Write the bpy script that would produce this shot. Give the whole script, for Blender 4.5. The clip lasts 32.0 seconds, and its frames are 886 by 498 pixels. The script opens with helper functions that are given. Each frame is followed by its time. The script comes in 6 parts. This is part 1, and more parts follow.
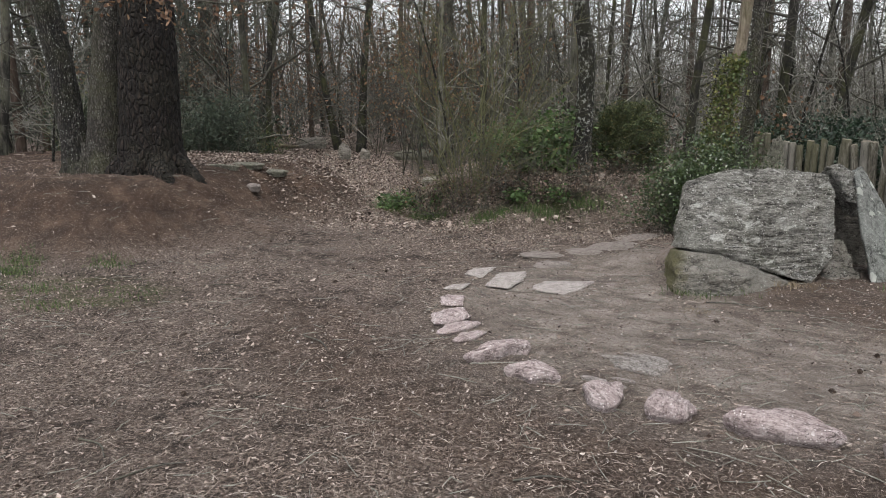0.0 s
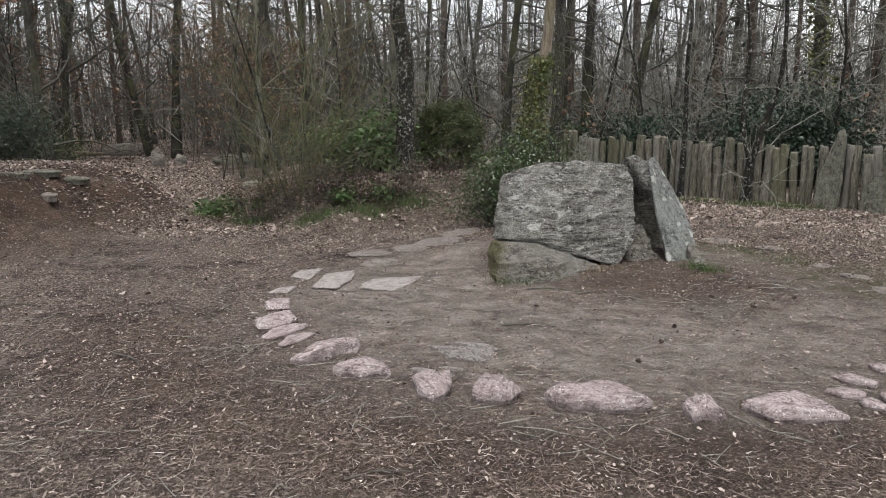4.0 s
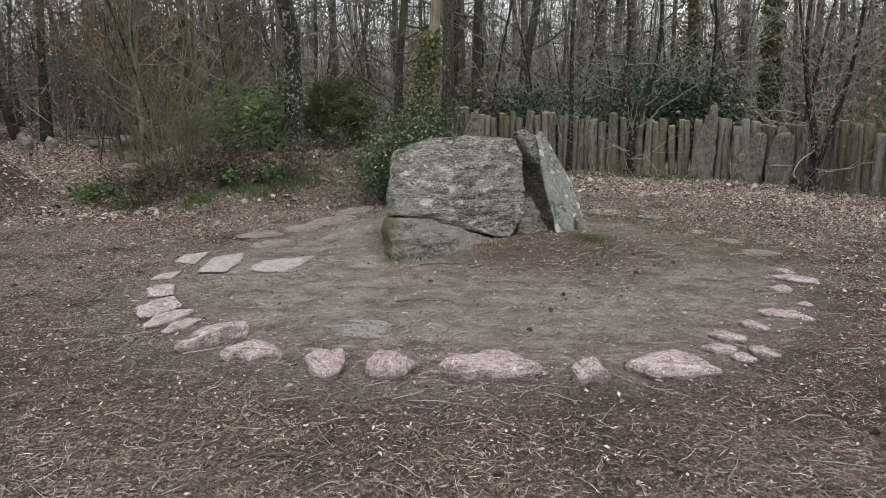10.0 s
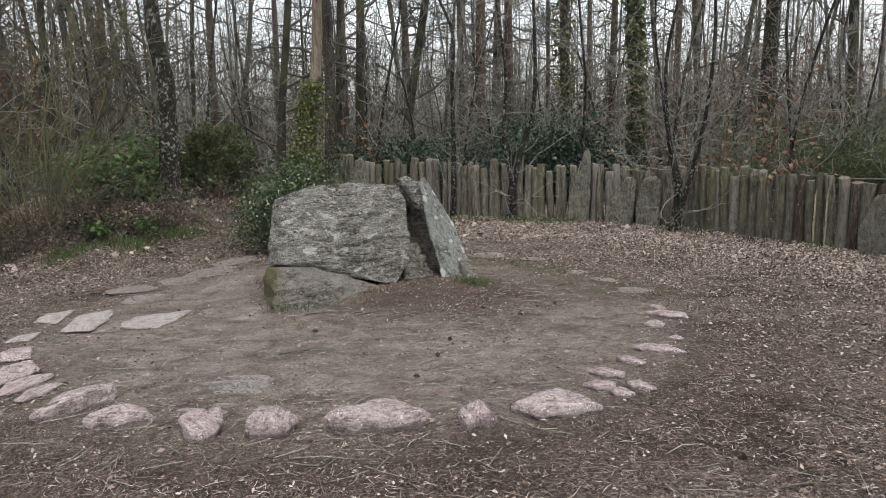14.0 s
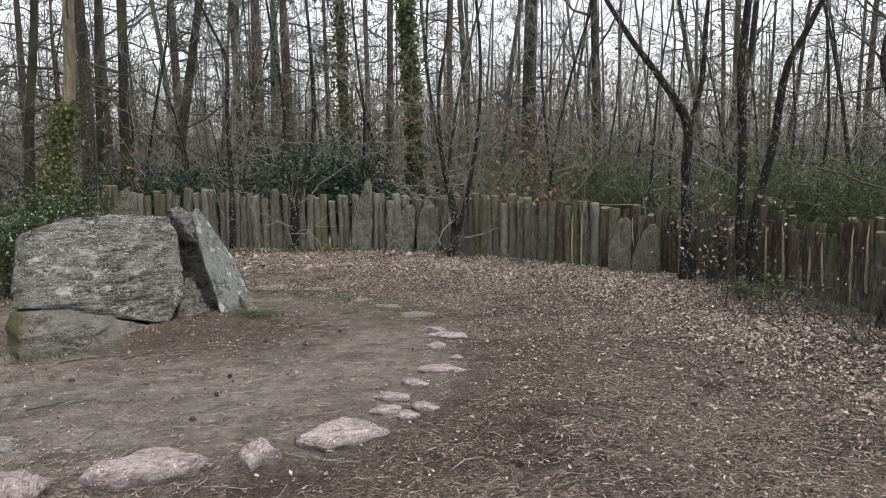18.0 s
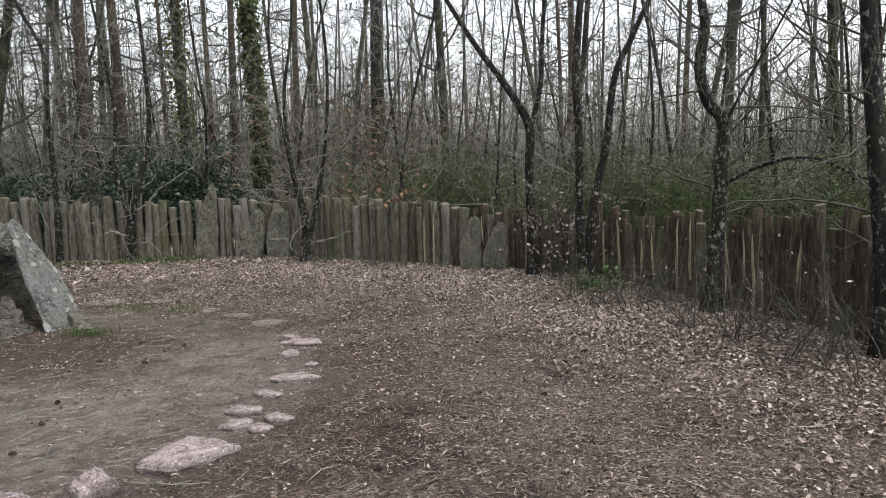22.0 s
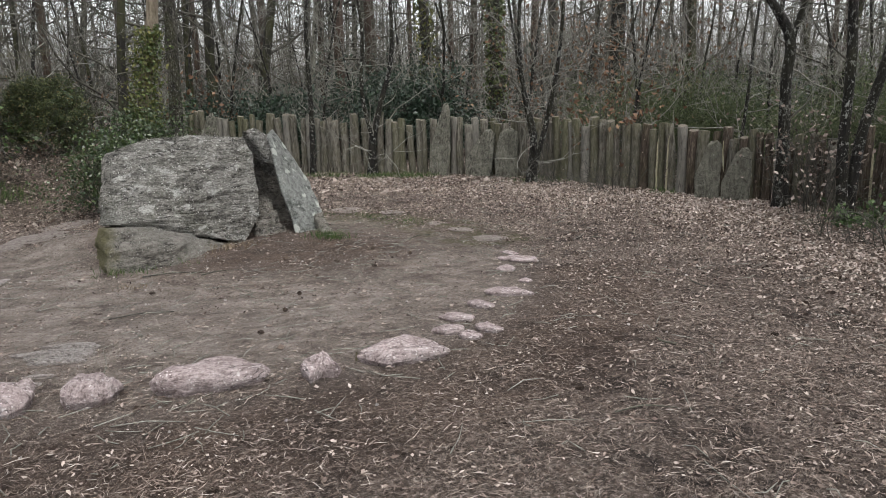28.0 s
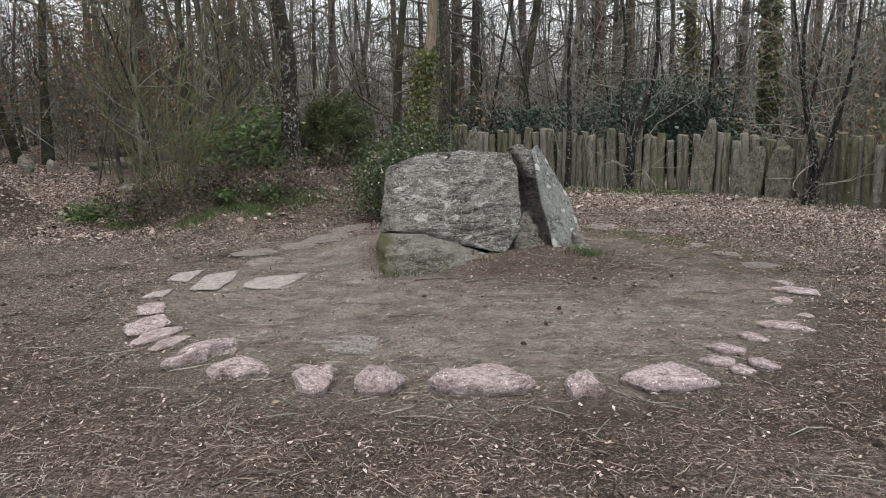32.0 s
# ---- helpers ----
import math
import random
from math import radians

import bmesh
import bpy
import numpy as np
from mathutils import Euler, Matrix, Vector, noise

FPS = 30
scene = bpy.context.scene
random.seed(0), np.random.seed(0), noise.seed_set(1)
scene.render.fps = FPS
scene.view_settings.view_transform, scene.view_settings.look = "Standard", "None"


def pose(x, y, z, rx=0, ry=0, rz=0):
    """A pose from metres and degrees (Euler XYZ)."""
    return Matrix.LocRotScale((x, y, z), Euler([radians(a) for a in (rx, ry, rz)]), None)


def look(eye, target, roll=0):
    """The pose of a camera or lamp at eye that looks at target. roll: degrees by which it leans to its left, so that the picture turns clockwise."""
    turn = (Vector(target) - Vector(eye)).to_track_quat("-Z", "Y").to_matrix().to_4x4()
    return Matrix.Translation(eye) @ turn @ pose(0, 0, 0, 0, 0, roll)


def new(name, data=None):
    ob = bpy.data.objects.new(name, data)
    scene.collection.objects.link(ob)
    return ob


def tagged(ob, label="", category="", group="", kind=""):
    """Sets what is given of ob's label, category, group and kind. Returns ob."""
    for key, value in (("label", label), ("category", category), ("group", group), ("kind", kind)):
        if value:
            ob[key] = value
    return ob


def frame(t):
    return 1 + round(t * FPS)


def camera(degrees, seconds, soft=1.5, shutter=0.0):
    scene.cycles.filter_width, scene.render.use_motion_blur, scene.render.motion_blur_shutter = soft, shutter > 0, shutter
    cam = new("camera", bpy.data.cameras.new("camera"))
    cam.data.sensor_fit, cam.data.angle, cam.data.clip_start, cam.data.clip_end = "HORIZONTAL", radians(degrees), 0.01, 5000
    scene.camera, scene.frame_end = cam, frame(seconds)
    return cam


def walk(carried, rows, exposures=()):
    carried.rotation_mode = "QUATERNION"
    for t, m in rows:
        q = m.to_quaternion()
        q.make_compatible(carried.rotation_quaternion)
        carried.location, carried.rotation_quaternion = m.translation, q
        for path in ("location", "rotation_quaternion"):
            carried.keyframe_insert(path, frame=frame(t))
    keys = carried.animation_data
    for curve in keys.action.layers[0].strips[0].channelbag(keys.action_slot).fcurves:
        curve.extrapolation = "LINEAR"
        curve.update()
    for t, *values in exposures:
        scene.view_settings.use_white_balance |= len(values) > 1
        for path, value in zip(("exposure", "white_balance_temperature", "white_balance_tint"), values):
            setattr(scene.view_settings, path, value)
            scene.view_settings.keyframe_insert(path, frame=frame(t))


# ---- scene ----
# ---------------------------------------------------------------- camera and walk
cam = camera(64.11, 32.0, soft=0.6)


def gaze(x, y, z, yaw, pitch, roll):
    """A pose from the eye, the yaw to the right of +y, the pitch up and the lean, in degrees."""
    a, b = radians(yaw), radians(pitch)
    return look((x, y, z), (x + math.sin(a) * math.cos(b), y + math.cos(a) * math.cos(b), z + math.sin(b)), roll)


walk(cam, [
    (0.0, gaze(-0.117, -0.080, 1.649, -21.714, -11.377, -0.541)),
    (0.5, gaze(-0.117, -0.076, 1.646, -20.210, -11.546, -0.710)),
    (1.0, gaze(-0.098, -0.057, 1.631, -18.236, -11.473, -0.457)),
    (1.5, gaze(-0.099, -0.056, 1.622, -16.585, -11.252, -0.337)),
    (2.0, gaze(-0.091, -0.052, 1.610, -15.046, -11.201, -0.222)),
    (2.5, gaze(-0.090, -0.049, 1.600, -13.283, -11.165, -0.380)),
    (3.0, gaze(-0.082, -0.040, 1.590, -11.374, -11.119, -0.430)),
    (3.5, gaze(-0.081, -0.026, 1.582, -9.703, -11.160, -0.722)),
    (4.0, gaze(-0.077, -0.013, 1.583, -7.946, -11.214, -0.866)),
    (4.5, gaze(-0.067, -0.004, 1.570, -6.661, -11.286, -1.008)),
    (6.5, gaze(-0.043, 0.019, 1.557, -2.384, -12.236, -0.867)),
    (7.0, gaze(-0.037, 0.028, 1.553, -1.710, -12.385, -1.082)),
    (7.5, gaze(-0.030, 0.034, 1.547, -1.054, -12.615, -1.071)),
    (8.0, gaze(-0.025, 0.038, 1.548, -0.501, -12.866, -1.214)),
    (8.5, gaze(-0.025, 0.036, 1.542, -0.328, -12.895, -1.235)),
    (9.0, gaze(-0.024, 0.033, 1.539, -0.173, -12.900, -1.201)),
    (9.5, gaze(-0.023, 0.031, 1.537, -0.019, -12.905, -1.166)),
    (10.0, gaze(-0.026, 0.029, 1.545, 0.351, -12.988, -1.092)),
    (10.5, gaze(-0.020, 0.036, 1.543, 0.712, -12.917, -0.982)),
    (11.0, gaze(-0.022, 0.032, 1.545, 1.404, -12.661, -0.990)),
    (11.5, gaze(-0.010, 0.038, 1.546, 2.378, -12.249, -1.089)),
    (12.0, gaze(-0.001, 0.037, 1.545, 3.834, -11.523, -0.837)),
    (12.5, gaze(0.006, 0.042, 1.540, 5.073, -11.220, -0.706)),
    (13.0, gaze(0.019, 0.047, 1.539, 6.640, -11.118, -0.801)),
    (13.5, gaze(0.019, 0.056, 1.539, 8.090, -10.408, -0.963)),
    (15.5, gaze(0.023, 0.051, 1.543, 14.552, -7.380, -0.792)),
    (16.0, gaze(0.036, 0.060, 1.537, 16.889, -7.619, -0.384)),
    (16.5, gaze(0.050, 0.061, 1.523, 19.268, -7.326, -0.725)),
    (17.0, gaze(0.058, 0.071, 1.521, 22.037, -7.258, -0.492)),
    (17.5, gaze(0.061, 0.082, 1.517, 24.534, -7.221, -0.377)),
    (18.0, gaze(0.064, 0.073, 1.511, 26.815, -7.188, -0.758)),
    (18.5, gaze(0.067, 0.077, 1.504, 28.339, -7.177, -0.822)),
    (19.0, gaze(0.065, 0.074, 1.507, 29.380, -7.256, -0.863)),
    (19.5, gaze(0.080, 0.069, 1.510, 30.742, -7.333, -0.739)),
    (20.0, gaze(0.106, 0.072, 1.510, 33.741, -7.415, -1.297)),
    (20.5, gaze(0.133, 0.082, 1.501, 36.250, -7.365, -1.316)),
    (21.0, gaze(0.118, 0.086, 1.499, 38.097, -7.244, -1.247)),
    (21.5, gaze(0.106, 0.091, 1.507, 38.499, -7.045, -1.109)),
    (22.0, gaze(0.108, 0.103, 1.498, 38.631, -7.191, -1.368)),
    (22.5, gaze(0.116, 0.125, 1.495, 37.933, -7.657, -1.607)),
    (23.0, gaze(0.120, 0.133, 1.479, 37.166, -8.161, -1.909)),
    (23.5, gaze(0.132, 0.133, 1.474, 35.970, -8.773, -1.922)),
    (24.0, gaze(0.163, 0.140, 1.466, 34.500, -9.514, -1.387)),
    (24.5, gaze(0.184, 0.139, 1.453, 33.178, -10.503, -0.766)),
    (26.5, gaze(0.248, 0.099, 1.430, 26.388, -12.755, -1.462)),
    (27.0, gaze(0.248, 0.106, 1.426, 24.086, -12.817, -1.332)),
    (27.5, gaze(0.237, 0.116, 1.420, 22.115, -12.888, -1.147)),
    (28.0, gaze(0.221, 0.126, 1.420, 19.739, -12.719, -1.312)),
    (28.5, gaze(0.208, 0.124, 1.426, 17.935, -12.655, -1.261)),
    (29.0, gaze(0.190, 0.129, 1.428, 15.595, -12.786, -1.209)),
    (29.5, gaze(0.171, 0.138, 1.431, 13.241, -12.739, -1.244)),
    (30.0, gaze(0.153, 0.144, 1.436, 10.684, -12.577, -1.555)),
    (30.5, gaze(0.126, 0.132, 1.443, 7.911, -12.545, -1.637)),
    (31.0, gaze(0.087, 0.126, 1.457, 4.952, -12.465, -1.494)),
    (31.5, gaze(0.060, 0.120, 1.475, 2.434, -11.989, -1.444)),
    (32.0, gaze(0.049, 0.093, 1.481, 0.110, -11.321, -1.705)),
])

def mixed(a, b, t):
    return tuple(p + (q - p) * t for p, q in zip(a, b))


# ---------------------------------------------------------------- world, sun
world = bpy.data.worlds.new("overcast_sky")
scene.world = world
world.use_nodes = True
wn, wl = world.node_tree.nodes, world.node_tree.links
sky = wn.new("ShaderNodeTexSky")
sky.sky_type, sky.sun_disc = "NISHITA", False
sky.sun_elevation, sky.sun_rotation = radians(67), radians(167)
sky.air_density, sky.dust_density = 1.0, 4.0
hsv = wn.new("ShaderNodeHueSaturation")
hsv.inputs["Saturation"].default_value = 0.22
wl.new(sky.outputs[0], hsv.inputs["Color"])
wl.new(hsv.outputs[0], wn["Background"].inputs[0])
wn["Background"].inputs[1].default_value = 0.34
sun = new("sun", bpy.data.lights.new("sun", "SUN"))
sun.data.energy, sun.data.angle, sun.data.color = 0.7, radians(40), (1.0, 0.97, 0.93)
sun.matrix_world = look((1.5, -6.5, 16), (0, 0, 0))
scene.view_settings.exposure = 0.2


# ---------------------------------------------------------------- materials
def nodes_of(name):
    m = bpy.data.materials.new(name)
    m.use_nodes = True
    nt = m.node_tree
    return m, nt, nt.nodes, nt.links, nt.nodes["Principled BSDF"]


def n_noise(nt, scale, detail=5.0, rough=0.6, vec=None, dist=0.0):
    n = nt.nodes.new("ShaderNodeTexNoise")
    n.inputs["Scale"].default_value, n.inputs["Detail"].default_value = scale, detail
    n.inputs["Roughness"].default_value, n.inputs["Distortion"].default_value = rough, dist
    if vec is not None:
        nt.links.new(vec, n.inputs["Vector"])
    return n.outputs["Fac"]


def n_ramp(nt, fac, stops):
    r = nt.nodes.new("ShaderNodeValToRGB")
    e = r.color_ramp.elements
    while len(e) < len(stops):
        e.new(0.5)
    for el, (p, c) in zip(e, stops):
        el.position, el.color = p, (*c, 1) if len(c) == 3 else c
    nt.links.new(fac, r.inputs[0])
    return r.outputs[0]


def n_mix(nt, fac, a, b, mode="MIX"):
    m = nt.nodes.new("ShaderNodeMix")
    m.data_type, m.blend_type = "RGBA", mode
    for sock, v in ((m.inputs[0], fac), (m.inputs[6], a), (m.inputs[7], b)):
        if hasattr(v, "links"):
            nt.links.new(v, sock)
        else:
            sock.default_value = v if isinstance(v, (int, float)) else (*v, 1)
    return m.outputs[2]


def n_coord(nt, scale=(1, 1, 1), kind="Object"):
    tc = nt.nodes.new("ShaderNodeTexCoord")
    mp = nt.nodes.new("ShaderNodeMapping")
    mp.inputs["Scale"].default_value = scale
    nt.links.new(tc.outputs[kind], mp.inputs[0])
    return mp.outputs[0]


def n_world(nt, scale=(1, 1, 1)):
    g = nt.nodes.new("ShaderNodeNewGeometry")
    mp = nt.nodes.new("ShaderNodeMapping")
    mp.inputs["Scale"].default_value = scale
    nt.links.new(g.outputs["Position"], mp.inputs[0])
    return mp.outputs[0]


def n_bump(nt, bsdf, height, strength, dist):
    b = nt.nodes.new("ShaderNodeBump")
    b.inputs["Strength"].default_value, b.inputs["Distance"].default_value = strength, dist
    nt.links.new(height, b.inputs["Height"])
    nt.links.new(b.outputs[0], bsdf.inputs["Normal"])


def n_random(nt, island=False):
    if island:
        return nt.nodes.new("ShaderNodeNewGeometry").outputs["Random Per Island"]
    return nt.nodes.new("ShaderNodeObjectInfo").outputs["Random"]


def n_math(nt, op, a, b=0.0):
    m = nt.nodes.new("ShaderNodeMath")
    m.operation = op
    for sock, v in ((m.inputs[0], a), (m.inputs[1], b)):
        if hasattr(v, "links"):
            nt.links.new(v, sock)
        else:
            sock.default_value = v
    return m.outputs[0]


def lichen_dots(nt, coord, scale, size, patchy):
    """A mask of small round spots, gathered in patches."""
    vo = nt.nodes.new("ShaderNodeTexVoronoi")
    vo.inputs["Scale"].default_value = scale
    nt.links.new(coord, vo.inputs["Vector"])
    wob = n_math(nt, "ADD", vo.outputs["Distance"], n_math(nt, "MULTIPLY", n_noise(nt, scale * 3, 3, 0.6, coord), 0.4))
    disc = n_ramp(nt, wob, [(size, (1, 1, 1)), (size + 0.07, (0, 0, 0))])
    sep = nt.nodes.new("ShaderNodeSeparateColor")
    nt.links.new(vo.outputs["Color"], sep.inputs[0])
    some = n_ramp(nt, sep.outputs[0], [(patchy, (1, 1, 1)), (patchy + 0.04, (0, 0, 0))])
    where = n_ramp(nt, n_noise(nt, scale * 0.16, 4, 0.65, coord), [(0.42, (0, 0, 0)), (0.56, (1, 1, 1))])
    return n_mix(nt, 1.0, n_mix(nt, 1.0, disc, some, "MULTIPLY"), where, "MULTIPLY")


def rock_material(name, base, dark, pale, lichen, lichen_amount, strata=(2, 2, 14), green=0.0, bump=0.5, white=0.0, grime=0.75, crust=0.0, moss_side=None):
    m, nt, ns, ln, b = nodes_of(name)
    v = n_coord(nt, strata)
    w = n_coord(nt)
    layers = n_noise(nt, 3.2, 9, 0.72, v, 1.6)
    crumbs = n_noise(nt, 16, 9, 0.75, w, 0.8)
    broad = n_noise(nt, 2.6, 5, 0.6, w)
    col = n_ramp(nt, n_math(nt, "ADD", n_math(nt, "MULTIPLY", layers, 0.5), n_math(nt, "MULTIPLY", crumbs, 0.5)), [(0.42, dark), (0.485, base), (0.565, pale)])
    col = n_mix(nt, n_ramp(nt, broad, [(0.45, (0, 0, 0)), (0.68, (0.6, 0.6, 0.6))]), col, mixed(base, lichen, 0.3))
    col = n_mix(nt, n_ramp(nt, broad, [(0.30, (0.6, 0.6, 0.6)), (0.44, (0, 0, 0))]), col, mixed(dark, base, 0.5))
    cracks = n_ramp(nt, n_noise(nt, 1.5, 4, 0.55, v, 1.2), [(0.476, (0, 0, 0)), (0.496, (1, 1, 1)), (0.516, (0, 0, 0))])
    somewhere = n_ramp(nt, n_noise(nt, 4.5, 4, 0.6, w), [(0.45, (0, 0, 0)), (0.58, (1, 1, 1))])
    cracks = n_mix(nt, 1.0, cracks, somewhere, "MULTIPLY")
    col = n_mix(nt, cracks, col, mixed(dark, (0, 0, 0), 0.6))
    fine = n_noise(nt, 75, 6, 0.75, w)
    col = n_mix(nt, n_ramp(nt, fine, [(0.50, (0, 0, 0)), (0.60, (grime, grime, grime))]), col, mixed(dark, (0, 0, 0), 0.25))
    if lichen_amount:
        col = n_mix(nt, lichen_dots(nt, w, 58, 0.42, lichen_amount), col, lichen)
        col = n_mix(nt, lichen_dots(nt, w, 26, 0.36, lichen_amount * 0.5), col, mixed(base, lichen, 0.9))
    if crust:
        patch = n_ramp(nt, n_noise(nt, 6.0, 8, 0.74, n_coord(nt, (1, 1, 1.9)), 0.5), [(0.56, (0, 0, 0)), (0.61, (crust, crust, crust))])
        col = n_mix(nt, n_mix(nt, 1.0, patch, n_ramp(nt, fine, [(0.40, (0.2, 0.2, 0.2)), (0.52, (1, 1, 1))]), "MULTIPLY"), col, mixed(base, lichen, 0.7))
    if white:
        vo = ns.new("ShaderNodeTexVoronoi")
        vo.inputs["Scale"].default_value = 6.5
        ln.new(w, vo.inputs["Vector"])
        wob = n_math(nt, "ADD", vo.outputs["Distance"], n_math(nt, "MULTIPLY", n_noise(nt, 22, 3, 0.6, w), 0.35))
        keep = n_ramp(nt, n_noise(nt, 2.3, 2, 0.5, w), [(0.35, (0, 0, 0)), (0.40, (1, 1, 1))])
        disc = n_ramp(nt, wob, [(0.42, (1, 1, 1)), (0.46, (0, 0, 0))])
        col = n_mix(nt, n_mix(nt, white, (0, 0, 0), n_mix(nt, 1.0, disc, keep, "MULTIPLY")), col, (0.62, 0.64, 0.59))
    if green:
        moss = n_ramp(nt, n_noise(nt, 3.1, 6, 0.7, w), [(0.52, (0, 0, 0)), (0.68, (1, 1, 1))])
        col = n_mix(nt, n_mix(nt, green, (0, 0, 0), moss), col, (0.055, 0.065, 0.028))
    if moss_side is not None:
        sep = ns.new("ShaderNodeSeparateXYZ")
        ln.new(w, sep.inputs[0])
        edge = n_math(nt, "ADD", sep.outputs[0], n_math(nt, "MULTIPLY", n_noise(nt, 9, 5, 0.7, w), 0.3))
        col = n_mix(nt, n_ramp(nt, n_math(nt, "ADD", edge, 0.30 - moss_side), [(0.42, (0.85, 0.85, 0.85)), (0.56, (0, 0, 0))]), col, (0.13, 0.12, 0.035))
    rnd = n_random(nt)
    col = n_mix(nt, n_math(nt, "MULTIPLY", rnd, 0.3), col, mixed(base, dark, 0.4))
    ln.new(col, b.inputs["Base Color"])
    b.inputs["Roughness"].default_value = 0.88
    b.inputs["Specular IOR Level"].default_value = 0.3
    h = n_math(nt, "ADD", n_math(nt, "ADD", n_math(nt, "MULTIPLY", layers, 0.7), n_math(nt, "MULTIPLY", crumbs, 0.9)), n_math(nt, "MULTIPLY", fine, 0.3))
    h = n_math(nt, "SUBTRACT", h, n_math(nt, "MULTIPLY", cracks, 0.6))
    n_bump(nt, b, h, min(1.0, bump * 1.2), 0.1)
    return m


def bark_material(name, dark, base, pale, scale=1.0, moss=0.0, blotch=None, bump=0.8, algae=False, plates=0.0, flecks=0.0, vary=None):
    m, nt, ns, ln, b = nodes_of(name)
    v = n_coord(nt, (9 * scale, 9 * scale, 1.6 * scale))
    w = n_coord(nt)
    ridges = n_noise(nt, 2.5, 7, 0.7, v, 0.5)
    col = n_ramp(nt, ridges, [(0.36, dark), (0.52, base), (0.72, pale)])
    patch = n_noise(nt, 2.2, 5, 0.65, w)
    height = n_math(nt, "ADD", ridges, n_math(nt, "MULTIPLY", n_noise(nt, 45, 4, 0.7, w), 0.3))
    if plates:
        vo = ns.new("ShaderNodeTexVoronoi")
        vo.feature = "DISTANCE_TO_EDGE"
        vo.inputs["Scale"].default_value = plates
        bent = ns.new("ShaderNodeVectorMath")
        bent.operation = "MULTIPLY_ADD"
        nz = ns.new("ShaderNodeTexNoise")
        nz.inputs["Scale"].default_value, nz.inputs["Detail"].default_value = 7.0, 4.0
        ln.new(w, nz.inputs["Vector"])
        ln.new(nz.outputs["Color"], bent.inputs[0])
        bent.inputs[1].default_value = (0.07, 0.07, 0.05)
        ln.new(n_coord(nt, (1, 1, 0.42)), bent.inputs[2])
        ln.new(bent.outputs[0], vo.inputs["Vector"])
        gap = n_ramp(nt, vo.outputs["Distance"], [(0.02, (0.9, 0.9, 0.9)), (0.2, (0, 0, 0))])
        col = n_mix(nt, gap, col, mixed(dark, (0, 0, 0), 0.5))
        height = n_math(nt, "SUBTRACT", n_math(nt, "MULTIPLY", height, 0.6), n_math(nt, "MULTIPLY", gap, 0.9))
    if blotch:
        spots = n_noise(nt, 4.6, 9, 0.78, n_coord(nt, (5, 5, 4)), 0.4)
        zone = n_math(nt, "MULTIPLY", n_noise(nt, 3.1, 3, 0.6, w), 0.22)
        col = n_mix(nt, n_ramp(nt, n_math(nt, "ADD", spots, zone), [(0.665, (0, 0, 0)), (0.69, (0.85, 0.85, 0.85))]), col, blotch)
    if flecks:
        col = n_mix(nt, n_mix(nt, flecks, (0, 0, 0), lichen_dots(nt, n_coord(nt, (1, 1, 0.6)), 42, 0.40, 0.8)), col, (0.36, 0.37, 0.34))
    if moss:
        col = n_mix(nt, n_mix(nt, moss, (0, 0, 0), n_ramp(nt, patch, [(0.45, (0, 0, 0)), (0.62, (1, 1, 1))])), col, (0.075, 0.08, 0.028))
    col = n_mix(nt, n_math(nt, "MULTIPLY", n_random(nt), 0.4), col, mixed(dark, base, 0.6))
    if vary:
        col = n_mix(nt, n_ramp(nt, n_random(nt), [(0.35, (0, 0, 0)), (0.6, (0.5, 0.5, 0.5)), (0.8, (0.1, 0.1, 0.1)), (1.0, (0.9, 0.9, 0.9))]), col, n_mix(nt, n_ramp(nt, n_noise(nt, 2.6, 6, 0.7, n_coord(nt, (2, 2, 0.8))), [(0.42, (0, 0, 0)), (0.58, (1, 1, 1))]), base, vary))
    if algae:
        col = n_mix(nt, n_ramp(nt, n_random(nt), [(0.45, (0, 0, 0)), (0.6, (0.55, 0.55, 0.55)), (0.8, (0.1, 0.1, 0.1)), (0.92, (0.6, 0.6, 0.6))]), col, (0.075, 0.076, 0.036))
        col = n_mix(nt, n_ramp(nt, n_random(nt), [(0.12, (0.6, 0.6, 0.6)), (0.2, (0, 0, 0))]), col, (0.19, 0.18, 0.16))
        stain = n_noise(nt, 2.2, 6, 0.7, n_coord(nt, (12, 12, 3)), 0.5)
        col = n_mix(nt, n_ramp(nt, stain, [(0.54, (0, 0, 0)), (0.66, (0.65, 0.65, 0.65))]), col, dark)
        col = n_mix(nt, n_ramp(nt, stain, [(0.30, (0.6, 0.6, 0.6)), (0.42, (0, 0, 0))]), col, (0.24, 0.235, 0.205))
    ln.new(col, b.inputs["Base Color"])
    b.inputs["Roughness"].default_value = 0.92
    b.inputs["Specular IOR Level"].default_value = 0.3
    n_bump(nt, b, height, bump, 0.06 if plates else 0.04)
    return m


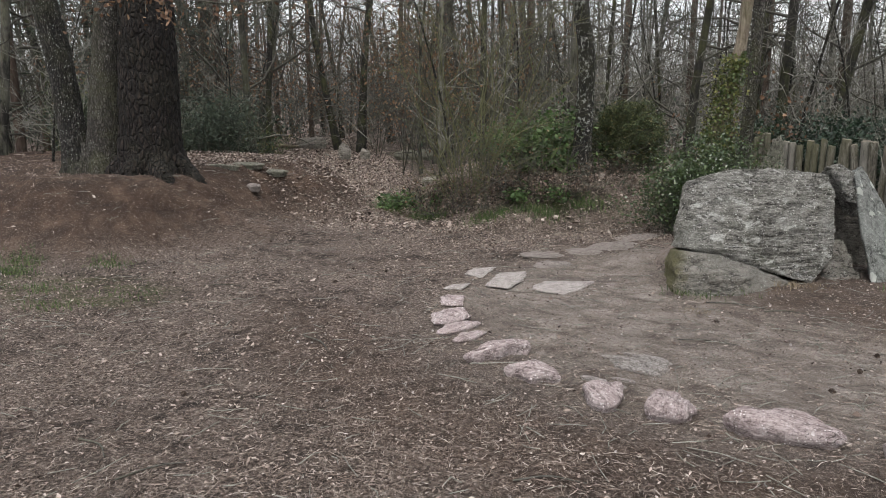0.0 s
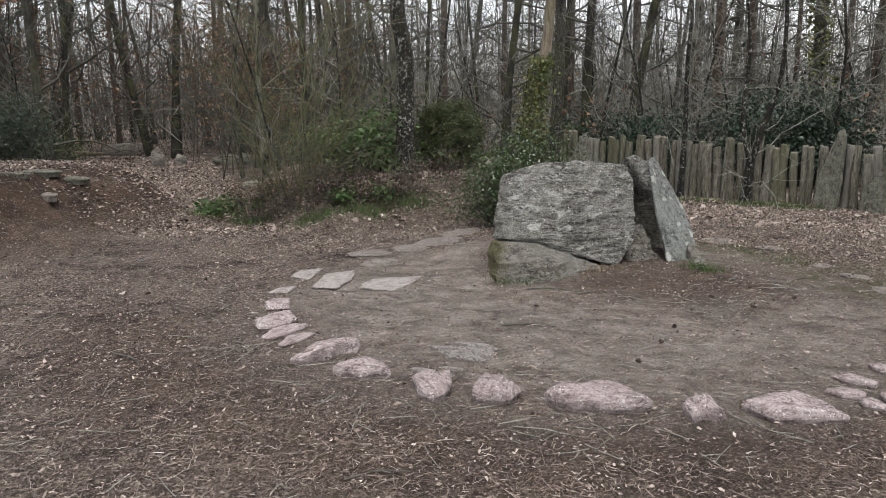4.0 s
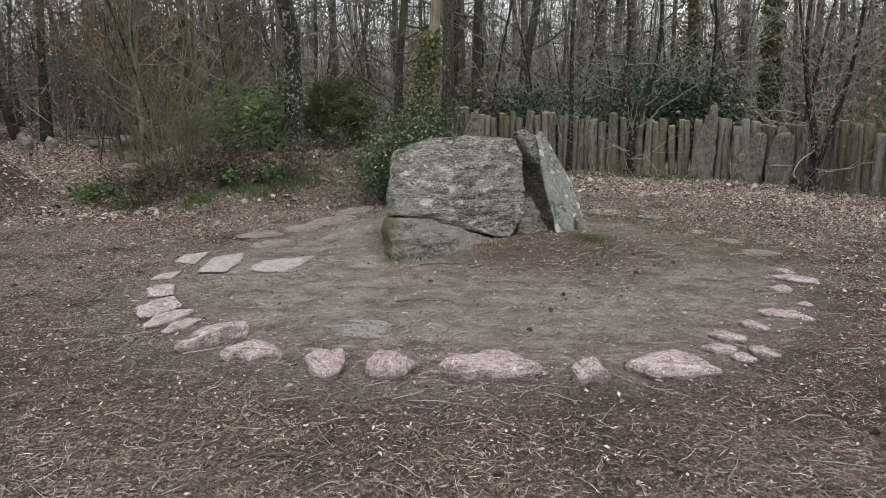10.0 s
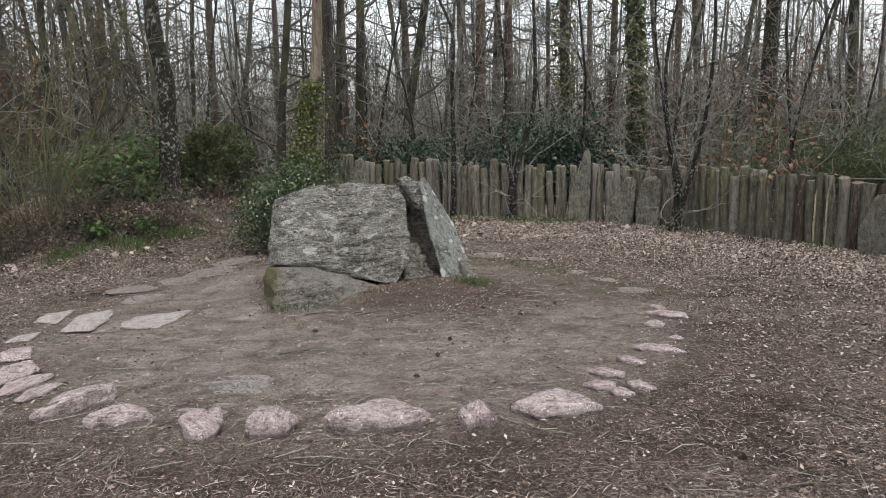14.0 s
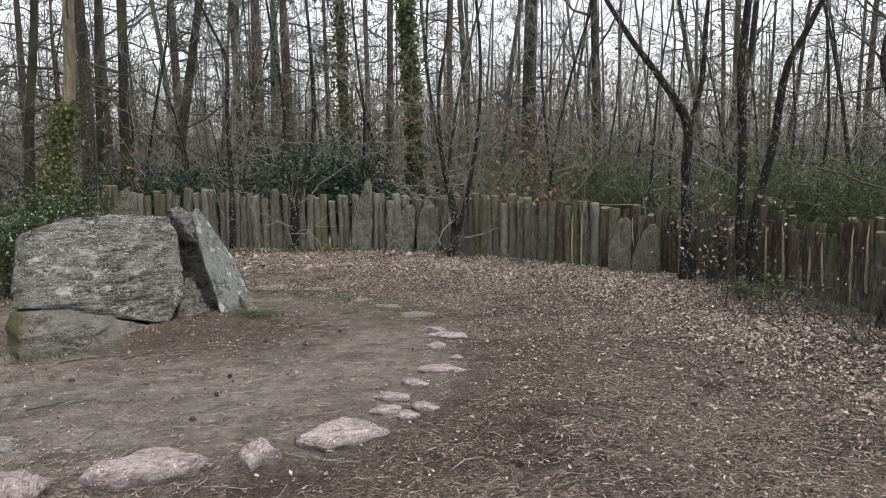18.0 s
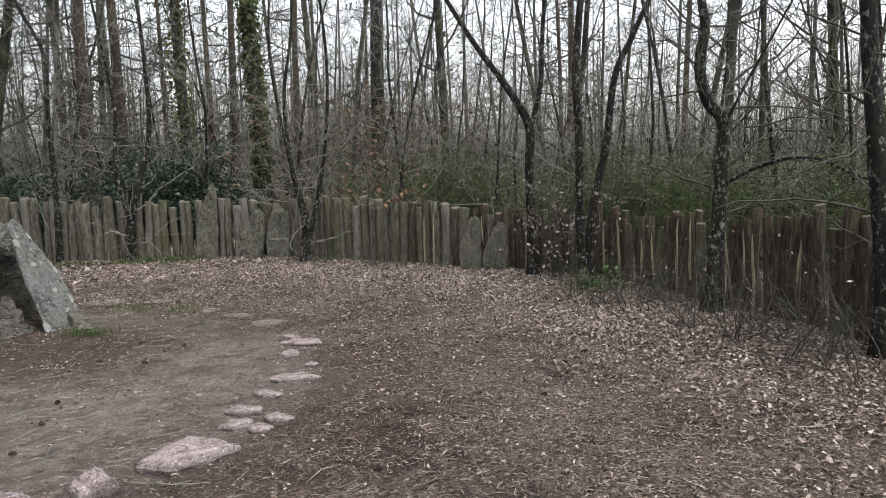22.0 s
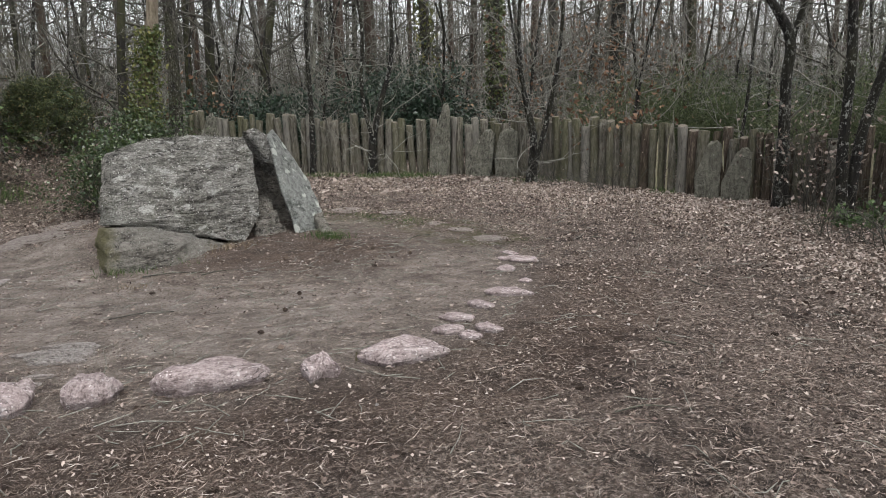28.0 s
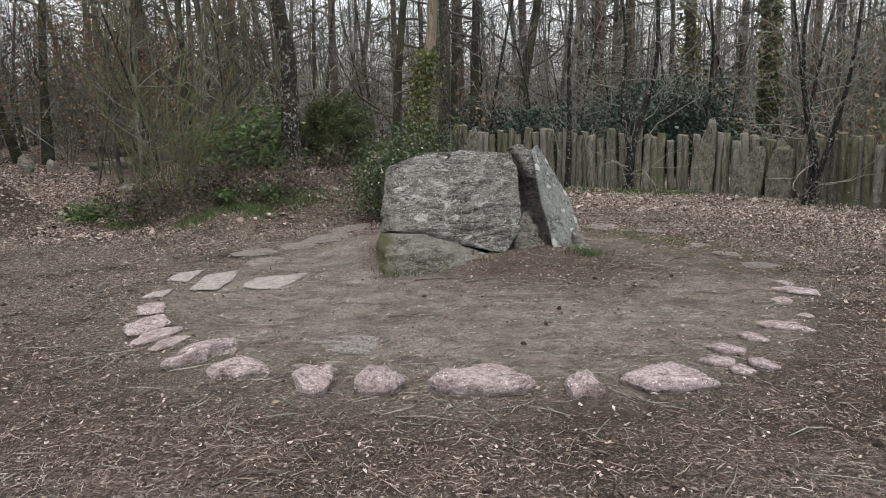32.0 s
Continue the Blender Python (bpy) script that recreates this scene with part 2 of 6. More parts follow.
def leaf_material(name, stops, island=True, rough=0.6, through_light=0.15, spec=0.3):
    m, nt, ns, ln, b = nodes_of(name)
    col = n_ramp(nt, n_random(nt, island), stops)
    col = n_mix(nt, n_ramp(nt, n_noise(nt, 55, 3, 0.6, n_world(nt)), [(0.4, (0, 0, 0)), (0.75, (0.5, 0.5, 0.5))]), col, mixed(stops[0][1], (0, 0, 0), 0.4))
    ln.new(col, b.inputs["Base Color"])
    b.inputs["Roughness"].default_value = rough
    b.inputs["Specular IOR Level"].default_value = spec
    if through_light:
        tr = ns.new("ShaderNodeBsdfTranslucent")
        ln.new(col, tr.inputs[0])
        mx = ns.new("ShaderNodeMixShader")
        mx.inputs[0].default_value = through_light
        ln.new(b.outputs[0], mx.inputs[1])
        ln.new(tr.outputs[0], mx.inputs[2])
        ln.new(mx.outputs[0], ns["Material Output"].inputs[0])
    return m


def n_streaks(nt, turn, length, width, cover, shift):
    """A mask of fine lines in one direction, like needles lying on the ground."""
    g = nt.nodes.new("ShaderNodeNewGeometry")
    mp = nt.nodes.new("ShaderNodeMapping")
    mp.vector_type = "TEXTURE"
    mp.inputs["Location"].default_value = (shift, shift * 1.7, 0)
    mp.inputs["Rotation"].default_value = (0, 0, radians(turn))
    mp.inputs["Scale"].default_value = (length, width, 1)
    nt.links.new(g.outputs["Position"], mp.inputs[0])
    return n_ramp(nt, n_noise(nt, 1.0, 2, 0.5, mp.outputs[0], 0.35), [(cover, (0, 0, 0)), (cover + 0.05, (1, 1, 1))])


def soil_material():
    """Forest soil: dark earth under a mat of needles, with the shade in its gaps put into the colour, trodden grey clay
    inside the ring, red subsoil on the mound, moss patches.
    """
    m, nt, ns, ln, b = nodes_of("forest_soil")
    w = n_world(nt)
    at = ns.new("ShaderNodeAttribute")
    at.attribute_name = "soil"
    sep = ns.new("ShaderNodeSeparateColor")
    ln.new(at.outputs["Color"], sep.inputs[0])
    big = n_noise(nt, 1.1, 6, 0.62, w)
    mid = n_noise(nt, 6, 8, 0.7, w, 0.3)
    fine = n_noise(nt, 60, 6, 0.75, w, 0.5)
    # earth darkened further to paint in the shade of gaps among the needles
    col = n_ramp(nt, mid, [(0.36, (0.012, 0.0088, 0.0072)), (0.5, (0.040, 0.029, 0.024)), (0.66, (0.105, 0.080, 0.067))])
    matted = n_ramp(nt, n_math(nt, "ADD", n_math(nt, "MULTIPLY", big, 0.7), n_math(nt, "MULTIPLY", mid, 0.3)), [(0.40, (0.08, 0.08, 0.08)), (0.54, (1, 1, 1))])
    tone = n_ramp(nt, n_noise(nt, 42, 3, 0.6, w), [(0.36, (0.085, 0.062, 0.049)), (0.5, (0.185, 0.145, 0.120)), (0.64, (0.40, 0.335, 0.29))])
    for turn, length, width, cover, shift in ((8, 0.030, 0.0034, 0.55, 0), (52, 0.026, 0.0032, 0.56, 3.1), (97, 0.034, 0.0036, 0.56, 5.3), (140, 0.028, 0.0030, 0.56, 8.7), (28, 0.05, 0.005, 0.60, 11.9), (118, 0.045, 0.0046, 0.60, 14.2)):
        col = n_mix(nt, n_mix(nt, 1.0, n_streaks(nt, turn, length, width, cover, shift), matted, "MULTIPLY"), col, tone)
    col = n_mix(nt, n_ramp(nt, fine, [(0.52, (0, 0, 0)), (0.64, (0.75, 0.75, 0.75))]), col, (0.024, 0.0185, 0.0155))
    grey = n_ramp(nt, n_noise(nt, 3.5, 9, 0.74, n_world(nt, (1, 1.35, 1)), 0.5), [(0.36, (0.105, 0.086, 0.073)), (0.50, (0.245, 0.213, 0.187)), (0.66, (0.42, 0.378, 0.34))])
    grey = n_mix(nt, n_ramp(nt, fine, [(0.52, (0, 0, 0)), (0.62, (0.7, 0.7, 0.7))]), grey, (0.085, 0.068, 0.057))
    for turn, shift in ((20, 21.0), (160, 24.0), (85, 27.0)):
        grey = n_mix(nt, n_streaks(nt, turn, 0.03, 0.0032, 0.64, shift), grey, (0.10, 0.078, 0.064))
    col = n_mix(nt, n_math(nt, "MULTIPLY", sep.outputs[1], n_ramp(nt, big, [(0.25, (0.45, 0.45, 0.45)), (0.6, (1, 1, 1))])), col, grey)
    red = n_ramp(nt, n_noise(nt, 2.6, 9, 0.74, w, 0.4), [(0.36, (0.022, 0.0132, 0.0088)), (0.52, (0.055, 0.0335, 0.0225)), (0.70, (0.13, 0.086, 0.06))])
    red = n_mix(nt, n_ramp(nt, fine, [(0.52, (0, 0, 0)), (0.64, (0.7, 0.7, 0.7))]), red, (0.030, 0.019, 0.014))
    col = n_mix(nt, sep.outputs[0], col, red)
    moss = n_mix(nt, 1.0, sep.outputs[2], n_ramp(nt, n_noise(nt, 4, 6, 0.7, w), [(0.42, (0, 0, 0)), (0.6, (1, 1, 1))]), "MULTIPLY")
    col = n_mix(nt, moss, col, (0.062, 0.066, 0.027))
    chips = n_ramp(nt, n_noise(nt, 95, 3, 0.6, w, 1.2), [(0.61, (0, 0, 0)), (0.66, (0.9, 0.9, 0.9))])
    col = n_mix(nt, chips, col, (0.34, 0.29, 0.25))
    ln.new(col, b.inputs["Base Color"])
    b.inputs["Roughness"].default_value = 0.95
    b.inputs["Specular IOR Level"].default_value = 0.2
    n_bump(nt, b, n_math(nt, "ADD", mid, n_math(nt, "MULTIPLY", fine, 0.8)), 1.0, 0.07)
    return m


SOIL = soil_material()
GREY_ROCK = rock_material("lichened_schist", (0.16, 0.153, 0.134), (0.022, 0.020, 0.017), (0.34, 0.33, 0.297), (0.66, 0.66, 0.62), 0.5, (2.0, 2.0, 11), 0.3, 0.8, 0.0, 0.6, 0.9)
DISC_ROCK = rock_material("disc_lichened_schist", (0.25, 0.262, 0.245), (0.06, 0.062, 0.058), (0.40, 0.41, 0.385), (0.55, 0.57, 0.53), 0.35, (2, 4, 4), 0.15, 1.0, 1.0, 0.5, 0.4)
LOW_ROCK = rock_material("weathered_schist", (0.24, 0.22, 0.19), (0.065, 0.058, 0.05), (0.37, 0.345, 0.30), (0.42, 0.42, 0.38), 0.4, (2, 2, 5), 0.3, 1.0, 0.0, 0.5, 0.3)
BLOCK_ROCK = rock_material("mossy_schist", (0.195, 0.18, 0.155), (0.05, 0.045, 0.039), (0.32, 0.30, 0.262), (0.48, 0.48, 0.44), 0.4, (2, 2, 5), 0.3, 1.0, 0.0, 0.5, 0.4, -0.46)
EARTHY_ROCK = rock_material("earth_covered_rock", (0.17, 0.135, 0.115), (0.07, 0.054, 0.046), (0.26, 0.215, 0.19), (0.34, 0.30, 0.27), 0.2, (2, 2, 3), 0.2, 0.6, 0.0, 0.4)
PINK_ROCK = rock_material("pinkish_schist", (0.315, 0.254, 0.247), (0.095, 0.072, 0.068), (0.45, 0.385, 0.375), (0.64, 0.59, 0.58), 0.6, (2.4, 15, 12), 0.0, 0.55, 0.0, 0.42)
FLAT_ROCK = rock_material("trodden_schist", (0.34, 0.305, 0.285), (0.17, 0.148, 0.136), (0.45, 0.415, 0.395), (0.55, 0.52, 0.50), 0.3, (2.6, 12, 6), 0.0, 0.6, 0.0, 0.45)
MENHIR = rock_material("standing_stone_schist", (0.155, 0.15, 0.118), (0.062, 0.059, 0.046), (0.24, 0.232, 0.19), (0.36, 0.36, 0.315), 0.2, (4, 4, 1.2), 0.5, 0.7, 0.0, 0.4, 0.4)
BEDROCK = rock_material("worn_bedrock", (0.44, 0.40, 0.375), (0.17, 0.148, 0.134), (0.54, 0.50, 0.47), (0.56, 0.53, 0.50), 0.1, (2.0, 16, 7), 0.0, 1.0, 0.0, 0.5)
SUNK_ROCK = rock_material("earth_stained_schist", (0.29, 0.252, 0.228), (0.13, 0.108, 0.095), (0.41, 0.368, 0.338), (0.46, 0.425, 0.395), 0.1, (2.0, 16, 7), 0.15, 0.8, 0.0, 0.5)
SCRUB = bark_material("dark_scrub_bark", (0.004, 0.0034, 0.0028), (0.014, 0.012, 0.010), (0.05, 0.045, 0.039), 1.0, 0.2, None, 0.2)
OAK_BARK = bark_material("oak_bark", (0.002, 0.0014, 0.001), (0.017, 0.012, 0.0095), (0.065, 0.048, 0.039), 1.4, 0.08, None, 1.0, False, 17.0)
GREY_BARK = bark_material("grey_bark", (0.018, 0.016, 0.013), (0.07, 0.063, 0.053), (0.15, 0.139, 0.122), 0.8, 0.4, None, 0.9, False, 34.0, 0.6)
LICHEN_BARK = bark_material("lichened_bark", (0.003, 0.0026, 0.0021), (0.010, 0.0085, 0.007), (0.032, 0.028, 0.0235), 1.0, 0.15, (0.27, 0.275, 0.252), 1.0)
FLECK_BARK = bark_material("flecked_bark", (0.01, 0.009, 0.008), (0.045, 0.041, 0.036), (0.10, 0.093, 0.082), 1.0, 0.2, None, 0.9, False, 34.0, 0.9)
FOREST_BARK = bark_material("forest_bark", (0.006, 0.0054, 0.0045), (0.017, 0.0155, 0.013), (0.05, 0.046, 0.04), 0.7, 0.5, None, 0.6, vary=(0.17, 0.165, 0.135))
PINE_BARK = bark_material("pine_bark", (0.024, 0.0168, 0.0132), (0.066, 0.0468, 0.036), (0.114, 0.084, 0.066), 0.8, 0.1)
BARE_WOOD = bark_material("bare_dead_wood", (0.075, 0.058, 0.042), (0.17, 0.14, 0.105), (0.29, 0.255, 0.205), 1.2, 0.5)
POST_WOOD = bark_material("weathered_post_wood", (0.03, 0.027, 0.021), (0.125, 0.114, 0.092), (0.25, 0.234, 0.198), 1.5, 0.5, None, 0.7, True)
POST_END = bark_material("sawn_post_end", (0.09, 0.078, 0.06), (0.16, 0.14, 0.11), (0.23, 0.205, 0.168), 3.0, 0.0)
TWIG = bark_material("twig_bark", (0.022, 0.0205, 0.0175), (0.062, 0.0585, 0.05), (0.15, 0.144, 0.127), 1.0, 0.25, None, 0.2)
POST_DARK = bark_material("dark_post_wood", (0.012, 0.0086, 0.0063), (0.06, 0.0445, 0.033), (0.19, 0.158, 0.124), 1.5, 0.35, None, 0.7)
SLIVER_PALE = bark_material("pale_sliver_wood", (0.17, 0.15, 0.095), (0.34, 0.315, 0.215), (0.52, 0.495, 0.37), 2.0, 0.3, None, 0.4)
STEM = bark_material("broom_stem", (0.034, 0.037, 0.015), (0.088, 0.096, 0.037), (0.165, 0.17, 0.078), 1.0, 0.1, None, 0.2)
BROOM_STEM = bark_material("olive_broom_stem", (0.037, 0.0375, 0.0175), (0.097, 0.096, 0.045), (0.205, 0.197, 0.115), 1.0, 0.15, None, 0.2)
# underwood and far growth are lightened: the haze of distance is in their colour
UNDERWOOD = bark_material("hazed_underwood", (0.026, 0.024, 0.0205), (0.068, 0.0635, 0.055), (0.15, 0.142, 0.127), 1.0, 0.3, None, 0.2)
FAR_TWIG = bark_material("hazed_twigs", (0.05, 0.048, 0.042), (0.115, 0.11, 0.098), (0.20, 0.195, 0.175), 1.0, 0.2, None, 0.2)
FAR_BARK = bark_material("hazed_bark", (0.03, 0.028, 0.024), (0.075, 0.071, 0.062), (0.14, 0.135, 0.12), 0.7, 0.4, None, 0.4)
PALE_TWIG = bark_material("lichened_twig", (0.08, 0.077, 0.066), (0.19, 0.185, 0.162), (0.33, 0.325, 0.29), 1.0, 0.15, None, 0.2)
DEAD_LEAF = leaf_material("dead_leaf", [(0.0, (0.028, 0.019, 0.015)), (0.25, (0.09, 0.064, 0.051)), (0.5, (0.22, 0.172, 0.144)), (0.85, (0.37, 0.308, 0.266)), (1.0, (0.46, 0.40, 0.35))], True, 0.75, 0.1)
# a paler copy of dead_leaf, for the band along the fence
PALE_LEAF = leaf_material("pale_drifted_leaf", [(0.0, (0.09, 0.063, 0.049)), (0.3, (0.22, 0.172, 0.143)), (0.65, (0.37, 0.308, 0.268)), (1.0, (0.52, 0.46, 0.41))], True, 0.7, 0.15)
BRACKEN = leaf_material("dead_bracken", [(0.0, (0.02, 0.014, 0.010)), (0.45, (0.065, 0.045, 0.033)), (0.85, (0.14, 0.10, 0.077)), (1.0, (0.28, 0.22, 0.18))], True, 0.8, 0.1)
OAK_LEAF = leaf_material("withered_oak_leaf", [(0.0, (0.075, 0.04, 0.022)), (0.6, (0.15, 0.085, 0.05)), (1.0, (0.25, 0.165, 0.10))], True, 0.7, 0.2)
STRAW = leaf_material("pine_needle_straw", [(0.0, (0.04, 0.028, 0.022)), (0.35, (0.12, 0.088, 0.070)), (0.75, (0.23, 0.181, 0.151)), (0.93, (0.35, 0.295, 0.255)), (1.0, (0.46, 0.41, 0.365))], True, 0.8, 0.0)
GREEN_LEAF = leaf_material("bramble_leaf", [(0.0, (0.0255, 0.0467, 0.0153)), (0.6, (0.0553, 0.0978, 0.0298)), (1.0, (0.0935, 0.145, 0.0467))], True, 0.5, 0.25)
HOLLY_LEAF = leaf_material("holly_leaf", [(0.0, (0.017, 0.0323, 0.0119)), (0.6, (0.0382, 0.0638, 0.0204)), (1.0, (0.0765, 0.106, 0.034))], True, 0.32, 0.12, 0.5)
DARK_LEAF = leaf_material("dark_evergreen_leaf", [(0.0, (0.0112, 0.0224, 0.0144)), (0.7, (0.024, 0.044, 0.0256)), (1.0, (0.04, 0.064, 0.036))], True, 0.4, 0.1, 0.4)
YEW_LEAF = leaf_material("yew_foliage", [(0.0, (0.018, 0.029, 0.011)), (0.6, (0.044, 0.060, 0.021)), (0.9, (0.11, 0.115, 0.042)), (1.0, (0.18, 0.14, 0.06))], True, 0.6, 0.15)
PINE_LEAF = leaf_material("pine_needles", [(0.0, (0.0176, 0.0272, 0.0176)), (0.6, (0.036, 0.0496, 0.032)), (1.0, (0.064, 0.076, 0.048))], True, 0.6, 0.15)
BROOM_LEAF = leaf_material("green_broom", [(0.0, (0.032, 0.046, 0.019)), (0.6, (0.072, 0.096, 0.039)), (1.0, (0.12, 0.145, 0.062))], True, 0.6, 0.3)
IVY_LEAF = leaf_material("ivy_leaf", [(0.0, (0.03, 0.045, 0.014)), (0.6, (0.07, 0.10, 0.03)), (1.0, (0.16, 0.18, 0.06))], True, 0.4, 0.2, 0.4)
YELLOW_LEAF = leaf_material("yellowing_leaf", [(0.0, (0.05, 0.058, 0.015)), (0.6, (0.10, 0.108, 0.03)), (1.0, (0.20, 0.19, 0.065))], True, 0.5, 0.25)
GRASS = leaf_material("grass_blade", [(0.0, (0.03, 0.052, 0.016)), (0.6, (0.065, 0.105, 0.032)), (1.0, (0.13, 0.165, 0.06))], True, 0.6, 0.25)
DRY_GRASS = leaf_material("dry_grass", [(0.0, (0.10, 0.072, 0.045)), (0.6, (0.18, 0.14, 0.09)), (1.0, (0.28, 0.235, 0.165))], True, 0.7, 0.1)


# ---------------------------------------------------------------- mesh helpers
class Soup:
    """Vertices and faces gathered into one mesh."""

    def __init__(self):
        self.v, self.f, self.n, self.sticks = [], [], 0, []

    def add(self, verts, faces):
        verts = np.asarray(verts, np.float32)
        self.v.append(verts)
        self.f.append(np.asarray(faces, np.int32) + self.n)
        self.n += len(verts)

    def tube(self, pts, radii, sides=5, cap=False):
        pts, radii = np.asarray(pts, float), np.asarray(radii, float)
        d = np.gradient(pts, axis=0)
        d /= np.linalg.norm(d, axis=1)[:, None] + 1e-9
        ref = np.where(np.abs(d[:, 2:3]) > 0.9, [[1.0, 0, 0]], [[0, 0, 1.0]])
        a = np.cross(d, ref)
        a /= np.linalg.norm(a, axis=1)[:, None] + 1e-9
        if abs(d[0, 2]) > 0.7:
            a = np.cross(d, np.array([[0.0, 1.0, 0]]))
            a /= np.linalg.norm(a, axis=1)[:, None] + 1e-9
        b = np.cross(d, a)
        th = np.arange(sides) * 2 * np.pi / sides
        ring = pts[:, None] + radii[:, None, None] * (np.cos(th)[None, :, None] * a[:, None] + np.sin(th)[None, :, None] * b[:, None])
        k, n = np.arange(sides), len(pts)
        q = [np.stack([i * sides + k, i * sides + (k + 1) % sides, (i + 1) * sides + (k + 1) % sides, (i + 1) * sides + k], 1) for i in range(n - 1)]
        self.add(ring.reshape(-1, 3), np.concatenate(q))

    def rods(self, p, q, r0, r1):
        """Straight three-sided sticks from each p to its q."""
        p, q = np.asarray(p, float), np.asarray(q, float)
        n = len(p)
        d = q - p
        d /= np.linalg.norm(d, axis=1)[:, None] + 1e-9
        ref = np.where(np.abs(d[:, 2:3]) > 0.8, [[1.0, 0, 0]], [[0, 0, 1.0]])
        a = np.cross(d, ref)
        a /= np.linalg.norm(a, axis=1)[:, None] + 1e-9
        b = np.cross(d, a)
        r0, r1 = np.broadcast_to(r0, n)[:, None], np.broadcast_to(r1, n)[:, None]
        sides = [math.cos(t) * a + math.sin(t) * b for t in (0.3, 2.4, 4.5)]
        v = np.stack([p + r0 * s for s in sides] + [q + r1 * s for s in sides], 1)
        k = np.arange(n)[:, None] * 6
        self.add(v.reshape(-1, 3), np.concatenate([k + [0, 1, 4, 3], k + [1, 2, 5, 4], k + [2, 0, 3, 5]]))

    def flush(self):
        if self.sticks:
            s = np.array(self.sticks)
            self.rods(s[:, :3], s[:, 3:6], s[:, 6], s[:, 7])
            self.sticks = []

    def leaves(self, pos, size, rng, flat=0.0, long=1.6, fold=0.25, full=False):
        """A folded four-cornered leaf at each place."""
        pos = np.asarray(pos, float)
        n = len(pos)
        if not n:
            return
        size = np.broadcast_to(size, n)[:, None]
        u = rng.normal(size=(n, 3))
        u[:, 2] *= 1 - flat
        u /= np.linalg.norm(u, axis=1)[:, None]
        w = rng.normal(size=(n, 3))
        w[:, 2] *= 1 - flat
        w -= (w * u).sum(1)[:, None] * u
        w /= np.linalg.norm(w, axis=1)[:, None] + 1e-9
        nn = np.cross(u, w)
        lift = fold * size * rng.uniform(-0.6, 1.0, (n, 1))
        l, h = size * long * 0.5, size * 0.5
        v = np.stack([pos - u * l, pos + w * h + nn * lift, pos + u * l, pos - w * h + nn * lift], 1)
        k = np.arange(n)[:, None] * 4
        if not full:
            self.add(v.reshape(-1, 3), k + [0, 1, 2, 3])
            return
        curl = nn * lift * rng.uniform(-0.5, 1.0, (n, 1))
        v = np.stack([pos - u * l + curl * 0.5, pos - u * l * 0.35 + w * h * 0.9 + nn * lift, pos + u * l * 0.4 + w * h * 0.75 + nn * lift, pos + u * l + curl,
                      pos + u * l * 0.3 - w * h * 0.8 + nn * lift, pos - u * l * 0.4 - w * h + nn * lift], 1)
        k = np.arange(n)[:, None] * 6
        self.add(v.reshape(-1, 3), np.concatenate([k + [0, 1, 2, 3], k + [0, 3, 4, 5]]))

    def mesh(self, name, material, smooth=False):
        self.flush()
        me = bpy.data.meshes.new(name)
        v = np.concatenate(self.v)
        f = np.concatenate(self.f)
        me.vertices.add(len(v))
        me.vertices.foreach_set("co", v.ravel())
        me.loops.add(f.size)
        me.loops.foreach_set("vertex_index", f.ravel())
        me.polygons.add(len(f))
        me.polygons.foreach_set("loop_start", np.arange(len(f), dtype=np.int32) * f.shape[1])
        if smooth:
            me.polygons.foreach_set("use_smooth", np.ones(len(f), bool))
        me.update(calc_edges=True)
        me.materials.append(material)
        return me


def piece(name, mesh, parent, label=""):
    ob = new(name, mesh)
    ob.parent = parent
    return tagged(ob, label)


def fbm(p, octaves=4):
    return noise.fractal(Vector(p), 1.0, 2.0, octaves)


def bm_mesh(bm, name, *materials, smooth=True, sharp=0):
    me = bpy.data.meshes.new(name)
    bm.to_mesh(me)
    bm.free()
    for m in materials:
        me.materials.append(m)
    if smooth:
        me.polygons.foreach_set("use_smooth", np.ones(len(me.polygons), bool))
    if sharp:
        me.set_sharp_from_angle(angle=radians(sharp))
    return me


def hull(corners, edge, amp, seed, strata=0.0, soften=2, freq=1.6, lay=2, terrace=0.0):
    """A weathered block round the given corners: hull, split to edges no longer than given, softened and roughened."""
    bm = bmesh.new()
    for c in corners:
        bm.verts.new(c)
    r = bmesh.ops.convex_hull(bm, input=bm.verts[:])
    junk = list({g for g in r["geom_interior"] + r["geom_unused"] if isinstance(g, bmesh.types.BMVert)})
    bmesh.ops.delete(bm, geom=junk, context="VERTS")
    for _ in range(7):
        long = [e for e in bm.edges if e.calc_length() > edge]
        if not long:
            break
        bmesh.ops.subdivide_edges(bm, edges=long, cuts=1)
        bmesh.ops.triangulate(bm, faces=[f for f in bm.faces if len(f.verts) > 3])
    for _ in range(soften):
        bmesh.ops.smooth_vert(bm, verts=bm.verts[:], factor=0.5, use_axis_x=True, use_axis_y=True, use_axis_z=True)
    bm.normal_update()
    off = Vector((seed * 7.3, seed * 3.1, seed * 1.7))
    for v in bm.verts:
        p = v.co
        d = amp * fbm((p * freq + off), 5) + amp * 0.3 * fbm((p * freq * 6 - off), 3)
        if strata:
            q = Vector((p.x * 1.3, p.y * 1.3, p.z * 1.3))
            q[lay] = p[lay] * 20 + 2.4 * noise.noise(p * 2.3 + off)
            s = noise.noise(q + off)
            d += strata * (s if s < 0 else s * 0.5)
            q[lay] = p[lay] * 12 + 1.8 * noise.noise(p * 2.1 - off)
            d -= strata * 0.55 * (1 - min(1.0, abs(noise.noise(q - off)) * 8))
        if terrace:
            d += terrace * ledge(p, lay, off)
        v.co = p + v.normal * d
    return bm


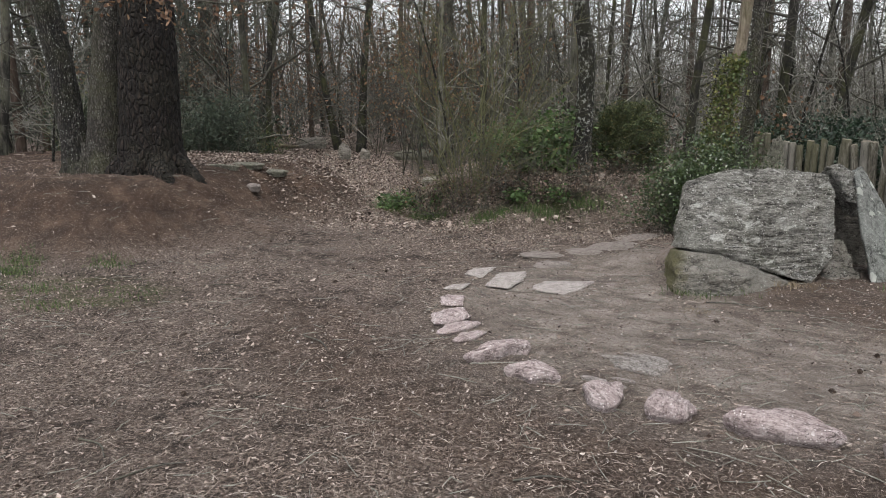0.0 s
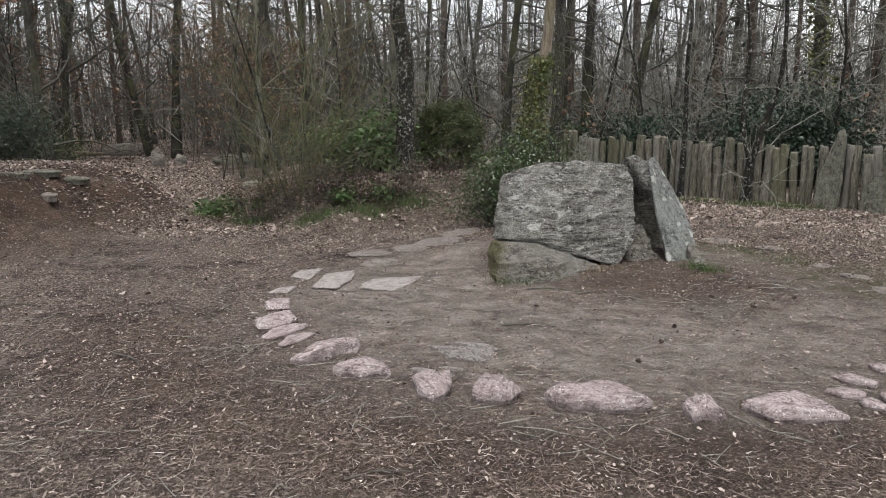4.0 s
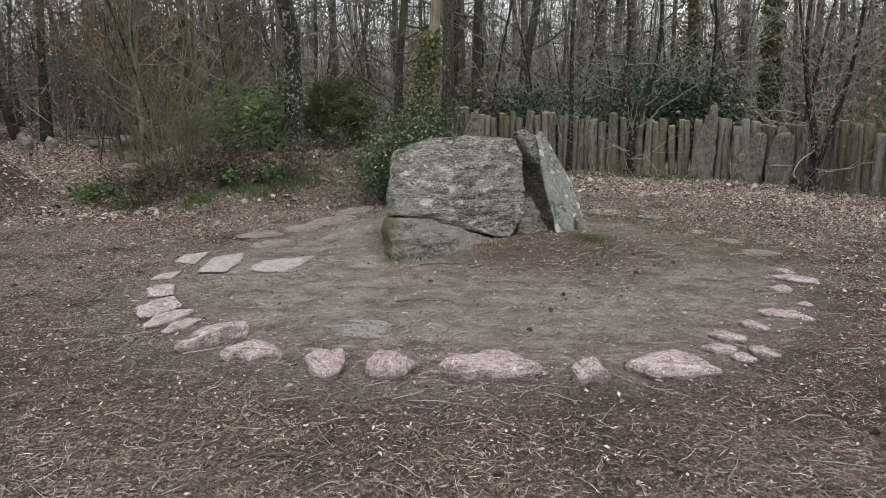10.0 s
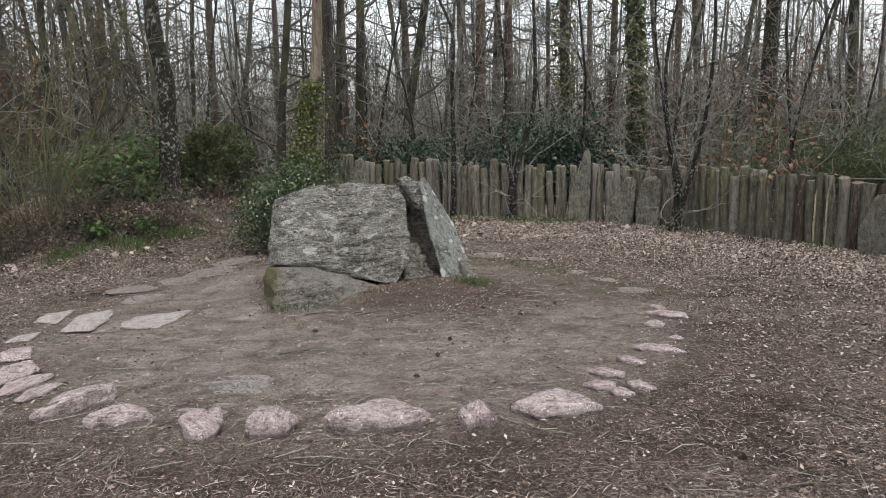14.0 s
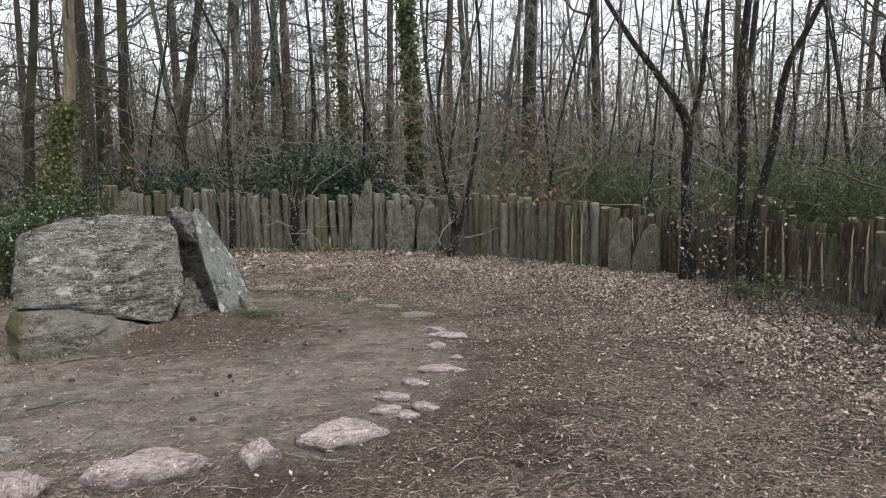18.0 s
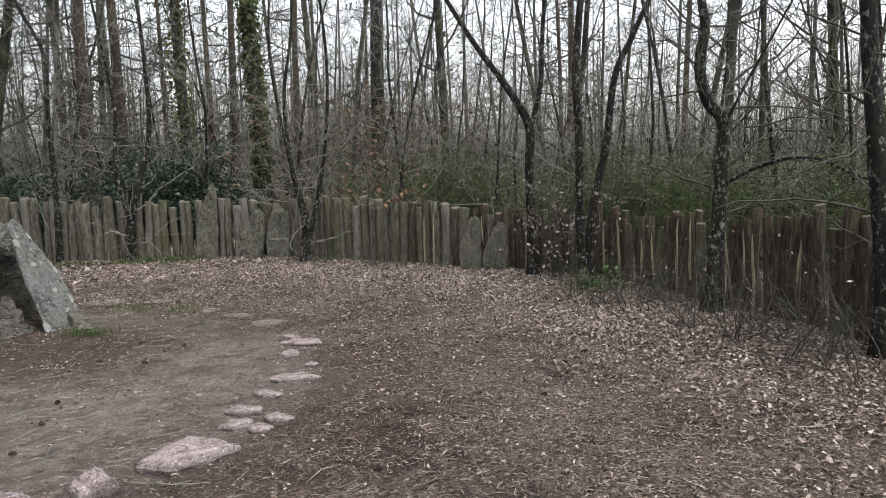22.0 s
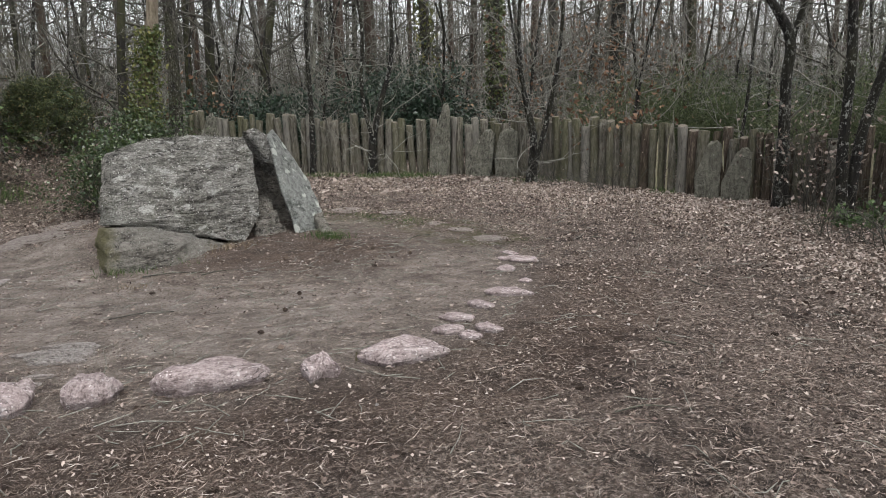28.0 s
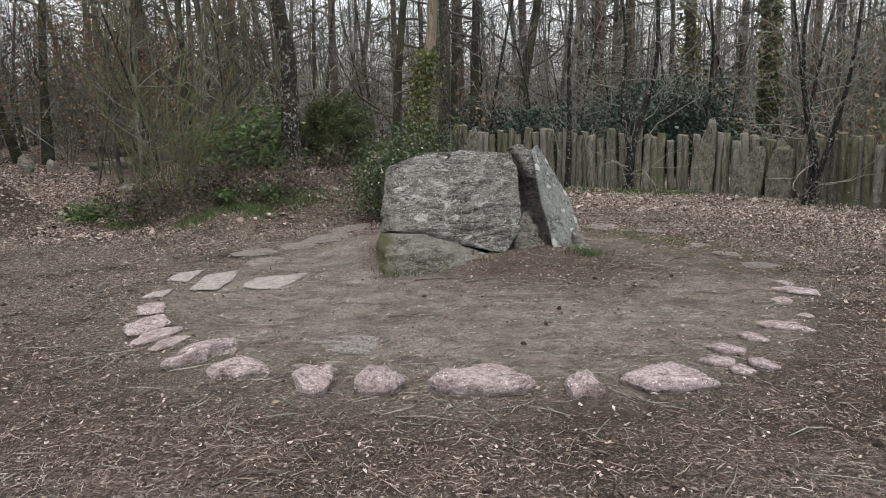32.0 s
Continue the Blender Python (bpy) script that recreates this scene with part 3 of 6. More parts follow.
def ledge(p, lay, off):
    """Steps of split layers: each layer of the rock stands out or back by its own amount."""
    t = p[lay] * 11 + 1.3 * noise.noise(p * 1.7 + off) + 0.35 * noise.noise(p * 6 - off)
    i = math.floor(t)
    f = min(1.0, (t - i) * 4)
    a, b = (math.sin((k + off.x) * 12.9898) * 43758.5453 % 1 - 0.5 for k in (i - 1, i))
    return a + (b - a) * f


# ---------------------------------------------------------------- ground
def blend(a, b, x):
    t = np.clip((x - a) / (b - a), 0, 1)
    return t * t * (3 - 2 * t)


def wave(x, y, f, s=0.0):
    return np.sin(x * f + 1.3 * np.sin(y * f * 0.7 + s)) * np.cos(y * f * 0.9 + 0.8 * np.sin(x * f * 0.6 - s))


def mound_r(x, y):
    return (np.abs((x + 10.5) / 4.2) ** 3 + np.abs((y - 8.8) / 3.3) ** 3) ** (1 / 3) + 0.05 * wave(x, y, 1.7) + 0.02 * wave(x, y, 5.1, 2)


def bank_r(x, y):
    return np.hypot((x + 2.45) / 3.2, (y - 12.6) / 3.7) + 0.05 * wave(x, y, 1.9, 1) + 0.03 * wave(x, y, 4.3)


def ground_z(x, y):
    """Height of the forest floor."""
    x, y = np.asarray(x, float), np.asarray(y, float)
    z = 0.81 * (1 - blend(0.80, 1.24, mound_r(x, y)))
    z = z + 0.62 * (1 - blend(0.55, 1.05, bank_r(x, y)))
    z = z + 0.015 * (1 - blend(0.5, 1.6, np.hypot(x - 0.4, y - 7.2)))
    z = z + 0.012 * wave(x, y, 1.1, 3) + 0.006 * wave(x, y, 3.7)
    z = z + 0.05 * (1 - blend(0.75, 1.35, np.hypot((x - 0.35) / 1.15, (y - 7.2) / 0.85)))
    z = z + 0.13 * (1 - blend(0.2, 1.0, np.hypot((x + 0.85) / 0.5, (y - 7.5) / 0.6)))
    far = blend(16, 60, np.hypot(x, y))
    return z + far * (0.35 * wave(x, y, 0.11, 1) + 0.25)


def spread(lo, hi, fine_lo, fine_hi, step):
    """Grid lines: even between fine_lo and fine_hi, then ever wider out to lo and hi."""
    mid = list(np.arange(fine_lo, fine_hi + step / 2, step))
    a, s = [], step
    x = mid[-1]
    while x < hi:
        s *= 1.25
        x += s
        a.append(x)
    b, s = [], step
    x = mid[0]
    while x > lo:
        s *= 1.25
        x -= s
        b.append(x)
    return np.array(b[::-1] + mid + a)


gx, gy = spread(-900, 900, -11, 9, 0.09), spread(-900, 900, 0.5, 15, 0.09)
GX, GY = np.meshgrid(gx, gy)
rng = np.random.default_rng(5)
GZ = ground_z(GX, GY) + rng.normal(0, 0.004, GX.shape)
nx, ny = len(gx), len(gy)
idx = np.arange(nx * ny).reshape(ny, nx)
soup = Soup()
soup.add(np.stack([GX, GY, GZ], -1).reshape(-1, 3), np.stack([idx[:-1, :-1], idx[:-1, 1:], idx[1:, 1:], idx[1:, :-1]], -1).reshape(-1, 4))
ground_mesh = soup.mesh("ground", SOIL, True)
red = (1 - blend(0.98, 1.32, mound_r(GX, GY))) * 0.95 + 0.8 * (1 - blend(0.3, 1.5, np.hypot((GX - 1.1) / 1.5, (GY - 6.5) / 1.0)))
red += 0.5 * (1 - blend(0.4, 1.3, np.abs(np.hypot((GX + 0.0) / 3.4, (GY - 5.8) / 2.9) - 1.0) * 6)) * (GY < 5)
grey = 1 - blend(0.6, 1.05, np.hypot((GX - 0.3) / 2.9, (GY - 5.9) / 2.8))
mossy = 0.8 * (1 - blend(0.5, 1.1, np.hypot((GX + 5.7) / 1.3, (GY - 4.6) / 0.7)))
mossy += 0.75 * (1 - blend(0.6, 1.2, np.abs(np.hypot((GX - 0.4) / 2.5, (GY - 6.2) / 2.6) - 1) * 5)) * (GX > 1.2) * (GY > 6)
mossy += 0.2 * (1 - blend(0.85, 1.1, bank_r(GX, GY)))
att = ground_mesh.attributes.new("soil", "FLOAT_COLOR", "POINT")
att.data.foreach_set("color", np.stack([np.clip(red, 0, 1), np.clip(grey, 0, 1), np.clip(mossy, 0, 1), np.ones_like(red)], -1).astype(np.float32).ravel())
tagged(new("ground", ground_mesh), "brown forest floor with trodden earth and leaf litter", "ground", kind="structure")


def gz(x, y):
    return float(ground_z(x, y))


# ---------------------------------------------------------------- boulders
boulder = tagged(new("split_boulder"), "grey-green lichened schist boulder split by a crack", "boulder")
piece("upper_slab", bm_mesh(hull([(-0.385, 6.57, 0.365), (-0.22, 6.56, 0.385), (-0.05, 6.58, 0.365), (0.33, 6.69, 0.205), (0.52, 6.74, 0.12), (0.66, 6.80, 0.08), (0.80, 6.90, 0.26), (0.85, 6.96, 0.47),
    (0.815, 7.09, 0.82), (0.765, 7.18, 1.01), (0.55, 7.22, 1.055), (0.30, 7.23, 1.075), (-0.04, 7.18, 1.06), (-0.16, 7.12, 1.03), (-0.385, 6.99, 0.925), (-0.46, 7.12, 0.92), (-0.51, 6.90, 0.60), (-0.545, 6.80, 0.34),
    (-0.47, 7.75, 0.60), (0.74, 7.85, 0.70), (0.6, 7.8, 0.15), (-0.45, 7.7, 0.2), (0.1, 7.78, 0.88)], 0.018, 0.013, 1, 0.012, 1, 3.0, 2, 0.030), "upper_slab", GREY_ROCK, sharp=32),
    boulder, "leaning lichen-spotted upper slab")
piece("lower_block", bm_mesh(hull([(-0.48, 6.22, -0.12), (0.0, 6.20, -0.12), (0.36, 6.40, -0.12), (0.66, 6.66, -0.12), (-0.66, 6.90, -0.12), (-0.42, 6.46, 0.345), (-0.1, 6.54, 0.325), (0.32, 6.64, 0.160), (0.62, 6.77, 0.045),
    (-0.54, 6.78, 0.31), (-0.6, 7.7, -0.1), (0.5, 7.8, -0.1), (-0.42, 7.5, 0.22), (-0.45, 6.30, 0.2), (0.06, 6.36, 0.20), (0.36, 6.52, 0.08)], 0.022, 0.016, 2, 0.012, 1, 3.6, 2, 0.022), "lower_block", BLOCK_ROCK, sharp=32),
    boulder, "brownish lower block with a yellow-mossed corner")
piece("rear_spur", bm_mesh(hull([(-0.95, 7.2, -0.06), (-0.62, 6.9, -0.06), (-0.52, 7.0, 0.2), (-0.5, 7.5, 0.26), (-1.0, 7.7, -0.06), (-0.4, 7.7, 0.2), (-0.74, 7.2, 0.12)], 0.04, 0.03, 6, 0.012, 2, 4), "rear_spur", EARTHY_ROCK), boulder, "low earthy spur of rock")
lean = tagged(new("leaning_slab"), "tall grey slab with white lichen discs leaning on the boulder", "boulder")
piece("slab", bm_mesh(hull([(1.00, 7.38, 1.00), (1.055, 7.28, 0.76), (1.07, 7.22, 0.56), (1.13, 7.12, 0.30), (1.20, 7.02, -0.05), (1.09, 7.62, 1.07), (1.27, 7.78, 0.78), (1.43, 7.60, 0.46), (1.58, 7.36, -0.05),
    (1.05, 7.95, 1.0), (1.22, 7.95, 0.4), (1.28, 7.8, -0.05), (1.30, 8.0, 0.7), (1.5, 7.9, -0.05)], 0.022, 0.014, 3, 0.011, 1, 3.4, 0, 0.018), "slab", DISC_ROCK, sharp=34), lean)
piece("overhanging_nose", bm_mesh(hull([(0.78, 7.66, 1.06), (0.90, 7.66, 1.09), (1.02, 7.45, 1.02), (1.01, 7.40, 0.95), (1.065, 7.27, 0.66), (1.05, 7.36, 0.60), (0.88, 7.74, 0.86), (0.99, 7.66, 0.60), (1.1, 8.2, 0.92), (0.78, 8.2, 0.92), (1.1, 8.2, 0.7), (0.80, 8.2, 0.72)], 0.022, 0.02, 9, 0.02, 1, 5, 2, 0.04), "overhanging_nose", GREY_ROCK, sharp=30), lean, "dark ragged overhanging edge of the leaning slab")
piece("rear_stone", bm_mesh(hull([(0.66, 8.15, -0.05), (1.3, 8.1, -0.05), (0.7, 8.2, 0.85), (1.25, 8.15, 0.85), (0.7, 8.6, -0.05), (1.3, 8.6, -0.05), (0.8, 8.4, 0.88), (1.2, 8.4, 0.88)], 0.06, 0.03, 14, 0.01, 1, 4), "rear_stone", LOW_ROCK), lean, "rough stone closing the hollow")
piece("inner_wedge", bm_mesh(hull([(0.80, 7.32, 0.28), (0.93, 7.34, 0.36), (1.05, 7.24, 0.20), (1.15, 7.06, -0.05), (0.80, 7.02, -0.05), (0.80, 7.06, 0.10), (0.97, 7.6, 0.36), (0.84, 7.6, 0.25), (1.1, 7.6, -0.05), (0.75, 7.6, -0.05)], 0.025, 0.035, 4, 0.015, 1, 5, 2, 0.03), "inner_wedge", BLOCK_ROCK, sharp=32), lean, "rough stone wedged between the two slabs")
piece("foot_stone", bm_mesh(hull([(1.40, 7.26, 0.20), (1.47, 7.18, 0.25), (1.57, 6.98, -0.05), (1.43, 6.95, -0.05), (1.38, 7.35, -0.05), (1.55, 7.3, -0.05), (1.50, 7.28, 0.1)], 0.025, 0.014, 5, 0.008, 0, 4), "foot_stone", LOW_ROCK, sharp=34), lean)


# ---------------------------------------------------------------- ring stones
def stone_of(outline, height, seed):
    """A flat split stone: an angular outline, undercut at the foot, with a broken rim and a top of parallel ridges."""
    r = random.Random(seed)
    pts = []
    size_hint = max(abs(q) for p in outline for q in p)
    for (ax, ay), (bx, by) in zip(outline, outline[1:] + outline[:1]):
        n = max(1, int(math.hypot(bx - ax, by - ay) / 0.045))
        for k in range(n):
            f = k / n
            j = min(0.012, 0.05 * size_hint) if k else 0.003
            pts.append((ax + (bx - ax) * f + r.uniform(-j, j), ay + (by - ay) * f + r.uniform(-j, j)))
    n = len(pts)
    tip = (r.uniform(-0.12, 0.12), r.uniform(-0.05, 0.25))
    size = max(abs(q) for p in pts for q in p)
    bm = bmesh.new()
    rings = []
    for k, up in ((0.80, None), (0.90, 0.08), (1.0, 0.42), (0.985, 0.66), (0.88, 0.9), (0.62, 1.02), (0.25, 1.06)):
        ring = []
        for x, y in pts:
            z = -0.05 if up is None else height * up * (1 + (tip[0] * x + tip[1] * y) / size * (up > 0.3))
            ring.append(bm.verts.new((x * k, y * k, z)))
        rings.append(ring)
    for a, b in zip(rings, rings[1:]):
        for k in range(n):
            bm.faces.new((a[k], a[(k + 1) % n], b[(k + 1) % n], b[k]))
    bm.faces.new(rings[-1])
    bmesh.ops.triangulate(bm, faces=bm.faces[:])
    edge = max(0.014, size * 0.06)
    for _ in range(3):
        long = [e for e in bm.edges if e.calc_length() > edge]
        if not long:
            break
        bmesh.ops.subdivide_edges(bm, edges=long, cuts=1)
        bmesh.ops.triangulate(bm, faces=[f for f in bm.faces if len(f.verts) > 3])
    bm.normal_update()
    off = Vector((seed * 7.3, seed * 3.1, seed * 1.7))
    deep = min(0.016, height * 0.16)
    for v in bm.verts:
        p = v.co
        q = Vector((p.x * 5, p.y * 34 + 3 * noise.noise(p * 5 + off), p.z * 34))
        d = deep * (0.5 * noise.noise(q + off) + 0.8 * noise.noise(p * 9 - off) + 0.12 * noise.noise(p * 38 + off))
        d += deep * 1.0 * ledge(p * 1.6, 1, off)
        v.co = p + v.normal * d
    return bm


def set_stone(x, y, angle, height, outline, seed, material=None, label="pinkish-grey schist stone set in the earth ring", name="ring_stone", group="stone ring"):
    ob = new(name, bm_mesh(stone_of([(a / 100, b / 100) for a, b in outline], height, seed), name, material or PINK_ROCK, sharp=30))
    ob.matrix_world = pose(x, y, gz(x, y), 0, 0, angle)
    return tagged(ob, label, "stone", group)


def flat_stone(x, y, length, width, angle, height, seed, material=None, tilt=0.0, name="ring_stone", label="pinkish-grey schist stone set in the earth ring", group="stone ring"):
    """A stone with a chance outline of the given size."""
    r = random.Random(seed)
    n = r.choice((6, 7, 7, 8))
    outline = []
    for i in range(n):
        a = 2 * math.pi * (i + 0.5) / n + r.uniform(-0.25, 0.25)
        k = r.uniform(0.86, 1.14)
        outline.append((0.5 * length * math.cos(a) * k, 0.5 * width * math.sin(a) * k))
    ob = new(name, bm_mesh(stone_of(outline, height, seed), name, material or PINK_ROCK, sharp=30))
    ob.matrix_world = pose(x, y, gz(x, y), tilt + r.uniform(-2, 3), r.uniform(-2, 2), angle)
    return tagged(ob, label, "stone", group)


FLAT = "worn pale flat stone sunk level with the earth"
BIG = "long pinkish schist stone, the largest of the ring"
CHIP = "small split schist stone set in the earth ring"
set_stone(-2.35, 6.55, 90, 0.020, ((-22, -9), (-5, -9), (27, -8), (15, 12), (-14, 13)), 11, FLAT_ROCK, FLAT)
set_stone(-1.98, 6.30, 89, 0.030, ((-32, -10), (2, -15), (40, -6), (21, 17), (-31, 13)), 12, FLAT_ROCK, FLAT)
set_stone(-1.47, 6.18, 36, 0.030, ((-26, -1), (-6, -26), (16, -14), (40, 8), (-2, 24), (-21, 10)), 13, FLAT_ROCK, FLAT)
set_stone(-2.37, 5.92, 60, 0.020, ((-3, -11), (17, 0), (0, 8), (-14, 3)), 14, FLAT_ROCK, FLAT)
set_stone(-2.26, 5.48, -63, 0.030, ((14, -10), (20, 8), (-9, 13), (-16, -2), (-9, -9)), 15)
set_stone(-2.08, 4.97, -83, 0.050, ((23, -7), (19, 7), (1, 18), (-24, 7), (-17, -9), (-1, -16)), 16)
set_stone(-1.91, 4.69, 63, 0.040, ((-13, -6), (2, -7), (21, -4), (15, 6), (-5, 9), (-20, 1)), 17)
set_stone(-1.77, 4.54, 71, 0.030, ((-14, -2), (-3, -7), (17, -5), (13, 3), (2, 8), (-15, 2)), 18)
set_stone(-1.47, 4.23, 49, 0.080, ((-18, -4), (3, -6), (10, -2), (25, -7), (29, 0), (17, 9), (-7, 8), (-14, 2), (-24, 1)), 19, None, "long pointed pinkish schist stone of the ring")
set_stone(-1.12, 3.93, 1, 0.078, ((-14, -3), (-1, -11), (11, -4), (17, -3), (12, 5), (-2, 12), (-8, 5), (-18, -2)), 20)
set_stone(-0.67, 3.71, -56, 0.085, ((-6, -8), (7, -10), (14, -6), (13, 3), (5, 10), (-7, 15), (-14, 2), (-14, -6)), 21)
set_stone(-0.31, 3.70, 90, 0.095, ((-16, 2), (-13, -8), (-3, -14), (8, -11), (18, -1), (14, 8), (-1, 12), (-11, 12)), 22, None, "rounded pinkish schist stone of the ring")
set_stone(0.24, 3.60, 0, 0.115, ((-23, -7), (-1, -11), (25, -7), (28, -2), (20, 2), (12, 10), (1, 11), (-12, 5), (-24, 3), (-28, -3)), 23, None, BIG)
set_stone(0.76, 3.57, -79, 0.085, ((10, -9), (7, -2), (11, 8), (4, 7), (-9, 6), (-11, 1), (-8, -5), (-2, -8)), 24, None, "small upright wedge of pinkish schist in the ring")
set_stone(1.23, 3.65, -3, 0.080, ((-20, -4), (-10, -13), (13, -10), (26, -7), (20, 5), (7, 16), (-10, 10), (-25, 0)), 25, None, "broad pinkish schist stone with a worn hollow")
set_stone(1.62, 3.94, -11, 0.040, ((-4, -5), (7, -5), (9, 0), (-2, 7), (-11, 1)), 26, None, CHIP)
set_stone(1.74, 4.14, -27, 0.040, ((-6, -4), (10, -5), (12, 0), (-3, 8), (-12, 0)), 27, None, CHIP)
set_stone(1.70, 3.81, -30, 0.030, ((-4, -4), (5, -4), (8, 0), (-1, 5), (-7, 1)), 28, None, CHIP)
set_stone(1.84, 3.87, -45, 0.040, ((-5, -4), (7, -4), (10, 1), (-3, 7), (-9, 0)), 29, None, CHIP)
set_stone(1.98, 4.33, -50, 0.035, ((-4, -4), (8, -4), (11, 1), (-6, 6), (-9, -1)), 30, None, CHIP)
set_stone(2.27, 4.50, -33, 0.040, ((-10, -6), (14, -4), (19, -2), (6, 8), (-11, 6), (-17, -2)), 31)
set_stone(2.53, 5.08, 60, 0.030, ((-6, 3), (-4, -6), (3, -7), (13, 1), (-2, 8)), 32, None, CHIP)
set_stone(2.79, 5.36, -36, 0.030, ((2, -9), (16, -5), (12, 8), (-11, 9), (-19, -3)), 33)
set_stone(2.82, 5.64, -65, 0.018, ((6, -4), (9, 2), (-5, 6), (-9, -2)), 60, None, CHIP)
set_stone(2.53, 4.75, 55, 0.018, ((-4, -3), (0, -6), (8, 1), (-3, 5)), 61, None, CHIP)
flat_stone(-1.28, 8.25, 0.75, 0.44, 60, 0.012, 34, SUNK_ROCK, label=FLAT)
flat_stone(-1.95, 7.58, 0.56, 0.44, 45, 0.012, 35, SUNK_ROCK, label=FLAT)
flat_stone(-1.75, 7.14, 0.50, 0.34, 40, 0.012, 36, SUNK_ROCK, label=FLAT)
flat_stone(-1.55, 7.85, 0.42, 0.36, 36, 0.012, 37, SUNK_ROCK, label=FLAT)
flat_stone(-1.10, 8.95, 0.72, 0.36, 48, 0.012, 38, SUNK_ROCK, label=FLAT)
flat_stone(2.03, 8.57, 0.46, 0.42, -27, 0.012, 39, SUNK_ROCK, label=FLAT)
flat_stone(2.47, 8.17, 0.30, 0.30, -25, 0.012, 40, SUNK_ROCK, label=FLAT)
flat_stone(2.92, 6.32, 0.34, 0.26, -32, 0.012, 41, SUNK_ROCK, label=FLAT)
flat_stone(2.85, 6.85, 0.32, 0.22, -46, 0.012, 42, SUNK_ROCK, label=FLAT)
flat_stone(2.72, 7.30, 0.22, 0.18, -40, 0.012, 43, SUNK_ROCK, label=FLAT)
OUTCROP = "low striped bedrock showing through the trodden earth"
outcrop = tagged(new("bedrock_outcrop"), OUTCROP, "bedrock")
outcrop.location = (-0.53, 4.45, gz(-0.53, 4.45))
ro = random.Random(5)
for i in range(17):
    f = i / 16 - 0.5
    half = (0.24 - 0.28 * abs(f)) * ro.uniform(0.6, 1.0) if i < 14 else 0.08
    wide = ro.uniform(0.011, 0.019)
    strip = [(-half, -wide * 0.4), (-half * 0.3, -wide), (half * 0.5, -wide), (half, 0.0), (half * 0.4, wide), (-half * 0.5, wide)]
    ob = piece("bedrock_ridge", bm_mesh(stone_of(strip, ro.uniform(0.012, 0.028), 500 + i), "bedrock_ridge", BEDROCK, sharp=30), outcrop)
    at_x, at_y = (ro.uniform(-0.06, 0.06), f * 0.40) if i < 14 else (-0.32 + ro.uniform(-0.05, 0.25), -0.36 - 0.06 * (i - 14))
    ob.matrix_basis = pose(at_x, at_y, gz(-0.53 + at_x, 4.45 + at_y) - gz(-0.53, 4.45), ro.uniform(-8, 8), ro.uniform(-2, 2), ro.gauss(-9, 5))




# ---------------------------------------------------------------- fence
def post_mesh(seed, wood=None):
    """A round pole one metre high, 0.16 m thick, with a sawn top."""
    r = random.Random(seed)
    sides, rows = 10, 7
    bm = bmesh.new()
    rings = []
    bend = (r.uniform(-0.025, 0.025), r.uniform(-0.025, 0.025))
    cut = (r.uniform(-0.2, 0.2), r.uniform(-0.2, 0.2))
    wob = [r.uniform(0.9, 1.1) for _ in range(sides)]
    for i in range(rows):
        h = [-0.15, 0.0, 0.3, 0.6, 0.85, 0.985, 1.0][i]
        rad = 0.08 * (1.06 - 0.1 * h) * (0.9 if i == rows - 1 else 1)
        ring = []
        for k in range(sides):
            a = 2 * math.pi * k / sides
            q = rad * wob[k] * (1 + 0.05 * math.sin(3 * h + seed + k))
            c, s = math.cos(a) * q, math.sin(a) * q
            ring.append(bm.verts.new((c + bend[0] * math.sin(3 * h), s + bend[1] * math.sin(3 * h), h + (cut[0] * c + cut[1] * s if i > 4 else 0))))
        rings.append(ring)
    for a, b in zip(rings, rings[1:]):
        for k in range(sides):
            bm.faces.new((a[k], a[(k + 1) % sides], b[(k + 1) % sides], b[k])).smooth = True
    bm.faces.new(rings[-1]).material_index = 1
    return bm_mesh(bm, "post", wood or POST_WOOD, POST_END, smooth=False)


POSTS = [post_mesh(s) for s in range(9)]
def sliver_mesh(seed):
    """A thin pale sliver one metre high, tapering upwards; it stands in for a bright gap."""
    r = random.Random(seed)
    lath = Soup()
    p = [(r.uniform(-0.006, 0.006), r.uniform(-0.006, 0.006), h) for h in (-0.1, 0.15, 0.4, 0.65, 0.85, 1.0)]
    lath.tube(p, [0.010, 0.013, 0.015, 0.013, 0.010, 0.004], 5)
    return lath.mesh("split_lath", SLIVER_PALE)


SLIVERS = [sliver_mesh(q) for q in (61, 62, 63)]
DARK_POSTS = [post_mesh(s, POST_DARK) for s in range(9)]
fence = tagged(new("palisade_fence"), "weathered round-pole palisade fence curving round the clearing", "fence")
line = [(0.35, 13.9), (1.2, 13.5), (2.2, 12.9), (2.95, 12.35), (3.7, 11.85), (4.3, 11.45), (4.9, 10.95), (5.32, 10.34), (5.66, 9.45), (6.04, 8.57), (6.44, 7.69), (6.72, 7.06), (6.95, 6.34), (6.98, 5.43), (6.8, 4.56), (6.52, 3.61), (6.24, 2.75), (5.92, 2), (5.72, 1.18), (5.15, 0.27), (4.5, -0.54)]
rp = random.Random(8)
pts = np.array(line)
seg = np.hypot(*np.diff(pts, axis=0).T)
run = np.r_[0, np.cumsum(seg)]
s = 0.0
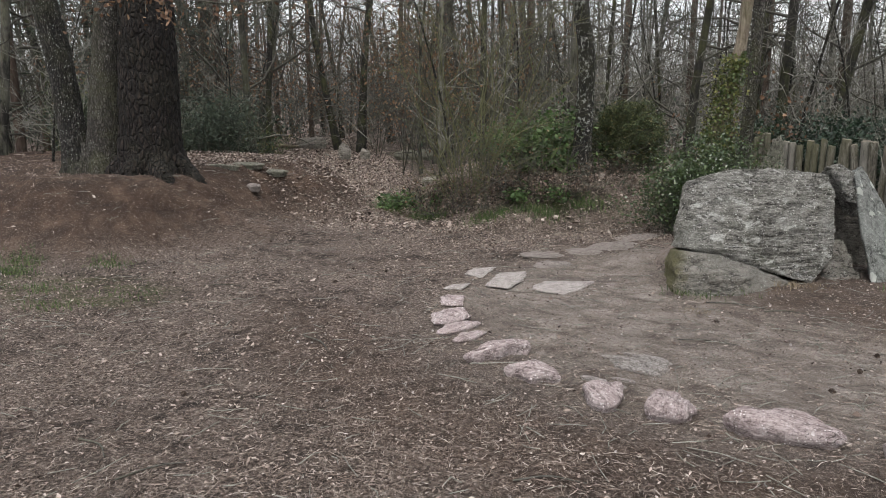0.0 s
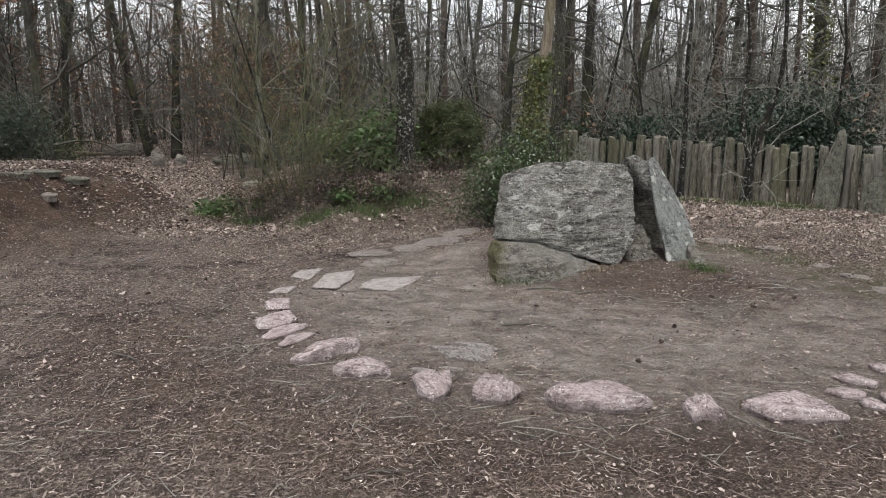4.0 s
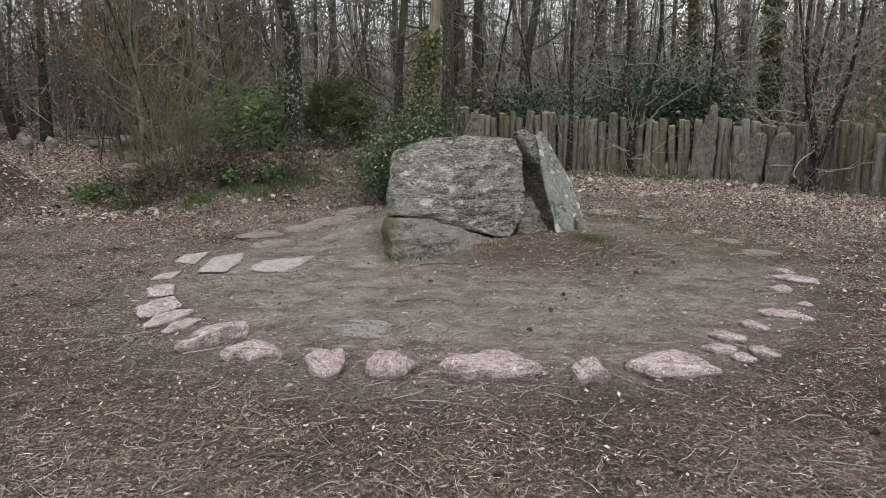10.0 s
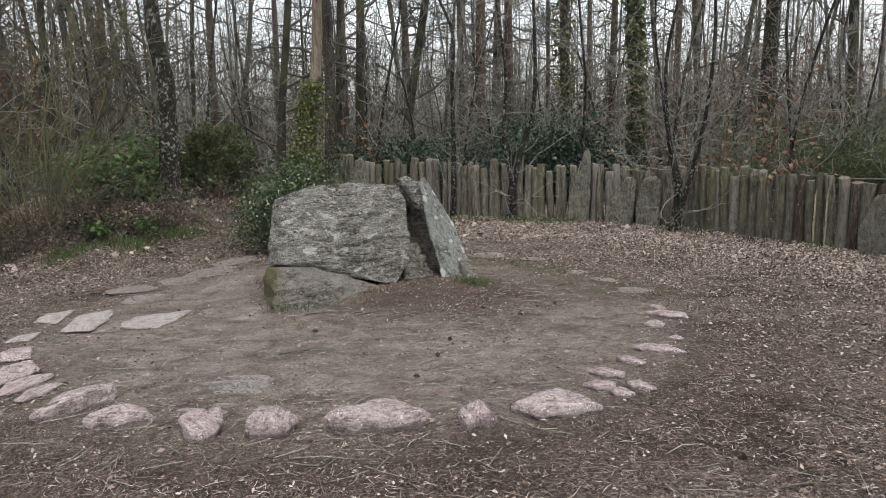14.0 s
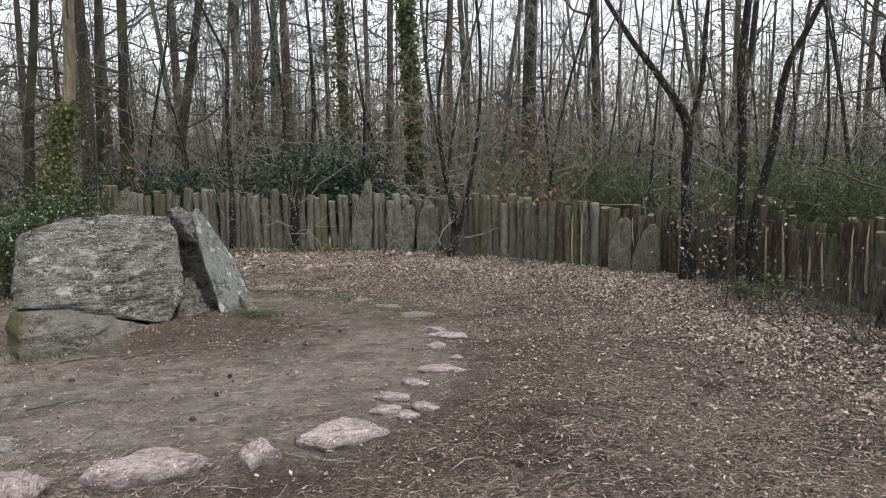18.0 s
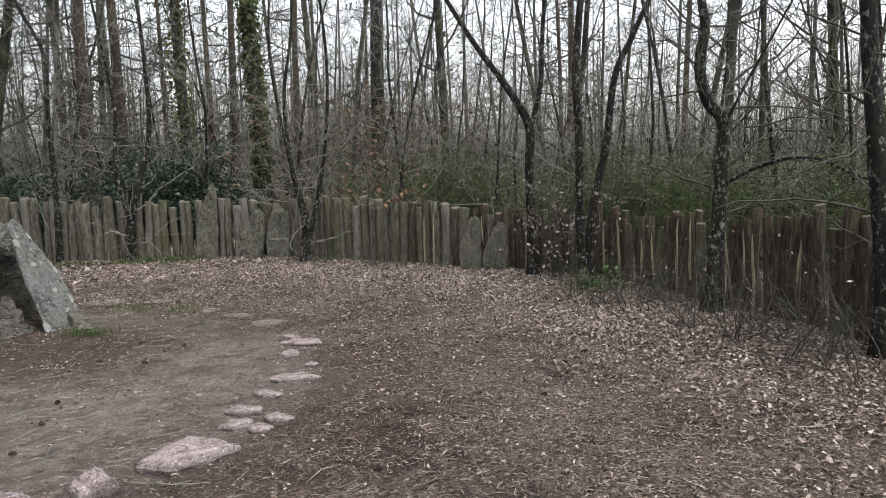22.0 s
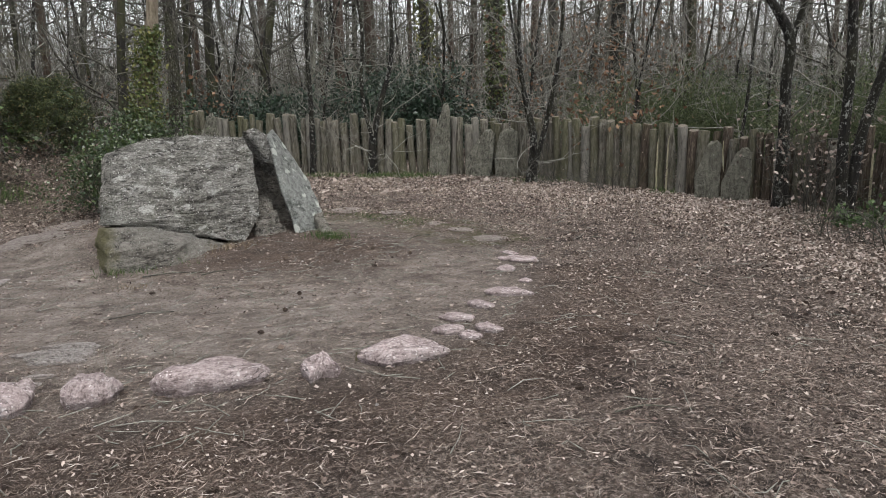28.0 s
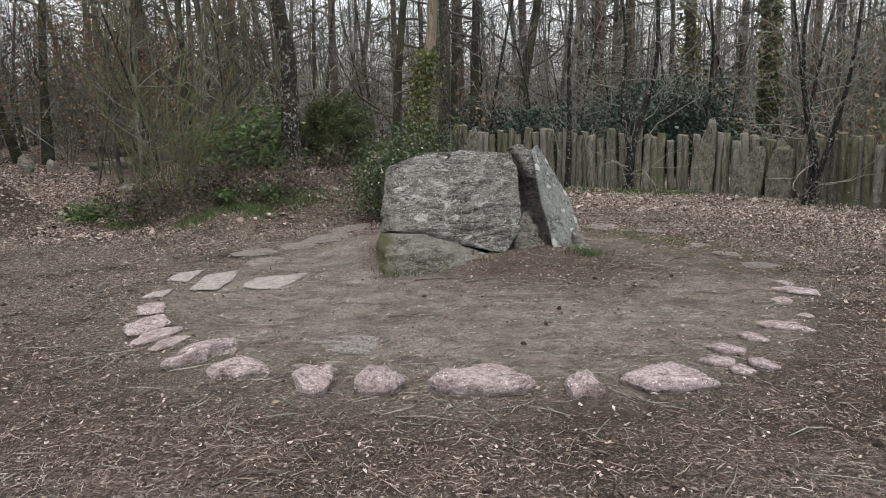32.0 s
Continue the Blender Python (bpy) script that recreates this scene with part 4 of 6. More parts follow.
while s < run[-1]:
    x, y = np.interp(s, run, pts[:, 0]), np.interp(s, run, pts[:, 1])
    right = blend(7.5, 12.5, s)
    tall = 0.90 + 0.10 * (1 - blend(1.5, 3.2, s)) - 0.09 * blend(9.0, 10.0, s) + 0.24 * blend(11.8, 13.8, s) + rp.uniform(-0.06, 0.06) * (1 + 0.9 * float(right)) + (rp.uniform(0.05, 0.16) if rp.random() < 0.13 else 0)
    wide = (rp.uniform(0.66, 0.98) + 0.04 * float(right)) * (1 - 0.2 * float(blend(8.5, 11.0, s)))
    tall *= 1 - 0.085 * float(blend(6.0, 13.5, s))
    wide *= 1 - 0.07 * float(blend(6.0, 13.5, s))
    ob = piece("post", (DARK_POSTS if rp.random() < right * 0.85 else POSTS)[rp.randrange(9)], fence)
    lean_x, lean_y = rp.gauss(0, 1.6 + right), rp.gauss(0, 1.6 + right)
    ob.matrix_world = pose(x + rp.uniform(-0.02, 0.02), y + rp.uniform(-0.02, 0.02), gz(x, y), lean_x, lean_y, rp.uniform(0, 360)) @ Matrix.Diagonal((wide, wide, tall, 1))
    s += 0.145 * wide + (rp.uniform(0.0, 0.02) if rp.random() > 0.12 + 0.3 * right else rp.uniform(0.03, 0.06))
    # pale strips added where bright gaps show between the right-hand posts
    if rp.random() < 0.46 * right:
        q = min(s, run[-1]) - 0.08 * wide
        x, y = np.interp(q, run, pts[:, 0]), np.interp(q, run, pts[:, 1])
        ob = piece("split_lath", SLIVERS[rp.randrange(3)], fence, "pale sliver added for the bright gap between two posts")
        x, y = x - 0.055 * x / math.hypot(x, y), y - 0.055 * y / math.hypot(x, y)
        ob.matrix_world = pose(x, y, gz(x, y), rp.gauss(0, 1.5), rp.gauss(0, 3), rp.uniform(0, 360)) @ Matrix.Diagonal((1, 1, tall * rp.uniform(0.7, 0.98), 1))


def standing_stone(x, y, h, w, seed, turn, point=0.3, lean=0.0, off=0.0, label="upright grey-green standing stone against the fence"):
    t = w * 0.28
    c = [(-w / 2, -t / 2, -0.1), (w / 2, -t / 2, -0.1), (w / 2, t / 2, -0.1), (-w / 2, t / 2, -0.1),
         (-w * 0.55, -t / 2, h * 0.35), (w * 0.5, -t / 2, h * 0.4), (w * 0.45, t / 2, h * 0.4), (-w * 0.5, t / 2, h * 0.35),
         (off * w - w * point * 0.9, -t * 0.3, h * 0.9), (off * w + w * point, -t * 0.3, h * 0.94), (off * w + w * point * 0.4, 0, h), (off * w - w * point * 0.5, t * 0.3, h * 0.98), (off * w + w * point, t * 0.4, h * 0.9)]
    ob = new("standing_stone", bm_mesh(hull(c, 0.04, 0.016, seed, 0.006, 0, 3), "standing_stone", MENHIR, sharp=40))
    ob.matrix_world = pose(x, y, gz(x, y), 0, lean, turn)
    return tagged(ob, label, "standing stone", "standing stones")


standing_stone(4.18, 11.26, 1.20, 0.33, 1, -35, 0.20, 5, 0.10, "tallest tapering standing stone against the fence")
standing_stone(4.72, 10.82, 0.80, 0.42, 2, -38, 0.24, 6, 0.2)
standing_stone(5.05, 10.45, 0.80, 0.36, 3, -45, 0.42, 1, 0.05)
standing_stone(6.35, 7.31, 0.75, 0.29, 4, -55, 0.32, 2, 0.1)
standing_stone(6.49, 6.97, 0.67, 0.32, 5, -58, 0.25, 3, 0.1)
standing_stone(0.15, 13.75, 1.30, 0.30, 6, -10, 0.25, 3, 0.0)
standing_stone(0.62, 13.45, 1.05, 0.46, 7, -15, 0.14, 3, 0.1)


# ---------------------------------------------------------------- trees
def grow(soup, p, d, length, r0, level, rng, sides, kinks=5, up=0.12, spread_=0.9, kids=(5, 4), droop=0.0, tips=None, thin=0.0022):
    """A branch that wanders, tapers and forks."""
    if level == 0:
        p, d = np.array(p, float), np.array(d, float)
        m = p + (d + rng.normal(0, 0.12, 3)) * length * 0.5
        e = m + (d + rng.normal(0, 0.3, 3) + [0, 0, up]) * length * 0.5
        soup.sticks.append((*p, *m, r0, r0 * 0.7))
        soup.sticks.append((*m, *e, r0 * 0.7, r0 * 0.25))
        if tips is not None:
            tips += [m, e]
        return
    pts, rad = [p], [r0]
    step = length / kinks
    q, dd = np.array(p, float), np.array(d, float)
    for i in range(kinks):
        dd = dd + rng.normal(0, 0.23, 3) + np.array([0, 0, up - droop * i / kinks])
        dd /= np.linalg.norm(dd)
        q = q + dd * step
        pts.append(q.copy())
        rad.append(r0 * (1 - 0.8 * (i + 1) / kinks) + 0.001)
    soup.tube(pts, rad, sides)
    if level > 0:
        n = kids[min(len(kids) - 1, level - 1)]
        for j in range(n):
            f = rng.uniform(0.2, 0.97)
            k = min(int(f * kinks), kinks - 1)
            b = pts[k] + (pts[k + 1] - pts[k]) * (f * kinks - k)
            side = rng.normal(size=3)
            side -= side @ dd * dd
            side /= np.linalg.norm(side) + 1e-9
            nd = dd * (1 - spread_ * 0.5) + side * spread_ * rng.uniform(0.6, 1.1)
            nd[2] += 0.1
            grow(soup, b, nd / np.linalg.norm(nd), length * rng.uniform(0.35, 0.65) * (1.15 - 0.4 * f), max(rad[k] * 0.55, thin), level - 1, rng, 3, 4, up, spread_, kids, droop, tips, thin)
    return pts


def trunk_path(rng, height, lean=0.05, kinks=9):
    p, d = np.zeros(3), np.array([rng.normal(0, lean), rng.normal(0, lean), 1.0])
    out = [p - [0, 0, 0.3], p]
    for i in range(kinks):
        d = d + np.r_[rng.normal(0, lean, 2), 0]
        d /= np.linalg.norm(d)
        p = p + d * height / kinks
        out.append(p)
    return np.array(out)


def forest_tree(seed, height, radius, low, n_branch, reach, level=2, kids=(4, 4)):
    """Meshes of a bare broadleaf tree: trunk and crown."""
    rng = np.random.default_rng(seed)
    tr, cr = Soup(), Soup()
    path = trunk_path(rng, height)
    rad = radius * (1 - 0.85 * np.linspace(0, 1, len(path)))
    rad[0] = rad[1] = radius * 1.25
    tr.tube(path, rad, 8)
    tips = []
    for i in range(n_branch):
        f = low + (0.97 - low) * ((i + rng.uniform(0, 1)) / n_branch) ** 1.6
        k = 1 + f * (len(path) - 2)
        j = min(int(k), len(path) - 2)
        b = path[j] + (path[j + 1] - path[j]) * (k - j)
        a = rng.uniform(0, 2 * np.pi)
        d = np.array([np.cos(a), np.sin(a), rng.uniform(0.1, 0.9)])
        grow(cr, b, d / np.linalg.norm(d), reach * rng.uniform(0.5, 1.1) * (1.1 - 0.5 * f), radius * 0.28 * (1.1 - 0.6 * f), level, rng, 4 if level > 1 else 3, 5 if level > 1 else 3, 0.1, 0.9, kids, 0.0, tips, 0.0045)
    return tr.mesh("trunk", FOREST_BARK, True), cr.mesh("crown", TWIG)


def pine_tree(seed, height, radius, low=0.4):
    rng = np.random.default_rng(seed)
    tr, br, nd = Soup(), Soup(), Soup()
    path = trunk_path(rng, height, 0.012)
    rad = radius * (1 - 0.8 * np.linspace(0, 1, len(path)))
    tr.tube(path, rad, 9)
    tips = []
    for i in range(28):
        f = low * 0.4 + (1 - low * 0.4) * (i / 28) ** 1.25
        k = 1 + f * (len(path) - 2)
        j = min(int(k), len(path) - 2)
        b = path[j] + (path[j + 1] - path[j]) * (k - j)
        a = rng.uniform(0, 2 * np.pi)
        d = np.array([np.cos(a), np.sin(a), rng.uniform(-0.2, 0.35)])
        own = tips if f > low else None
        grow(br, b, d / np.linalg.norm(d), (2.6 if f > low else 1.6) * rng.uniform(0.6, 1.1) * (1.25 - f * 0.8), 0.035 * (1.2 - f), 1, rng, 3, 4, 0.02, 1.0, (5,), 0.05, own)
    t = np.array(tips)
    t = np.repeat(t, 9, axis=0) + rng.normal(0, 0.17, (len(t) * 9, 3)) * [1, 1, 0.6]
    nd.leaves(t, rng.uniform(0.018, 0.034, len(t)), rng, 0.2, 9.0, 0.1)
    return tr.mesh("trunk", PINE_BARK, True), br.mesh("crown", TWIG), nd.mesh("needles", PINE_LEAF)


def tree_thing(name, label, meshes, x, y, turn=0.0, scale=1.0, group="", names=("trunk", "crown", "foliage")):
    root = tagged(new(name), label, "tree", group)
    for n, me in zip(names, meshes):
        piece(n, me, root)
    root.matrix_world = pose(x, y, gz(x, y) - 0.03, 0, 0, turn) @ Matrix.Scale(scale, 4)
    return root


kinds, slim = [], []
for sd, h, r, lo, nb, reach in ((1, 17, 0.11, 0.07, 19, 3.0), (2, 15, 0.08, 0.05, 20, 2.4), (3, 19, 0.15, 0.10, 18, 3.6), (4, 12, 0.05, 0.04, 20, 1.9), (5, 16, 0.10, 0.04, 20, 2.6), (6, 13, 0.065, 0.05, 20, 2.2)):
    a, b = forest_tree(sd, h, r, lo, nb, reach)
    kinds.append((a, b))
    slim.append(forest_tree(sd + 20, h, r, lo, nb + 6, reach * 0.9, 1, (7,)))
pines = [pine_tree(31, 17, 0.15, 0.24), pine_tree(32, 15, 0.12, 0.15)]


def inside(x, y):
    """True in the clearing, on the path and near the places of single plants."""
    if -7.5 < x < 8.2 and -6 < y < 10.5 and math.hypot(x, y - 3) < 9.2:
        return True
    if y > 0 and x > -1 and x < 12 and math.hypot(x - 2.2, y - 6.4) < 7.9:
        return True
    if -5 < x < 14 and 8 < y < 17.5 and math.hypot(x, y) < 17.5:
        return True
    if x > 0 and math.hypot(x, y) < 12:
        return True
    if mound_r(x, y) < 1.15:
        return True
    px = -5.6 - (y - 9) * 0.62
    if 7 < y < 30 and abs(x - px) < 2.1:
        return True
    return False


rf = random.Random(21)
count, tries = 0, 0
placed = []
while count < 215 and tries < 9000:
    tries += 1
    u = rf.random()
    a = rf.uniform(-82, 105) if u < 0.62 else rf.uniform(-80, -15) if u < 0.9 else rf.uniform(105, 278)
    d = 13 + 36 * rf.random() ** 0.9
    x, y = d * math.sin(radians(a)), d * math.cos(radians(a))
    if a > 40 and a < 95 and rf.random() < 0.45:
        continue
    if inside(x, y) or any((x - p) ** 2 + (y - q) ** 2 < 1.3 for p, q in placed):
        continue
    placed.append((x, y))
    k = rf.choice((0, 1, 1, 2, 3, 3, 4, 4, 5, 5, 6, 7) if a > -15 else (0, 1, 2, 3, 4, 5, 6, 7, 7))
    sc, turn = rf.uniform(0.8, 1.15), rf.uniform(0, 360)
    if math.hypot(x - 9.06, y - 16.75) < 0.8:
        continue
    if k >= 6:
        label, names, me = "tall pine with dark green needles in the woods", ("trunk", "crown", "foliage"), pines[k - 6]
        tree_thing("pine_tree", label, me, x, y, turn, sc, "woods pines", names)
    else:
        tree_thing("bare_tree", "slender bare broadleaf tree in the winter woods", (kinds if d < 20 else slim)[k], x, y, turn, sc, "woods trees")
    count += 1


# ---------------------------------------------------------------- far woods
def far_woods(n, near, far, seed):
    rng = np.random.default_rng(seed)
    s, tw, nd = Soup(), Soup(), Soup()
    a, d = rng.uniform(-1.75, 2.2, n), near + (far - near) * rng.random(n) ** 0.8
    keep = (a < 0.7) | (rng.random(n) < 0.55)
    a, d = a[keep], d[keep]
    n = len(a)
    base = np.stack([d * np.sin(a), d * np.cos(a), ground_z(d * np.sin(a), d * np.cos(a)) - 0.3], 1)
    top = base + np.stack([rng.normal(0, 0.5, n), rng.normal(0, 0.5, n), rng.uniform(11, 19, n)], 1)
    mid = (base + top) / 2 + rng.normal(0, 0.2, (n, 3))
    r = rng.uniform(0.05, 0.17, n)
    s.rods(base, mid, r * 1.1, r * 0.75)
    s.rods(mid, top, r * 0.75, r * 0.2)
    evergreen = rng.random(n) < 0.26
    k = np.repeat(np.arange(n), 11)
    f = rng.uniform(0.04, 1, len(k))[:, None]
    p = base[k] + (top - base)[k] * f
    b = rng.uniform(0, 6.28, len(k))
    e = p + np.stack([np.cos(b), np.sin(b), rng.uniform(0, 0.8, len(k))], 1) * rng.uniform(0.8, 2.6, (len(k), 1)) * (1.15 - 0.7 * f)
    tw.rods(p, e, 0.022, 0.008)
    k2 = np.repeat(np.arange(len(k)), 2)
    o = p[k2] + (e - p)[k2] * rng.uniform(0.3, 1, (len(k2), 1))
    tw.rods(o, o + rng.normal(0, 0.5, o.shape) + [0, 0, 0.25], 0.013, 0.006)
    green = np.repeat(e[evergreen[k] & (f[:, 0] > 0.22)], 9, axis=0)
    green = green + rng.normal(0, 0.38, green.shape) * [1, 1, 0.6]
    nd.leaves(green, rng.uniform(0.10, 0.2, len(green)), rng, 0.2, 3.2, 0.1)
    return s.mesh("far_trunks", FAR_BARK, True), tw.mesh("far_twigs", FAR_TWIG), nd.mesh("far_needles", PINE_LEAF)


def far_brush(n, seed):
    """The twigs of countless far saplings and low boughs, thinner towards the top and where the path leaves."""
    rng = np.random.default_rng(seed)
    a, d = rng.uniform(-1.5, 1.95, n), 24 + 62 * rng.random(n) ** 0.85
    h = rng.gamma(1.5, 1.9, n)
    keep = (h < 13) & ((np.abs(a + 0.61) > 0.06) | (rng.random(n) < 0.25)) & ((a < 0.75) | (rng.random(n) < 0.35))
    a, d, h = a[keep], d[keep], h[keep]
    x, y = d * np.sin(a), d * np.cos(a)
    p = np.stack([x, y, ground_z(x, y) + h], 1)
    way = rng.normal(size=(len(a), 3)) * [1, 1, 0.75]
    way /= np.linalg.norm(way, axis=1)[:, None]
    L = rng.uniform(0.5, 1.7, len(a))[:, None]
    s = Soup()
    w = np.cross(way, rng.normal(size=way.shape))
    w *= (rng.uniform(0.008, 0.02, len(a)) / (np.linalg.norm(w, axis=1) + 1e-9))[:, None]
    k = np.arange(len(a))[:, None] * 4
    s.add(np.stack([p - way * L / 2 - w, p - way * L / 2 + w, p + way * L / 2 + w * 0.3, p + way * L / 2 - w * 0.3], 1).reshape(-1, 3), k + [0, 1, 2, 3])
    return s


woods = tagged(new("far_woods"), "dense grey-brown winter woods in the distance", "woods", kind="stuff")
for nm, me in zip(("trunks", "twigs", "needles"), far_woods(760, 40, 130, 3)):
    piece(nm, me, woods)
piece("brush", far_brush(110000, 4).mesh("far_brush", FAR_TWIG), woods)


# ---------------------------------------------------------------- single trees
def along(path, f):
    k = f * (len(path) - 1)
    j = min(int(k), len(path) - 2)
    return path[j] + (path[j + 1] - path[j]) * (k - j)


def fine_path(path, radii, n):
    """A smooth line through the given points, with n steps."""
    path, radii = np.array(path, float), np.array(radii, float)
    t = np.linspace(0, len(path) - 1, n)
    k = np.clip(t.astype(int), 0, len(path) - 2)
    f = (t - k)[:, None]
    pad = np.concatenate([[2 * path[0] - path[1]], path, [2 * path[-1] - path[-2]]])
    a, b, c, d = pad[k], pad[k + 1], pad[k + 2], pad[k + 3]
    q = 0.5 * (2 * b + (c - a) * f + (2 * a - 5 * b + 4 * c - d) * f**2 + (3 * b - a - 3 * c + d) * f**3)
    return q, np.interp(t, np.arange(len(radii)), radii)


def single_tree(name, label, stems, bark, seed, branches=14, reach=1.4, low=0.3, crown_height=9.0, level=2, thick=0.35, flare=1.5, twig=None, rough=0.012, kids=(4, 4), sides=14, lobe=0.25, grain=0.03, rows=24):
    """A tree from the lines of its stems, (x, y, z, radius) each, prolonged into a crown above."""
    rng = np.random.default_rng(seed)
    x0, y0 = stems[0][0][0], stems[0][0][1]
    z0 = gz(x0, y0)
    root = tagged(new(name), label, "tree")
    root.location = (x0, y0, z0)
    base = np.array([x0, y0, z0])
    cr = Soup()
    for si, st in enumerate(stems):
        st = [np.array(p, float) for p in st]
        pth, rad = [p[:3] - base for p in st], [p[3] for p in st]
        if si == 0:
            pth = [pth[0] * [1, 1, 0] - [0, 0, 0.25], pth[0] * [1, 1, 0] + [0, 0, 0.04]] + pth[1:]
            rad = [rad[0] * flare, rad[0] * (1 + (flare - 1) * 0.6)] + rad[1:]
            pth.insert(2, pth[1] * 0.65 + pth[2] * 0.35)
            rad.insert(2, rad[1] * 0.35 + rad[3 - 1] * 0.65)
        d = pth[-1] - pth[-2]
        d = d / np.linalg.norm(d)
        last, r = pth[-1], rad[-1]
        while last[2] < crown_height:
            d = d + rng.normal(0, 0.10, 3) + [0, 0, 0.12]
            d /= np.linalg.norm(d)
            last = last + d * 1.2
            r *= 0.86
            pth.append(last)
            rad.append(r)
        n = max(rows, int(10 * len(pth)))
        p, rr = fine_path(pth, rad, n)
        s = Soup()
        s.tube(p, rr, sides)
        v = s.v[0].reshape(n, sides, 3).astype(float)
        out = (v - p[:, None]) / (rr[:, None, None] + 1e-6)
        for i in range(n):
            small = min(1.0, rr[i] / 0.1)
            foot = lobe * math.exp(-max(p[i][2], 0) / 0.22) if si == 0 else 0.0
            for k in range(sides):
                o = out[i, k]
                g = noise.noise(Vector((o[0] * 0.55 / grain * rr[i], o[1] * 0.55 / grain * rr[i], p[i][2] * 0.16 / grain + seed)))
                h = rough * small * (1.6 * (abs(g) ** 0.6 - 0.45) + 0.5 * noise.noise(Vector((o[0] * 1.5 + seed, o[1] * 1.5, p[i][2] * 2.5))))
                th = math.atan2(o[1], o[0])
                v[i, k] += o * (h + foot * rr[i] * (0.45 + 0.55 * math.cos(5 * th + seed + 0.7 * math.sin(2 * th))))
        s.v[0] = v.reshape(-1, 3).astype(np.float32)
        piece("trunk" if si == 0 else "stem", s.mesh("trunk", bark, True), root)
        for i in range(branches):
            f = low + (0.98 - low) * (i + rng.random()) / branches
            b = along(p, f)
            r = np.interp(f * (n - 1), np.arange(n), rr)
            a = rng.uniform(0, 2 * np.pi)
            d = np.array([math.cos(a), math.sin(a), rng.uniform(-0.1, 0.7)])
            grow(cr, b, d / np.linalg.norm(d), reach * rng.uniform(0.5, 1.2), min(0.010, max(0.0035, r * thick * 0.45)), level, rng, 4, 6, 0.05, 0.9, kids)
    piece("crown", cr.mesh("crown", twig or TWIG), root)
    return root


def buttress(tree, x, y, radius, seed, bark, ways):
    """Roots that leave the foot of a trunk and sink into the earth."""
    rng = np.random.default_rng(seed)
    base = np.array(tree.location)
    for a, far in ways:
        c, q = math.cos(radians(a)), math.sin(radians(a))
        pts, rad = [], []
        for k, (f, up, r) in enumerate(((0.5, 0.40, 0.12), (0.8, 0.16, 0.15), (1.0 + far * 0.3, -0.02, 0.14), (1.0 + far * 0.65, -0.07, 0.11), (1.0 + far, -0.12, 0.07))):
            px, py = x + c * radius * f + rng.normal(0, 0.02), y + q * radius * f + rng.normal(0, 0.02)
            pts.append((px, py, gz(px, py) + up))
            rad.append(r * (0.8 + 0.3 * radius))
        p, r = fine_path(pts, rad, 26)
        s = Soup()
        s.tube(p - base, r, 14)
        s.v[0] += rng.normal(0, 0.008, s.v[0].shape).astype(np.float32)
        piece("root", s.mesh("root", bark, True), tree, "earthy root spreading from the trunk")


OAK_A = [(-7.5, 7.62, 0.8, 0.442), (-7.51, 7.61, 1.23, 0.409), (-7.48, 7.65, 2.21, 0.376), (-7.45, 7.67, 3.08, 0.343)]
oak = single_tree("oak_tree", "huge dark rough-barked oak on the red earth mound", [OAK_A], OAK_BARK, 41, 9, 2.6, 0.45, 13, 2, 0.3, 1.1, None, 0.03, sides=72, lobe=0.22, grain=0.034, rows=260)
buttress(oak, -7.5, 7.62, 0.44, 7, OAK_BARK, ((-35, 0.9), (-80, 0.5), (-125, 0.6), (10, 0.8)))
mossy_oak = single_tree("oak_tree", "grey-brown oak trunk with mossy bark on the mound", [[(-8.1, 7.35, 0.81, 0.265), (-8.04, 7.39, 1.62, 0.221), (-7.99, 7.46, 2.36, 0.197), (-7.92, 7.52, 3.09, 0.188)]], GREY_BARK, 42, 8, 2.2, 0.4, 12, 2, 0.3, 1.1, None, 0.016, sides=48, lobe=0.25, grain=0.028, rows=200)
buttress(mossy_oak, -8.1, 7.35, 0.26, 8, GREY_BARK, ((-50, 0.7), (-140, 0.8)))
single_tree("oak_tree", "leaning grey oak trunk with pale lichen specks", [[(-8.47, 7.26, 0.81, 0.199), (-8.52, 7.22, 1.62, 0.169), (-8.55, 7.17, 2.37, 0.166), (-8.61, 7.08, 3.13, 0.166)]], FLECK_BARK, 43, 8, 2.2, 0.4, 11, 2, 0.3, 1.1, None, 0.014, sides=40, lobe=0.35, grain=0.026, rows=180)
single_tree("lichened_tree", "dark trunk blotched with white lichen on the bank", [[(-2.14, 10.67, 0.6, 0.135), (-2.11, 10.68, 1.64, 0.128), (-2.1, 10.68, 2.37, 0.126), (-2.19, 10.66, 3.08, 0.11)]], LICHEN_BARK, 44, 14, 1.5, 0.28, 10)
single_tree("birch_sapling", "thin pale sapling standing in front of the fence", [[(2.3, 12.55, 0.02, 0.05), (2.33, 12.55, 1.18, 0.045), (2.32, 12.55, 2.34, 0.036), (2.34, 12.55, 3.21, 0.031), (2.09, 12.6, 3.86, 0.022)]], LICHEN_BARK, 46, 26, 1.1, 0.2, 6, 2, 0.3, 1.2, PALE_TWIG, 0.004)
single_tree("small_tree", "small spreading bare tree in front of the fence", [[(3.2, 11.9, 0.03, 0.075), (3.23, 11.9, 0.63, 0.06), (3.4, 11.87, 1.27, 0.046), (3.59, 11.84, 1.99, 0.037), (3.6, 11.84, 3.07, 0.027)],
    [(3.24, 11.9, 0.6, 0.045), (3.08, 11.9, 1.4, 0.035), (3.12, 11.9, 2.4, 0.028), (3.0, 11.9, 3.4, 0.02)]], LICHEN_BARK, 47, 20, 1.5, 0.15, 6, 2, 0.4, 1.3, PALE_TWIG, 0.005)
